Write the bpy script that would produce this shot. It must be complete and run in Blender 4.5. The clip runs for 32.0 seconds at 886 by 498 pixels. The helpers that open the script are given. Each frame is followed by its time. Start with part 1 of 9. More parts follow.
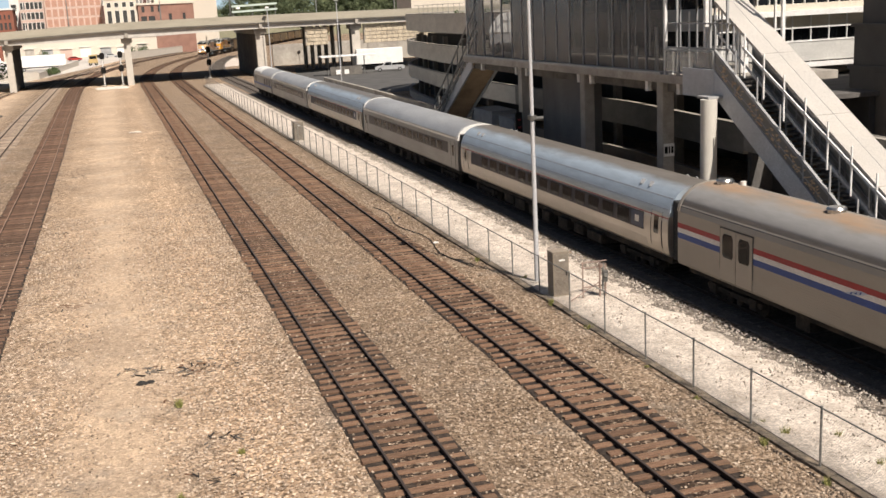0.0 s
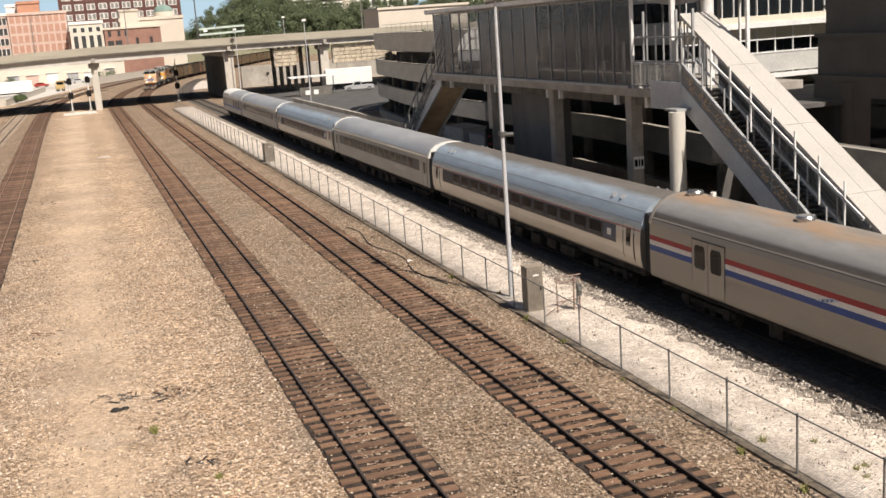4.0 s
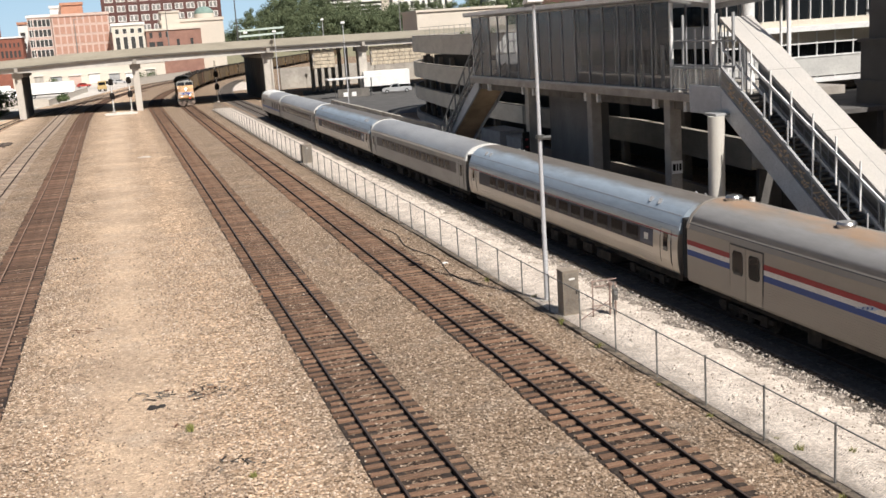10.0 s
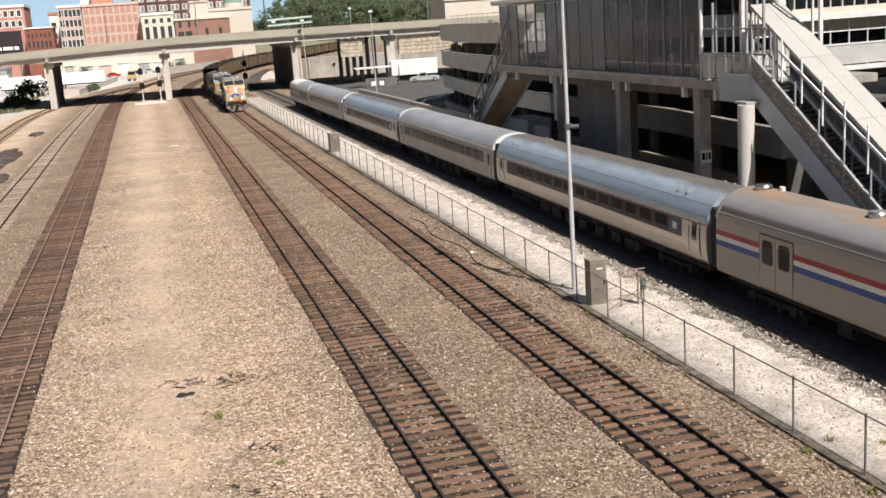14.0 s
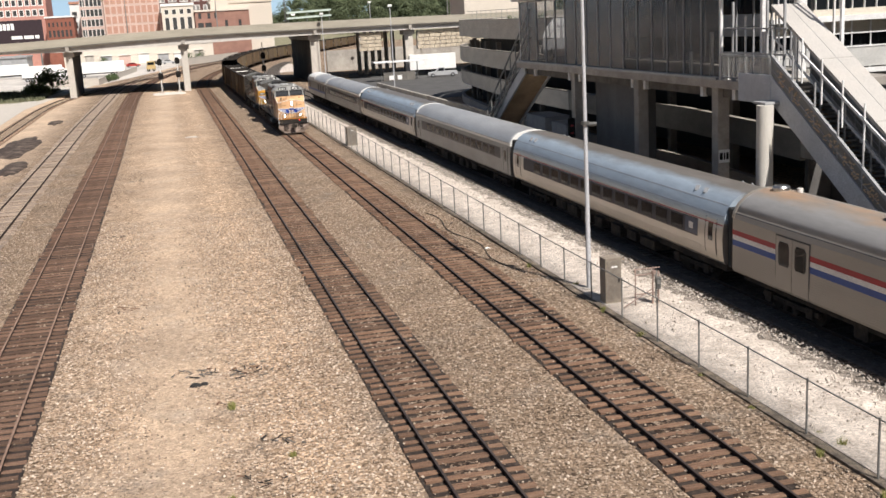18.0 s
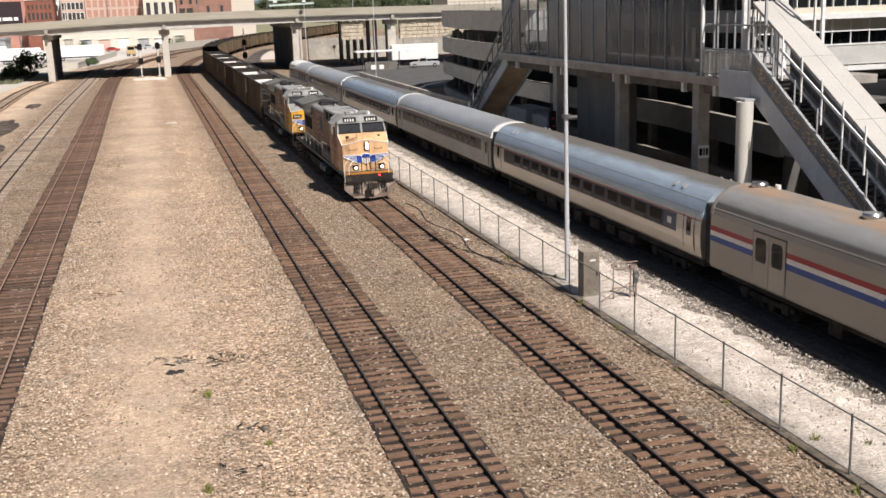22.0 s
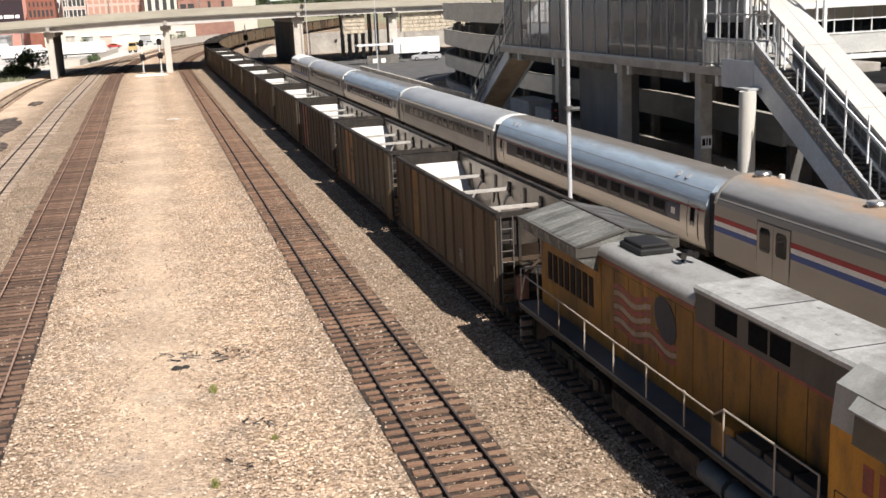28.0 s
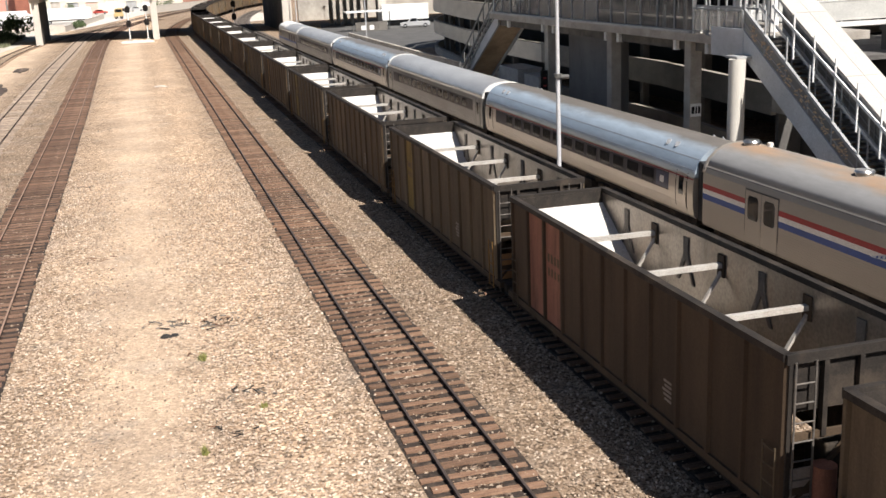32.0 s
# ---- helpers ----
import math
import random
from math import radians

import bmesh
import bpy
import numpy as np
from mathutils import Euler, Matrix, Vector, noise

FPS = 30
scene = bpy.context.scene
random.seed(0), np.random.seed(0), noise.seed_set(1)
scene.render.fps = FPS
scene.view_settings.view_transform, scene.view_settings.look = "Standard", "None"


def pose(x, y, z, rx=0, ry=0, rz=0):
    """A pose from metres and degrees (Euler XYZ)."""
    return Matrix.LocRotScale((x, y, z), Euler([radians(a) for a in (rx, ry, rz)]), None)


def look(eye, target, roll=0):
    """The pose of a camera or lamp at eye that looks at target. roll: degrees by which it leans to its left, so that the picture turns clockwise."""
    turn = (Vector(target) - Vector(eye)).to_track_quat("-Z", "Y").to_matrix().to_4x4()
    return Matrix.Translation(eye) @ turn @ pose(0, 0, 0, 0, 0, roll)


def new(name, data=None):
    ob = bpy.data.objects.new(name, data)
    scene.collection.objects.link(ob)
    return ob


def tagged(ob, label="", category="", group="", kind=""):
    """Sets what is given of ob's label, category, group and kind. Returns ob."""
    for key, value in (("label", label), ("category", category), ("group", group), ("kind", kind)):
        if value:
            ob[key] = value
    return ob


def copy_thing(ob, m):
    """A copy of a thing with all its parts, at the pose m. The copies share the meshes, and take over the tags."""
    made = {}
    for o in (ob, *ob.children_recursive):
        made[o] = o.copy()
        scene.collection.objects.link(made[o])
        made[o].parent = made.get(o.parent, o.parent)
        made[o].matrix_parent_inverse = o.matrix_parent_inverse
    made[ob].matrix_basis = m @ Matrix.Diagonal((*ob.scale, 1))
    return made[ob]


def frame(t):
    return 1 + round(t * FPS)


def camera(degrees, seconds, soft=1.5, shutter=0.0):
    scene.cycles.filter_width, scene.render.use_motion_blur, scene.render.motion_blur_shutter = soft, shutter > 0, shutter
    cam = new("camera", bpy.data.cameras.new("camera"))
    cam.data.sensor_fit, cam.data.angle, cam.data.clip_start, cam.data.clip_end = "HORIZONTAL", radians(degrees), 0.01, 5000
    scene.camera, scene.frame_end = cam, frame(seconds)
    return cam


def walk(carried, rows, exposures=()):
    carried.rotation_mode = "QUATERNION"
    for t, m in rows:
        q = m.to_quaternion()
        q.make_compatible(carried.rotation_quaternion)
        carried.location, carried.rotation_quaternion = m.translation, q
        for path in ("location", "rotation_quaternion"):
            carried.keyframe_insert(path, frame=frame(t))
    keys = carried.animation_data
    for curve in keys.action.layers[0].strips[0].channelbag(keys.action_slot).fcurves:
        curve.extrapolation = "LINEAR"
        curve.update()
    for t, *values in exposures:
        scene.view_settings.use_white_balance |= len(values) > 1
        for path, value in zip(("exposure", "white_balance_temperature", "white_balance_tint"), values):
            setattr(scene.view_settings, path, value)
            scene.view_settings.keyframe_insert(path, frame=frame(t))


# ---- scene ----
cam = camera(45.0, 32.0, soft=1.55)

# a hand-held camera on a footbridge, about eleven metres over the rails
EYE = (0.0, 0.0, 11.27)
PATH = [
    (0.0, pose(*EYE, 77.235, 2.859, -17.232)),
    (0.5, pose(*EYE, 77.710, 4.051, -17.675)),
    (1.0, pose(*EYE, 77.443, 4.523, -18.248)),
    (1.5, pose(*EYE, 77.117, 4.270, -18.479)),
    (2.0, pose(*EYE, 76.856, 4.178, -18.478)),
    (2.5, pose(*EYE, 77.124, 3.809, -18.556)),
    (3.0, pose(*EYE, 77.108, 3.952, -18.929)),
    (3.5, pose(*EYE, 77.578, 4.127, -19.124)),
    (5.5, pose(*EYE, 78.941, 2.843, -17.665)),
    (6.0, pose(*EYE, 79.158, 2.947, -17.564)),
    (6.5, pose(*EYE, 79.117, 3.103, -17.550)),
    (7.0, pose(*EYE, 79.058, 3.228, -17.590)),
    (7.5, pose(*EYE, 79.173, 3.194, -17.676)),
    (8.0, pose(*EYE, 79.336, 2.809, -17.721)),
    (8.5, pose(*EYE, 79.391, 2.785, -17.597)),
    (9.0, pose(*EYE, 79.285, 3.529, -17.430)),
    (9.5, pose(*EYE, 78.943, 2.923, -16.844)),
    (10.0, pose(*EYE, 78.348, 3.719, -16.911)),
    (10.5, pose(*EYE, 78.165, 3.831, -17.046)),
    (11.0, pose(*EYE, 77.971, 4.250, -17.190)),
    (11.5, pose(*EYE, 77.762, 4.406, -17.093)),
    (12.0, pose(*EYE, 77.590, 4.215, -16.718)),
    (12.5, pose(*EYE, 77.592, 4.498, -16.708)),
    (13.0, pose(*EYE, 77.668, 3.686, -16.149)),
    (13.5, pose(*EYE, 77.829, 3.788, -15.801)),
    (14.0, pose(*EYE, 77.863, 3.910, -15.450)),
    (14.5, pose(*EYE, 77.770, 3.905, -15.019)),
    (16.5, pose(*EYE, 77.911, 3.227, -14.788)),
    (17.0, pose(*EYE, 77.942, 3.165, -14.609)),
    (17.5, pose(*EYE, 77.860, 3.080, -14.488)),
    (18.0, pose(*EYE, 77.673, 3.066, -14.442)),
    (18.5, pose(*EYE, 77.589, 3.037, -14.374)),
    (19.0, pose(*EYE, 77.640, 3.142, -14.447)),
    (19.5, pose(*EYE, 77.573, 2.859, -14.602)),
    (20.0, pose(*EYE, 77.355, 2.170, -14.813)),
    (20.5, pose(*EYE, 77.234, 2.247, -15.018)),
    (21.0, pose(*EYE, 77.185, 2.069, -15.181)),
    (21.5, pose(*EYE, 77.173, 2.012, -15.301)),
    (22.0, pose(*EYE, 77.146, 1.926, -15.337)),
    (22.5, pose(*EYE, 77.139, 2.031, -15.309)),
    (23.0, pose(*EYE, 77.194, 2.099, -15.300)),
    (23.5, pose(*EYE, 77.038, 2.025, -15.294)),
    (24.0, pose(*EYE, 77.010, 1.996, -15.229)),
    (24.5, pose(*EYE, 77.055, 2.054, -15.148)),
    (25.0, pose(*EYE, 77.062, 2.080, -15.093)),
    (25.5, pose(*EYE, 76.988, 2.143, -15.008)),
    (27.5, pose(*EYE, 76.822, 2.373, -15.171)),
    (28.0, pose(*EYE, 76.779, 2.556, -15.278)),
    (28.5, pose(*EYE, 76.708, 2.312, -14.910)),
    (29.0, pose(*EYE, 76.908, 2.367, -14.450)),
    (29.5, pose(*EYE, 76.658, 2.566, -14.021)),
    (30.0, pose(*EYE, 76.694, 2.982, -14.619)),
    (30.5, pose(*EYE, 76.725, 2.303, -15.299)),
    (31.0, pose(*EYE, 76.029, 2.838, -15.664)),
    (31.5, pose(*EYE, 75.267, 2.915, -15.429)),
    (32.0, pose(*EYE, 75.052, 2.411, -15.853)),
]
walk(cam, PATH, [(0.0, 0.53, 6640, 12), (7.0, 0.55, 6530, 12), (9.0, 0.56, 6260, 11), (22.0, 0.50, 6190, 12), (25.5, 0.53, 6180, 12), (27.5, 0.79, 6170, 11), (29.0, 0.87, 6200, 11), (32.0, 0.90, 6220, 11)])


# ---- daylight: a high sun behind the camera's right shoulder ----
SUN_WAY = Vector((0.24, -0.82, 1.0)).normalized()
SUN_EL = math.asin(SUN_WAY.z)
SUN_AZ = math.atan2(SUN_WAY.x, SUN_WAY.y)
world = bpy.data.worlds.new("sky")
scene.world = world
world.use_nodes = True
wn = world.node_tree
wn.nodes.clear()
sky = wn.nodes.new("ShaderNodeTexSky")
sky.sky_type = "NISHITA"
sky.sun_disc = False
sky.sun_elevation, sky.sun_rotation = SUN_EL, SUN_AZ
sky.altitude, sky.air_density, sky.dust_density, sky.ozone_density = 200, 1.0, 1.5, 1.0
wbg = wn.nodes.new("ShaderNodeBackground")
wbg.inputs["Strength"].default_value = 0.037
wout = wn.nodes.new("ShaderNodeOutputWorld")
wn.links.new(sky.outputs[0], wbg.inputs["Color"])
wn.links.new(wbg.outputs[0], wout.inputs["Surface"])
sun_data = bpy.data.lights.new("sun", "SUN")
sun_data.energy, sun_data.angle, sun_data.color = 4.9, radians(0.5), (1.0, 0.94, 0.85)
sun = new("sun", sun_data)
sun.matrix_world = look(SUN_WAY * 300, (0, 0, 0))


# ---- materials ----
def surf(name, col, col2=None, scale=1.0, rough=0.8, metal=0.0, grain=25.0, grain_amt=0.25, bump=0.15, stretch=(1, 1, 1), vary=0.0, spec=0.4, dirt=None, dirt_amt=0.5, dirt_scale=0.5):
    """A worn surface: broad stains between two tones, fine grain, relief, and dirt patches."""
    m = bpy.data.materials.new(name)
    m.use_nodes = True
    nt = m.node_tree
    nd, lk = nt.nodes, nt.links
    b = nd["Principled BSDF"]
    b.inputs["Roughness"].default_value, b.inputs["Metallic"].default_value = rough, metal
    b.inputs["Specular IOR Level"].default_value = spec
    tc = nd.new("ShaderNodeTexCoord")
    mp = nd.new("ShaderNodeMapping")
    mp.inputs["Scale"].default_value = stretch
    lk.new(tc.outputs["Object"], mp.inputs["Vector"])
    n1 = nd.new("ShaderNodeTexNoise")
    n1.inputs["Scale"].default_value, n1.inputs["Detail"].default_value, n1.inputs["Roughness"].default_value = scale, 6, 0.65
    lk.new(mp.outputs[0], n1.inputs["Vector"])
    r1 = nd.new("ShaderNodeValToRGB")
    col2 = col2 or tuple(c * 0.75 for c in col)
    r1.color_ramp.elements[0].position, r1.color_ramp.elements[1].position = 0.35, 0.65
    r1.color_ramp.elements[0].color, r1.color_ramp.elements[1].color = (*col2, 1), (*col, 1)
    lk.new(n1.outputs["Fac"], r1.inputs["Fac"])
    last = r1.outputs["Color"]
    n2 = nd.new("ShaderNodeTexNoise")
    n2.inputs["Scale"].default_value, n2.inputs["Detail"].default_value = grain, 3
    lk.new(tc.outputs["Object"], n2.inputs["Vector"])
    mr = nd.new("ShaderNodeMapRange")
    mr.inputs["From Min"].default_value, mr.inputs["From Max"].default_value = 0.25, 0.75
    mr.inputs["To Min"].default_value, mr.inputs["To Max"].default_value = 1 - grain_amt, 1 + grain_amt
    lk.new(n2.outputs["Fac"], mr.inputs["Value"])
    mul = nd.new("ShaderNodeVectorMath")
    mul.operation = "SCALE"
    lk.new(last, mul.inputs[0])
    lk.new(mr.outputs[0], mul.inputs["Scale"])
    last = mul.outputs[0]
    if dirt:
        n3 = nd.new("ShaderNodeTexNoise")
        n3.inputs["Scale"].default_value, n3.inputs["Detail"].default_value, n3.inputs["Roughness"].default_value = dirt_scale, 8, 0.7
        lk.new(mp.outputs[0], n3.inputs["Vector"])
        r3 = nd.new("ShaderNodeValToRGB")
        r3.color_ramp.elements[0].position, r3.color_ramp.elements[1].position = 0.48, 0.68
        r3.color_ramp.elements[1].color = (dirt_amt,) * 3 + (1,)
        lk.new(n3.outputs["Fac"], r3.inputs["Fac"])
        mx = nd.new("ShaderNodeMixRGB")
        mx.inputs["Color2"].default_value = (*dirt, 1)
        lk.new(r3.outputs[0], mx.inputs["Fac"])
        lk.new(last, mx.inputs["Color1"])
        last = mx.outputs[0]
    if vary:
        oi = nd.new("ShaderNodeObjectInfo")
        mv = nd.new("ShaderNodeMapRange")
        mv.inputs["To Min"].default_value, mv.inputs["To Max"].default_value = 1 - vary, 1 + vary
        lk.new(oi.outputs["Random"], mv.inputs["Value"])
        sc = nd.new("ShaderNodeVectorMath")
        sc.operation = "SCALE"
        lk.new(last, sc.inputs[0])
        lk.new(mv.outputs[0], sc.inputs["Scale"])
        last = sc.outputs[0]
    lk.new(last, b.inputs["Base Color"])
    if bump:
        bp = nd.new("ShaderNodeBump")
        bp.inputs["Strength"].default_value, bp.inputs["Distance"].default_value = bump, 0.02
        lk.new(n2.outputs["Fac"], bp.inputs["Height"])
        lk.new(bp.outputs[0], b.inputs["Normal"])
    return m


def glow(name, col, strength):
    m = bpy.data.materials.new(name)
    m.use_nodes = True
    b = m.node_tree.nodes["Principled BSDF"]
    b.inputs["Base Color"].default_value = (*col, 1)
    b.inputs["Emission Color"].default_value, b.inputs["Emission Strength"].default_value = (*col, 1), strength
    return m


def glass(name, col, rough=0.05, alpha=1.0, spec=0.7, vary=0.0):
    m = bpy.data.materials.new(name)
    m.use_nodes = True
    b = m.node_tree.nodes["Principled BSDF"]
    b.inputs["Base Color"].default_value, b.inputs["Roughness"].default_value = (*col, 1), rough
    b.inputs["Specular IOR Level"].default_value = spec
    b.inputs["Alpha"].default_value = alpha
    if vary:
        nt = m.node_tree
        oi = nt.nodes.new("ShaderNodeObjectInfo")
        tc = nt.nodes.new("ShaderNodeTexCoord")
        nz = nt.nodes.new("ShaderNodeTexNoise")
        nz.inputs["Scale"].default_value, nz.inputs["Detail"].default_value = 0.7, 5
        nt.links.new(tc.outputs["Object"], nz.inputs["Vector"])
        ad = nt.nodes.new("ShaderNodeMath")
        ad.operation = "ADD"
        nt.links.new(oi.outputs["Random"], ad.inputs[0])
        nt.links.new(nz.outputs["Fac"], ad.inputs[1])
        mr = nt.nodes.new("ShaderNodeMapRange")
        mr.inputs["From Max"].default_value = 2.0
        mr.inputs["To Min"].default_value, mr.inputs["To Max"].default_value = 1 - vary, 1 + vary
        nt.links.new(ad.outputs[0], mr.inputs["Value"])
        sc = nt.nodes.new("ShaderNodeVectorMath")
        sc.operation = "SCALE"
        sc.inputs[0].default_value = col
        nt.links.new(mr.outputs[0], sc.inputs["Scale"])
        nt.links.new(sc.outputs[0], b.inputs["Base Color"])
    return m


def ground_material():
    """Crushed-stone ballast with a trodden sandy strip and old oil stains."""
    m = bpy.data.materials.new("gravel")
    m.use_nodes = True
    nt = m.node_tree
    nd, lk = nt.nodes, nt.links
    b = nd["Principled BSDF"]
    b.inputs["Roughness"].default_value, b.inputs["Specular IOR Level"].default_value = 0.95, 0.15
    tc = nd.new("ShaderNodeTexCoord")

    def noise_tex(scale, detail=4, rough=0.6, src=None):
        n = nd.new("ShaderNodeTexNoise")
        n.inputs["Scale"].default_value, n.inputs["Detail"].default_value, n.inputs["Roughness"].default_value = scale, detail, rough
        lk.new(src or tc.outputs["Object"], n.inputs["Vector"])
        return n.outputs["Fac"]

    def ramp(fac, stops):
        r = nd.new("ShaderNodeValToRGB")
        for i, (p, c) in enumerate(stops):
            e = r.color_ramp.elements[i] if i < 2 else r.color_ramp.elements.new(p)
            e.position, e.color = p, (*c, 1)
        lk.new(fac, r.inputs["Fac"])
        return r.outputs[0]

    def mix(fac, a, c, kind="MIX"):
        x = nd.new("ShaderNodeMixRGB")
        x.blend_type = kind
        for sock, val in (("Fac", fac), ("Color1", a), ("Color2", c)):
            if isinstance(val, (int, float)):
                x.inputs[sock].default_value = val
            elif isinstance(val, tuple):
                x.inputs[sock].default_value = (*val, 1)
            else:
                lk.new(val, x.inputs[sock])
        return x.outputs[0]

    def math_node(op, a, c=None):
        x = nd.new("ShaderNodeMath")
        x.operation = op
        for i, val in enumerate((a, c)):
            if isinstance(val, (int, float)):
                x.inputs[i].default_value = val
            elif val is not None:
                lk.new(val, x.inputs[i])
        return x.outputs[0]

    vo = nd.new("ShaderNodeTexVoronoi")
    vo.inputs["Scale"].default_value = 11.5
    lk.new(tc.outputs["Object"], vo.inputs["Vector"])
    sep0 = nd.new("ShaderNodeSeparateColor")
    lk.new(vo.outputs["Color"], sep0.inputs[0])
    stones = ramp(sep0.outputs[0], [(0.0, (0.085, 0.06, 0.042)), (1.0, (0.55, 0.44, 0.335)), (0.3, (0.205, 0.148, 0.102)), (0.72, (0.315, 0.23, 0.162)), (0.9, (0.42, 0.32, 0.235))])
    sand = ramp(noise_tex(13, 5, 0.75), [(0.32, (0.44, 0.325, 0.232)), (0.68, (0.82, 0.64, 0.475))])
    sep = nd.new("ShaderNodeSeparateXYZ")
    lk.new(tc.outputs["Object"], sep.inputs[0])
    # sandy strip between the two left tracks
    off = math_node("ABSOLUTE", math_node("ADD", sep.outputs[0], 0.9))
    wob = math_node("MULTIPLY", math_node("SUBTRACT", noise_tex(0.8, 8, 0.75), 0.5), 6.0)
    strip = math_node("SUBTRACT", 2.1, math_node("ADD", off, wob))
    sfac = nd.new("ShaderNodeMapRange")
    sfac.inputs["From Min"].default_value, sfac.inputs["From Max"].default_value = -1.3, 1.3
    sfac.inputs["To Max"].default_value = 0.78
    lk.new(strip, sfac.inputs["Value"])
    base = mix(sfac.outputs[0], stones, sand)
    # paler, greyer stone spread on both sides of the sandy strip
    side = nd.new("ShaderNodeMapRange")
    side.inputs["From Min"].default_value, side.inputs["From Max"].default_value = 5.6, 3.0
    lk.new(math_node("ADD", math_node("ABSOLUTE", sep.outputs[0]), wob), side.inputs["Value"])
    paler = mix(1.0, stones, (1.75, 1.72, 1.68), "MULTIPLY")
    base = mix(math_node("MULTIPLY", side.outputs[0], math_node("SUBTRACT", 1.0, sfac.outputs[0])), base, paler)
    # pale trodden dirt along the yard's edge
    edge = nd.new("ShaderNodeMapRange")
    edge.inputs["From Min"].default_value, edge.inputs["From Max"].default_value = -12.5, -16.5
    lk.new(math_node("ADD", sep.outputs[0], wob), edge.inputs["Value"])
    base = mix(math_node("MULTIPLY", edge.outputs[0], 0.8), base, sand)
    # broad tone changes and grey patches
    tone = ramp(noise_tex(0.22, 6, 0.65), [(0.3, (0.74, 0.73, 0.72)), (0.7, (1.14, 1.12, 1.08))])
    base = mix(1.0, base, tone, "MULTIPLY")
    mottle = ramp(noise_tex(2.6, 8, 0.75), [(0.34, (0.76, 0.75, 0.74)), (0.66, (1.22, 1.21, 1.20))])
    base = mix(1.0, base, mottle, "MULTIPLY")
    stain = ramp(noise_tex(0.6, 8, 0.75), [(0.60, (0, 0, 0)), (0.78, (1, 1, 1))])
    base = mix(math_node("MULTIPLY", stain, 0.4), base, (0.16, 0.125, 0.09))
    grey = ramp(noise_tex(0.5, 6, 0.7), [(0.52, (0, 0, 0)), (0.72, (1, 1, 1))])
    base = mix(math_node("MULTIPLY", grey, 0.35), base, (0.36, 0.33, 0.29))
    lk.new(base, b.inputs["Base Color"])
    hgt = math_node("ADD", math_node("MULTIPLY", vo.outputs["Distance"], -0.9), noise_tex(28, 3))
    bp = nd.new("ShaderNodeBump")
    bp.inputs["Strength"].default_value, bp.inputs["Distance"].default_value = 0.9, 0.05
    lk.new(hgt, bp.inputs["Height"])
    lk.new(bp.outputs[0], b.inputs["Normal"])
    return m


def crib_material(name, pale):
    """Stones fouled with brown dust: single pale ones among dark."""
    m = bpy.data.materials.new(name)
    m.use_nodes = True
    nt = m.node_tree
    nd, lk = nt.nodes, nt.links
    b = nd["Principled BSDF"]
    b.inputs["Roughness"].default_value, b.inputs["Specular IOR Level"].default_value = 0.95, 0.15
    tc = nd.new("ShaderNodeTexCoord")
    vo = nd.new("ShaderNodeTexVoronoi")
    vo.inputs["Scale"].default_value = 12.0
    lk.new(tc.outputs["Object"], vo.inputs["Vector"])
    sp = nd.new("ShaderNodeSeparateColor")
    lk.new(vo.outputs["Color"], sp.inputs[0])
    nz = nd.new("ShaderNodeTexNoise")
    nz.inputs["Scale"].default_value, nz.inputs["Detail"].default_value = 0.9, 5
    lk.new(tc.outputs["Object"], nz.inputs["Vector"])
    ad = nd.new("ShaderNodeMath")
    ad.operation = "MULTIPLY_ADD"
    lk.new(nz.outputs["Fac"], ad.inputs[0])
    ad.inputs[1].default_value = 0.9
    lk.new(sp.outputs[0], ad.inputs[2])
    r = nd.new("ShaderNodeValToRGB")
    for i, (q, c) in enumerate(((0.40, (0.02, 0.013, 0.01)), (1.42, (0.38, 0.295, 0.22)), (0.85, (0.05, 0.033, 0.023)), (1.55 - pale, (0.115, 0.078, 0.054)))):
        e = r.color_ramp.elements[i] if i < 2 else r.color_ramp.elements.new(min(1.0, q / 1.5))
        e.position, e.color = min(1.0, q / 1.5), (*c, 1)
    sc = nd.new("ShaderNodeMath")
    sc.operation = "DIVIDE"
    lk.new(ad.outputs[0], sc.inputs[0])
    sc.inputs[1].default_value = 1.5
    lk.new(sc.outputs[0], r.inputs["Fac"])
    lk.new(r.outputs[0], b.inputs["Base Color"])
    bp = nd.new("ShaderNodeBump")
    bp.inputs["Strength"].default_value, bp.inputs["Distance"].default_value = 1.0, 0.05
    bp.invert = True
    lk.new(vo.outputs["Distance"], bp.inputs["Height"])
    lk.new(bp.outputs[0], b.inputs["Normal"])
    return m


M_GRAVEL = ground_material()
M_TIE = surf("creosoted_wood", (0.205, 0.118, 0.072), (0.115, 0.065, 0.04), 3.0, 0.9, stretch=(0.6, 4, 4), grain=34, grain_amt=0.35, bump=0.5, vary=0.3, dirt=(0.25, 0.18, 0.125), dirt_amt=0.35, dirt_scale=1.6)
M_BED = surf("fouled_ballast", (0.035, 0.024, 0.017), (0.018, 0.012, 0.009), 1.6, 0.95, grain=14, grain_amt=0.5, bump=0.8, dirt=(0.22, 0.16, 0.115), dirt_amt=0.3, dirt_scale=5.0)
M_BED_DARK = surf("oily_ballast", (0.034, 0.023, 0.017), (0.018, 0.012, 0.01), 1.2, 0.95, grain=14, grain_amt=0.5, bump=0.8, dirt=(0.12, 0.085, 0.06), dirt_amt=0.3, dirt_scale=3.0)
M_CRIB = crib_material("crib_stone", 0.40)
M_CRIBDARK = crib_material("dark_crib_stone", 0.22)
M_BED_SHADE = surf("shaded_brown_ballast", (0.13, 0.108, 0.09), (0.075, 0.062, 0.052), 1.6, 0.95, grain=12, grain_amt=0.45, bump=0.8)
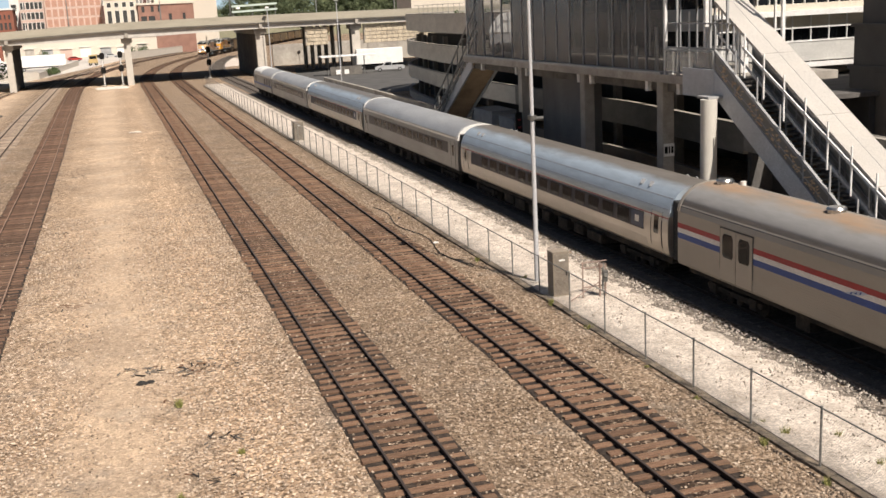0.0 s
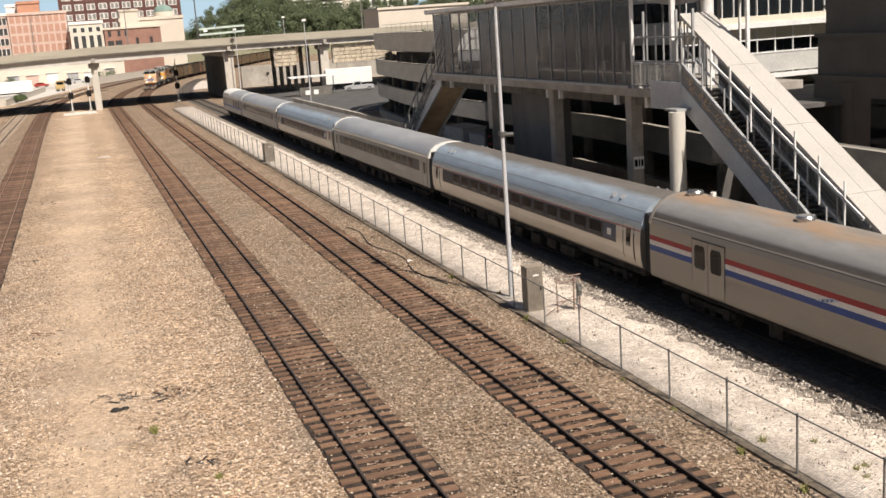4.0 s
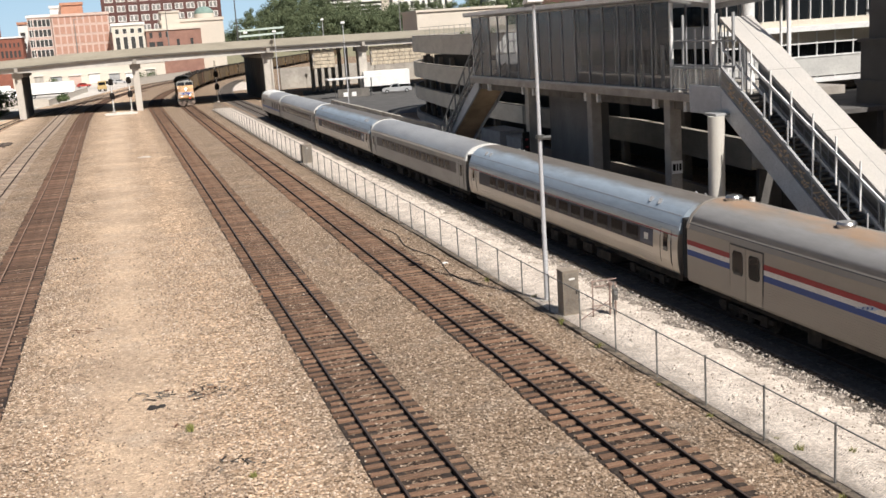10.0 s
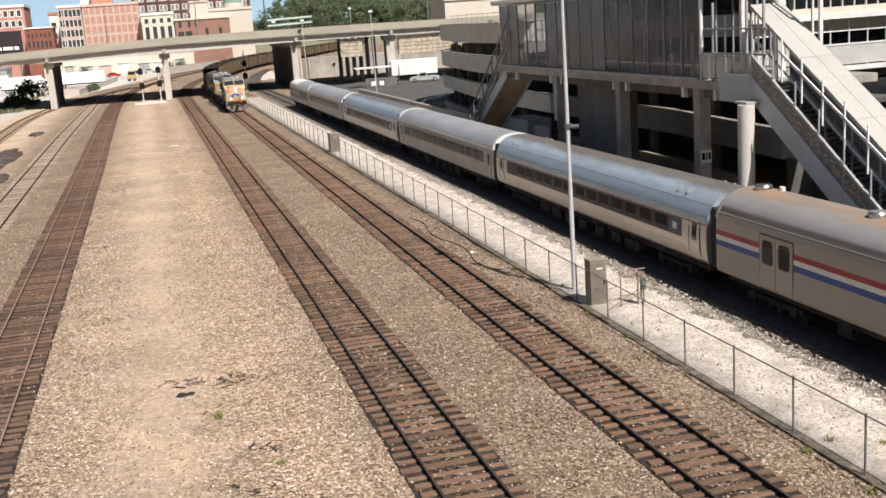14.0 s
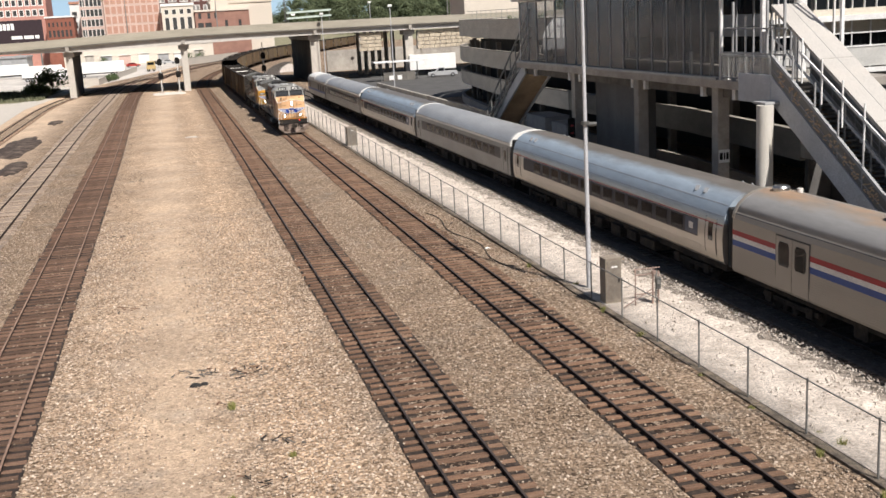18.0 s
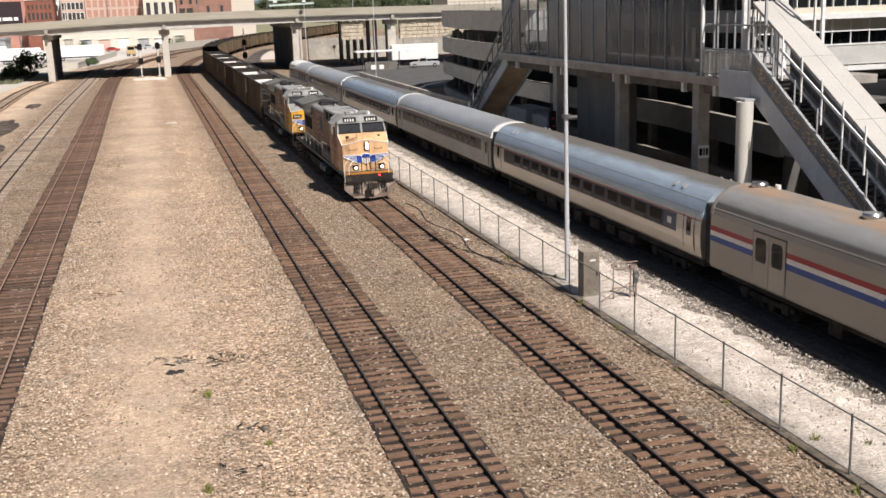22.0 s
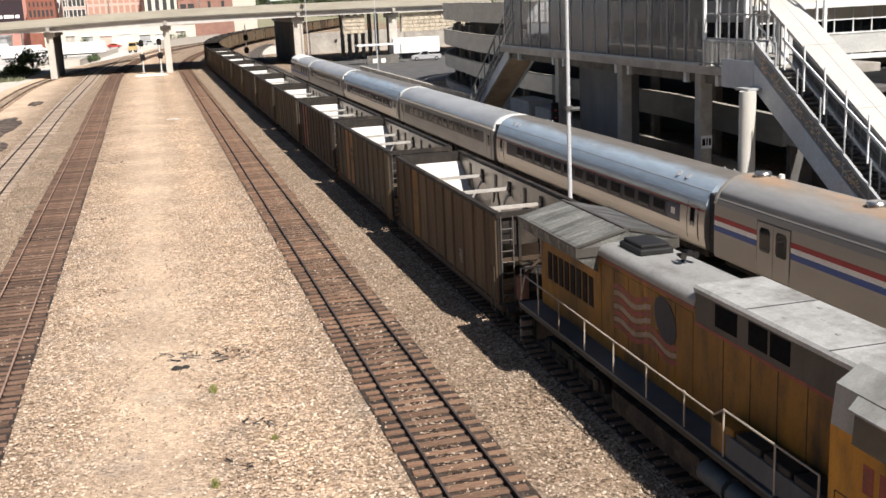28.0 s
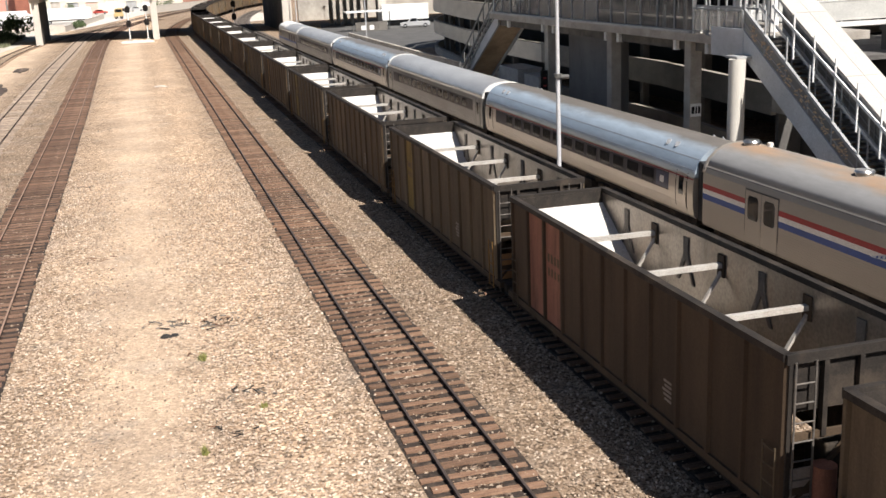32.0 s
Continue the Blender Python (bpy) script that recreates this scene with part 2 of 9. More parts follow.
M_RAIL = surf("rail_steel", (0.04, 0.026, 0.02), (0.022, 0.016, 0.013), 2, 0.85, 0.0, spec=0.15)
M_RAILTOP = surf("worn_rail_head", (0.085, 0.062, 0.052), (0.05, 0.036, 0.03), 1.5, 0.6, 0.2, bump=0.03)
M_RAILRUST = surf("rusted_rail_head", (0.30, 0.20, 0.15), (0.20, 0.13, 0.095), 1.5, 0.85, 0.0, bump=0.05, spec=0.15)
M_TIEPALE = surf("sun_bleached_wood", (0.36, 0.285, 0.22), (0.20, 0.15, 0.115), 3.0, 0.95, stretch=(0.6, 4, 4), grain=34, grain_amt=0.35, bump=0.5, vary=0.35)
M_TIEDARK = surf("rust_stained_wood", (0.165, 0.096, 0.062), (0.088, 0.05, 0.033), 3.0, 0.95, stretch=(0.6, 4, 4), grain=34, grain_amt=0.4, bump=0.5, vary=0.4, dirt=(0.22, 0.15, 0.105), dirt_amt=0.3, dirt_scale=1.2)
M_CONC = surf("concrete", (0.42, 0.385, 0.335), (0.30, 0.27, 0.235), 0.6, 0.9, dirt=(0.16, 0.14, 0.12), dirt_amt=0.5, dirt_scale=0.35, bump=0.2)
M_CONC_LIGHT = surf("pale_concrete", (0.56, 0.51, 0.44), (0.42, 0.38, 0.33), 0.5, 0.9, dirt=(0.26, 0.23, 0.2), dirt_amt=0.45, bump=0.2)
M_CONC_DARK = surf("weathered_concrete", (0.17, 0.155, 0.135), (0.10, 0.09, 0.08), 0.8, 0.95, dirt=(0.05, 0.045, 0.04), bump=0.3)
M_PLATFORM = surf("white_gravel", (0.66, 0.575, 0.49), (0.46, 0.39, 0.325), 1.6, 0.95, grain=11, grain_amt=0.4, bump=0.9, dirt=(0.24, 0.20, 0.16), dirt_amt=0.5, dirt_scale=0.55)
M_RUBBLE = surf("dark_track_rubble", (0.22, 0.18, 0.145), (0.07, 0.058, 0.047), 3.5, 0.95, grain=9, grain_amt=0.55, bump=1.0, dirt=(0.42, 0.36, 0.30), dirt_amt=0.8, dirt_scale=2.5)
M_ASPHALT = surf("asphalt", (0.10, 0.095, 0.09), (0.06, 0.058, 0.055), 0.4, 0.9, grain=30)
M_LOT = surf("pale_paving", (0.60, 0.55, 0.49), (0.48, 0.44, 0.39), 0.1, 0.9, dirt=(0.18, 0.16, 0.14), dirt_scale=0.06)
M_GALV = surf("galvanised_steel", (0.42, 0.42, 0.41), (0.30, 0.30, 0.30), 3, 0.5, 0.6, bump=0.05)
M_BLACK = surf("black_steel", (0.02, 0.018, 0.017), (0.012, 0.011, 0.011), 1.5, 0.8, spec=0.1, dirt=(0.06, 0.048, 0.038), dirt_amt=0.4, dirt_scale=1.5)
M_WHITE = surf("white_paint", (0.80, 0.79, 0.76), (0.68, 0.66, 0.62), 1.0, 0.5, bump=0.03, dirt=(0.42, 0.38, 0.33), dirt_amt=0.3)
M_GREYSTEEL = surf("grey_painted_steel", (0.34, 0.34, 0.335), (0.25, 0.25, 0.25), 0.8, 0.6, bump=0.04, dirt=(0.17, 0.16, 0.15), dirt_amt=0.4)
M_DARKGLASS = glass("dark_glass", (0.010, 0.012, 0.014), 0.06, 1.0, 0.4)
# near-black base that holds the shade of interiors
M_VOID = surf("interior_shade", (0.06, 0.056, 0.053), (0.042, 0.039, 0.037), 0.5, 0.95)


# ---- modelling helpers ----
def mesh_of(bm, name, *mats):
    me = bpy.data.meshes.new(name)
    bm.normal_update()
    bm.to_mesh(me)
    bm.free()
    for m in mats:
        me.materials.append(m)
    return me


def part(name, bm, material, parent, label="", kind=""):
    """One mesh object under a thing or a part; material may be one or a list."""
    mats = material if isinstance(material, (list, tuple)) else [material]
    ob = new(name, mesh_of(bm, name, *mats))
    ob.parent = parent
    return tagged(ob, label, kind=kind)


def piece(name, me, parent, loc=(0, 0, 0), rz=0.0):
    """A further object on shared mesh data."""
    ob = new(name, me)
    ob.parent, ob.location, ob.rotation_euler = parent, loc, (0, 0, rz)
    return ob


def thing(name, loc=(0, 0, 0), label="", category="", group="", kind="", rz=0.0):
    ob = new(name)
    ob.empty_display_size = 0.2
    ob.location, ob.rotation_euler = loc, (0, 0, rz)
    return tagged(ob, label, category, group, kind)


def solid(name, bm, material, label="", category="", group="", kind="", loc=(0, 0, 0)):
    mats = material if isinstance(material, (list, tuple)) else [material]
    ob = new(name, mesh_of(bm, name, *mats))
    ob.location = loc
    return tagged(ob, label, category, group, kind)


def B():
    return bmesh.new()


def hexa(bm, pts, mi=0):
    """Eight corners: four below, four above, in the same turn."""
    v = [bm.verts.new(p) for p in pts]
    for idx in ((3, 2, 1, 0), (4, 5, 6, 7), (0, 1, 5, 4), (1, 2, 6, 5), (2, 3, 7, 6), (3, 0, 4, 7)):
        bm.faces.new([v[i] for i in idx]).material_index = mi
    return bm


def box(bm, x0, y0, z0, x1, y1, z1, mi=0, bev=0.0):
    """A block; bev cuts its upright and top edges."""
    if bev <= 0:
        return hexa(bm, [(x0, y0, z0), (x1, y0, z0), (x1, y1, z0), (x0, y1, z0), (x0, y0, z1), (x1, y0, z1), (x1, y1, z1), (x0, y1, z1)], mi)
    tmp = bmesh.new()
    hexa(tmp, [(x0, y0, z0), (x1, y0, z0), (x1, y1, z0), (x0, y1, z0), (x0, y0, z1), (x1, y0, z1), (x1, y1, z1), (x0, y1, z1)], mi)
    bmesh.ops.bevel(tmp, geom=tmp.edges[:], offset=bev, segments=2, profile=0.5, affect="EDGES")
    return merge(bm, tmp)


def merge(bm, tmp, m=None):
    vs = {v: bm.verts.new(m @ v.co if m else v.co) for v in tmp.verts}
    for f in tmp.faces:
        g = bm.faces.new([vs[v] for v in f.verts])
        g.material_index, g.smooth = f.material_index, f.smooth
        for e, q in zip(g.edges, f.edges):
            e.smooth = q.smooth
    tmp.free()
    return bm


def rod(bm, a, b, r, seg=8, mi=0, r2=None, caps=True):
    """A round bar from a to b."""
    a, b = Vector(a), Vector(b)
    r2 = r if r2 is None else r2
    d = (b - a).normalized()
    u = d.cross(Vector((0, 0, 1)) if abs(d.z) < 0.95 else Vector((1, 0, 0))).normalized()
    w = d.cross(u)
    ring = [[bm.verts.new(p + (u * math.cos(k * math.tau / seg) + w * math.sin(k * math.tau / seg)) * q) for k in range(seg)] for p, q in ((a, r), (b, r2))]
    for k in range(seg):
        f = bm.faces.new((ring[0][k], ring[0][(k + 1) % seg], ring[1][(k + 1) % seg], ring[1][k]))
        f.material_index, f.smooth = mi, seg > 6
    if caps:
        for c in (ring[0][::-1], ring[1]):
            f = bm.faces.new(c)
            f.material_index = mi
            for e in f.edges:
                e.smooth = False
    return bm


def beam(bm, a, b, w, h, mi=0):
    """A square bar from a to b, w wide across and h high."""
    a, b = Vector(a), Vector(b)
    d = (b - a).normalized()
    u = d.cross(Vector((0, 0, 1)) if abs(d.z) < 0.98 else Vector((0, 1, 0))).normalized() * (w / 2)
    v = u.cross(d).normalized() * (h / 2)
    return hexa(bm, [a - u - v, a + u - v, b + u - v, b - u - v, a - u + v, a + u + v, b + u + v, b - u + v], mi)


def prism(bm, prof, axis, a, b, mi=0, smooth=False):
    """A closed outline swept straight along an axis: 'y' takes (x, z), 'x' takes (y, z), 'z' takes (x, y)."""
    def at(p, s):
        return {"y": (p[0], s, p[1]), "x": (s, p[0], p[1]), "z": (p[0], p[1], s)}[axis]
    ra = [bm.verts.new(at(p, a)) for p in prof]
    rb = [bm.verts.new(at(p, b)) for p in prof]
    n = len(prof)
    made = []
    for k in range(n):
        made.append(bm.faces.new((ra[k], ra[(k + 1) % n], rb[(k + 1) % n], rb[k])))
        made[-1].smooth = smooth
    made += [bm.faces.new(ra[::-1]), bm.faces.new(rb)]
    for f in made:
        f.material_index = mi
    for f in made[-2:]:
        for e in f.edges:
            e.smooth = False
    bmesh.ops.recalc_face_normals(bm, faces=made)
    return bm


# ---- the line of the tracks ----
BEND_Y, BEND_R, BEND_X = 203.0, 530.0, 12.1 + 530.0
STRAIGHT_AGAIN = 0.345


def on_line(x0, s):
    """Place and heading (turn to the right, radians) at s metres along the track that lies x0 from the camera's foot."""
    if s <= BEND_Y:
        return x0, s, 0.0
    r = BEND_X - x0
    a = (s - BEND_Y) / r
    if a <= STRAIGHT_AGAIN:
        return BEND_X - r * math.cos(a), BEND_Y + r * math.sin(a), a
    rest = (a - STRAIGHT_AGAIN) * r
    return BEND_X - r * math.cos(STRAIGHT_AGAIN) + rest * math.sin(STRAIGHT_AGAIN), BEND_Y + r * math.sin(STRAIGHT_AGAIN) + rest * math.cos(STRAIGHT_AGAIN), STRAIGHT_AGAIN


def smooth(a, b, s):
    u = min(1.0, max(0.0, (s - a) / (b - a)))
    return u * u * (3 - 2 * u)


def on_left(s):
    x, y, a = on_line(-6.12, s)
    return x - 0.25 * smooth(90, 165, s) + 0.6 * smooth(185, 240, s), y, a


def on_siding(s):
    x, y, a = on_line(-11.0, s)
    return x + 0.7 * smooth(130, 215, s), y, a


def on_spur(s):
    return -19.6 + max(0.0, s - 172) ** 2 / 620.0, s, math.atan(max(0.0, s - 172) / 310.0)


def on_platform_line(s):
    return 21.55 + max(0.0, s - 205) ** 2 / 1100.0, s, max(0.0, s - 205) / 550.0


RAIL_TOP = 0.19


def sweep(bm, line, prof, s0, s1, step, mats=None):
    """An outline (across, up) swept along a line."""
    n = len(prof)
    last = None
    s = s0
    while True:
        x, y, a = line(s)
        ring = [bm.verts.new((x + p[0] * math.cos(a), y - p[0] * math.sin(a), p[1])) for p in prof]
        if last:
            for k in range(n):
                f = bm.faces.new((last[k], ring[k], ring[(k + 1) % n], last[(k + 1) % n]))
                if mats:
                    f.material_index = mats[k]
        last = ring
        if s >= s1:
            break
        s = min(s1, s + step)
    return bm


def rail_outline(off):
    o = [(-0.075, 0.02), (-0.075, 0.035), (-0.015, 0.05), (-0.012, 0.145), (-0.036, 0.155), (-0.036, 0.18), (-0.026, RAIL_TOP), (0.026, RAIL_TOP), (0.036, 0.18), (0.036, 0.155), (0.012, 0.145), (0.015, 0.05), (0.075, 0.035), (0.075, 0.02)]
    return [(off + x, z) for x, z in o]


RAIL_MATS = [0, 0, 0, 0, 0, 1, 1, 1, 0, 0, 0, 0, 0, 0]


def tie_mesh(k, wood=None):
    rnd = random.Random(k)
    bm = B()
    w, h = 0.118 + rnd.uniform(-0.016, 0.012), 0.072 + rnd.uniform(-0.016, 0.012)
    l = 1.3 + rnd.uniform(-0.06, 0.06)
    j = [rnd.uniform(-0.012, 0.012) for _ in range(8)]
    hexa(bm, [(-l, -w, -0.1), (l, -w, -0.1), (l, w, -0.1), (-l, w, -0.1),
              (-l + 0.02, -w + 0.01 + j[0], h + j[4]), (l - 0.02, -w + 0.01 + j[1], h + j[5]), (l - 0.02, w - 0.01 + j[2], h + j[6]), (-l + 0.02, w - 0.01 + j[3], h + j[7])])
    return mesh_of(bm, "tie", wood or M_TIE)


TIES = [tie_mesh(k) for k in range(7)]
TIES_DARK = [tie_mesh(k, M_TIEDARK) for k in range(7)]
TIES_PALE = [tie_mesh(k, M_TIEPALE) for k in range(7)]


def track(name, line, s0, s1, single, label, bed=1.4, bed_z=0.036, fill=None, wood=None, ties=None, head=None, crib=None):
    """Two rails on wooden ties; the ties nearest to the footbridge are pieces of their own."""
    tr = thing(name, label=label, category="railway track", group="yard tracks", kind="structure")
    for off in (-0.7525, 0.7525):
        part("rail", sweep(B(), line, rail_outline(off), s0, s1, 5.0, RAIL_MATS), [M_RAIL, head or M_RAILTOP], tr)
    prof = [(-bed, -0.06), (-bed + 0.12, bed_z - 0.012), (-0.6, bed_z), (0.6, bed_z), (bed - 0.12, bed_z - 0.012), (bed, -0.06)]
    part("ballast_bed", sweep(B(), line, prof, s0, s1, 4.0), fill or M_BED, tr, "dark brown fouled ballast between the rails")
    if crib:
        part("crib_stone", sweep(B(), line, [(-0.70, -0.05), (-0.62, bed_z - 0.004), (0.0, bed_z + 0.008), (0.62, bed_z - 0.004), (0.70, -0.05)], s0, s1, 4.0), crib, tr, "brown and pale stone between the ties")
    rnd = random.Random(name)
    s, n = s0 + 0.2, 0
    rest = B()
    while s < s1:
        x, y, a = line(s)
        turn = -a + rnd.uniform(-0.018, 0.018)
        if s > 8 and n < single:
            t = piece("tie", (ties or TIES)[rnd.randrange(7)], tr, (x + rnd.uniform(-0.07, 0.07), y, rnd.uniform(-0.012, 0.008)), turn)
        else:
            c, q = math.cos(turn), math.sin(turn)
            w = 0.115
            hexa(rest, [(x + px * c - py * q, y + px * q + py * c, z) for z in (-0.05, 0.07) for px, py in ((-1.3, -w), (1.3, -w), (1.3, w), (-1.3, w))])
        n += int(s > 8)
        s += 0.53 + rnd.uniform(-0.035, 0.035)
    if len(rest.verts):
        part("far_ties", rest, wood or M_TIE, tr, kind="stuff")
    else:
        rest.free()
    return tr


# ---- ground, one sheet to the horizon ----
def ground():
    xs = [-2500, -400, -120, -60, -30] + [-20 + k for k in range(0, 66)] + [60, 90, 150, 400, 2500]
    ys = [-300, -60, -20, 0] + [8 + k * 1.5 for k in range(0, 60)] + [105 + k * 8 for k in range(0, 40)] + [500, 700, 1200, 3500]
    bm = B()
    grid = []
    for y in ys:
        row = []
        for x in xs:
            z = 0.0
            if -18 < x < 19 and 0 < y < 200:
                z = 0.05 * noise.noise(Vector((x * 0.35, y * 0.35, 0.3))) + 0.05 * noise.noise(Vector((x * 1.1, y * 1.1, 5.3)))
                for tx in (6.35, 12.1, -6.2):
                    z *= min(1.0, max(0.0, (abs(x - tx) - 1.2) / 1.0))
                z -= 0.005
            row.append(bm.verts.new((x, y, z)))
        grid.append(row)
    for r0, r1 in zip(grid, grid[1:]):
        for k in range(len(xs) - 1):
            bm.faces.new((r0[k], r0[k + 1], r1[k + 1], r1[k])).smooth = True
    return solid("ground", bm, M_GRAVEL, "tan crushed-stone railway yard ground with a sandy strip", "ground", kind="structure")


ground()
track("track_a", on_left, 8, 430, 300, "disused rusty railway track on brown wooden ties", 1.42, 0.03, M_BED_DARK, M_TIEDARK, TIES_DARK, M_RAILRUST, M_CRIBDARK)
track("track_b", lambda s: on_line(6.35, s), 8, 430, 300, "railway track with dark rails on brown wooden ties", crib=M_CRIB)
track("track_c", lambda s: on_line(12.1, s), -80, 520, 300, "main railway track with dark rails under the coal train", crib=M_CRIB)
# bed and ties share one dark tone that adds the train's shade
track("track_d", on_platform_line, 0, 330, 0, "railway track beside the platform under the passenger train", 1.85, 0.05, M_BED_SHADE, M_BED_SHADE)
track("siding", on_siding, 55, 430, 200, "old weathered siding track half sunk in gravel", 1.32, 0.055, M_GRAVEL, M_TIEPALE, TIES_PALE, M_RAIL)
track("spur", on_spur, 90, 300, 0, "curving spur track at the yard's edge", 1.32, 0.07, M_GRAVEL)


# ---- platform strip, kerb and chain-link fence ----
def platform_strip():
    bm = B()
    rnd = random.Random(4)
    last = None
    y = 5.0
    while y < 192:
        e = 19.52 + 0.18 * noise.noise(Vector((y * 0.45, 3.1, 0))) + rnd.uniform(-0.16, 0.16)
        row = [bm.verts.new(p) for p in ((15.32, y, -0.05), (15.32, y, 0.09), (16.4, y, 0.13 + rnd.uniform(-0.03, 0.03)), (17.6, y, 0.14 + rnd.uniform(-0.03, 0.03)), (18.1, y, 0.13 + rnd.uniform(-0.03, 0.03)), (18.5 + 0.25 * noise.noise(Vector((y * 0.6, 8.1, 0))) + rnd.uniform(-0.25, 0.2), y, 0.11), (e, y, -0.03))]
        if last:
            for k in range(6):
                f = bm.faces.new((last[k], last[k + 1], row[k + 1], row[k]))
                f.smooth, f.material_index = k > 0, int(k == 5)
        last = row
        y += 0.3
    return solid("platform_gravel", bm, [M_PLATFORM, M_RUBBLE], "white crushed-stone strip between fence and passenger track", "gravel strip", kind="structure")


M_KERB = surf("earthy_kerb", (0.15, 0.12, 0.09), (0.06, 0.048, 0.037), 2.5, 0.95, grain=12, grain_amt=0.5, bump=0.6, dirt=(0.27, 0.21, 0.15), dirt_amt=0.7, dirt_scale=1.6)


def kerb():
    k = thing("kerb", label="dark weathered concrete kerb under the chain-link fence", category="kerb", kind="structure")
    rnd = random.Random(8)
    y = 8.0
    while y < 190:
        l = 2.95
        bm = B()
        d = rnd.uniform(-0.03, 0.03)
        box(bm, 15.04 + d, y, -0.1, 15.31, y + l - 0.03, 0.07 + rnd.uniform(-0.03, 0.04), bev=0.015)
        part("kerb_stone", bm, M_KERB, k)
        y += l
    return k


def mesh_material():
    """Woven wire: thin crossed strands, open between them."""
    m = bpy.data.materials.new("chain_link_wire")
    m.use_nodes = True
    nt = m.node_tree
    nd, lk = nt.nodes, nt.links
    b = nd["Principled BSDF"]
    b.inputs["Base Color"].default_value, b.inputs["Metallic"].default_value, b.inputs["Roughness"].default_value = (0.35, 0.35, 0.34, 1), 0.5, 0.55
    tc = nd.new("ShaderNodeTexCoord")
    sep = nd.new("ShaderNodeSeparateXYZ")
    lk.new(tc.outputs["Object"], sep.inputs[0])

    def mth(op, a, c=None):
        x = nd.new("ShaderNodeMath")
        x.operation = op
        for i, v in enumerate((a, c)):
            if isinstance(v, (int, float)):
                x.inputs[i].default_value = v
            elif v is not None:
                lk.new(v, x.inputs[i])
        return x.outputs[0]
    tests = []
    for op in ("ADD", "SUBTRACT"):
        u = mth("FRACT", mth("MULTIPLY", mth(op, sep.outputs[1], sep.outputs[2]), 13.0))
        tests.append(mth("LESS_THAN", u, 0.055))
    lk.new(mth("MAXIMUM", *tests), b.inputs["Alpha"])
    return m


M_WIRE = mesh_material()


def fence():
    f = thing("chain_link_fence", label="low galvanised chain-link fence on a concrete kerb", category="fence")
    x = 15.2
    ys = [11.45 + 2.95 * k for k in range(60)]
    top = [1.58 + 0.3 * smooth(40, 100, y) for y in ys]
    for y, t in zip(ys, top):
        bm = B()
        rod(bm, (x, y, 0.0), (x, y, t), 0.03, 8)
        rod(bm, (x, y, t), (x, y, t + 0.03), 0.038, 8)
        part("post", bm, M_FENCE, f)
    for (ya, ta), (yb, tb) in zip(zip(ys, top), zip(ys[1:], top[1:])):
        bm = B()
        rod(bm, (x, ya, ta - 0.02), (x, yb, tb - 0.02), 0.021, 6)
        part("top_rail", bm, M_FENCE, f)
        bm = B()
        v = [bm.verts.new(p) for p in ((x - 0.03, ya, 0.1), (x - 0.03, yb, 0.1), (x - 0.03, yb, tb - 0.03), (x - 0.03, ya, ta - 0.03))]
        bm.faces.new(v)
        part("wire_mesh", bm, M_WIRE, f)
    return f


M_FENCE = surf("weathered_fence_pipe", (0.24, 0.235, 0.22), (0.16, 0.155, 0.145), 3, 0.55, 0.4, bump=0.03)
M_CABINET = surf("tan_cabinet_paint", (0.30, 0.25, 0.19), (0.22, 0.18, 0.14), 1.5, 0.6, dirt=(0.14, 0.11, 0.08), dirt_amt=0.4)


def cabinet(x, y, h, w, label):
    c = thing("signal_cabinet", (x, y, 0), label, "cabinet", "trackside cabinets")
    d = w * 0.44
    bm = B()
    box(bm, -w / 2, -d, 0.1, w / 2, d, h, bev=0.02)
    part("body", bm, M_CABINET, c)
    bm = B()
    box(bm, -w / 2 - 0.01, -d - 0.02, h, w / 2 + 0.01, d + 0.01, h + 0.035, bev=0.012)
    part("lid", bm, M_CABINET, c)
    bm = B()
    box(bm, -w / 2 - 0.06, -d - 0.08, 0.0, w / 2 + 0.06, d + 0.08, 0.12)
    part("plinth", bm, M_CONC, c)
    bm = B()
    box(bm, -w / 2 + 0.04, -d - 0.014, 0.2, w / 2 - 0.04, -d, h - 0.06)
    dr = part("door", bm, M_CABINETDOOR, c, "scuffed bare metal door")
    bm = B()
    box(bm, w / 2 - 0.14, -d - 0.05, h * 0.5, w / 2 - 0.10, -d - 0.014, h * 0.5 + 0.18)
    part("handle", bm, M_BLACK, dr)
    bm = B()
    box(bm, -0.08, -d - 0.02, h - 0.34, 0.16, -d - 0.016, h - 0.27)
    part("notice", bm, M_WHITE, dr)


M_CABINETDOOR = surf("scuffed_bronze_door", (0.27, 0.235, 0.19), (0.17, 0.145, 0.12), 2.0, 0.45, 0.4, dirt=(0.32, 0.29, 0.25), dirt_amt=0.5, dirt_scale=2.5)
M_CONDUIT = surf("rusty_pink_conduit", (0.30, 0.21, 0.17), (0.20, 0.14, 0.115), 3, 0.7)


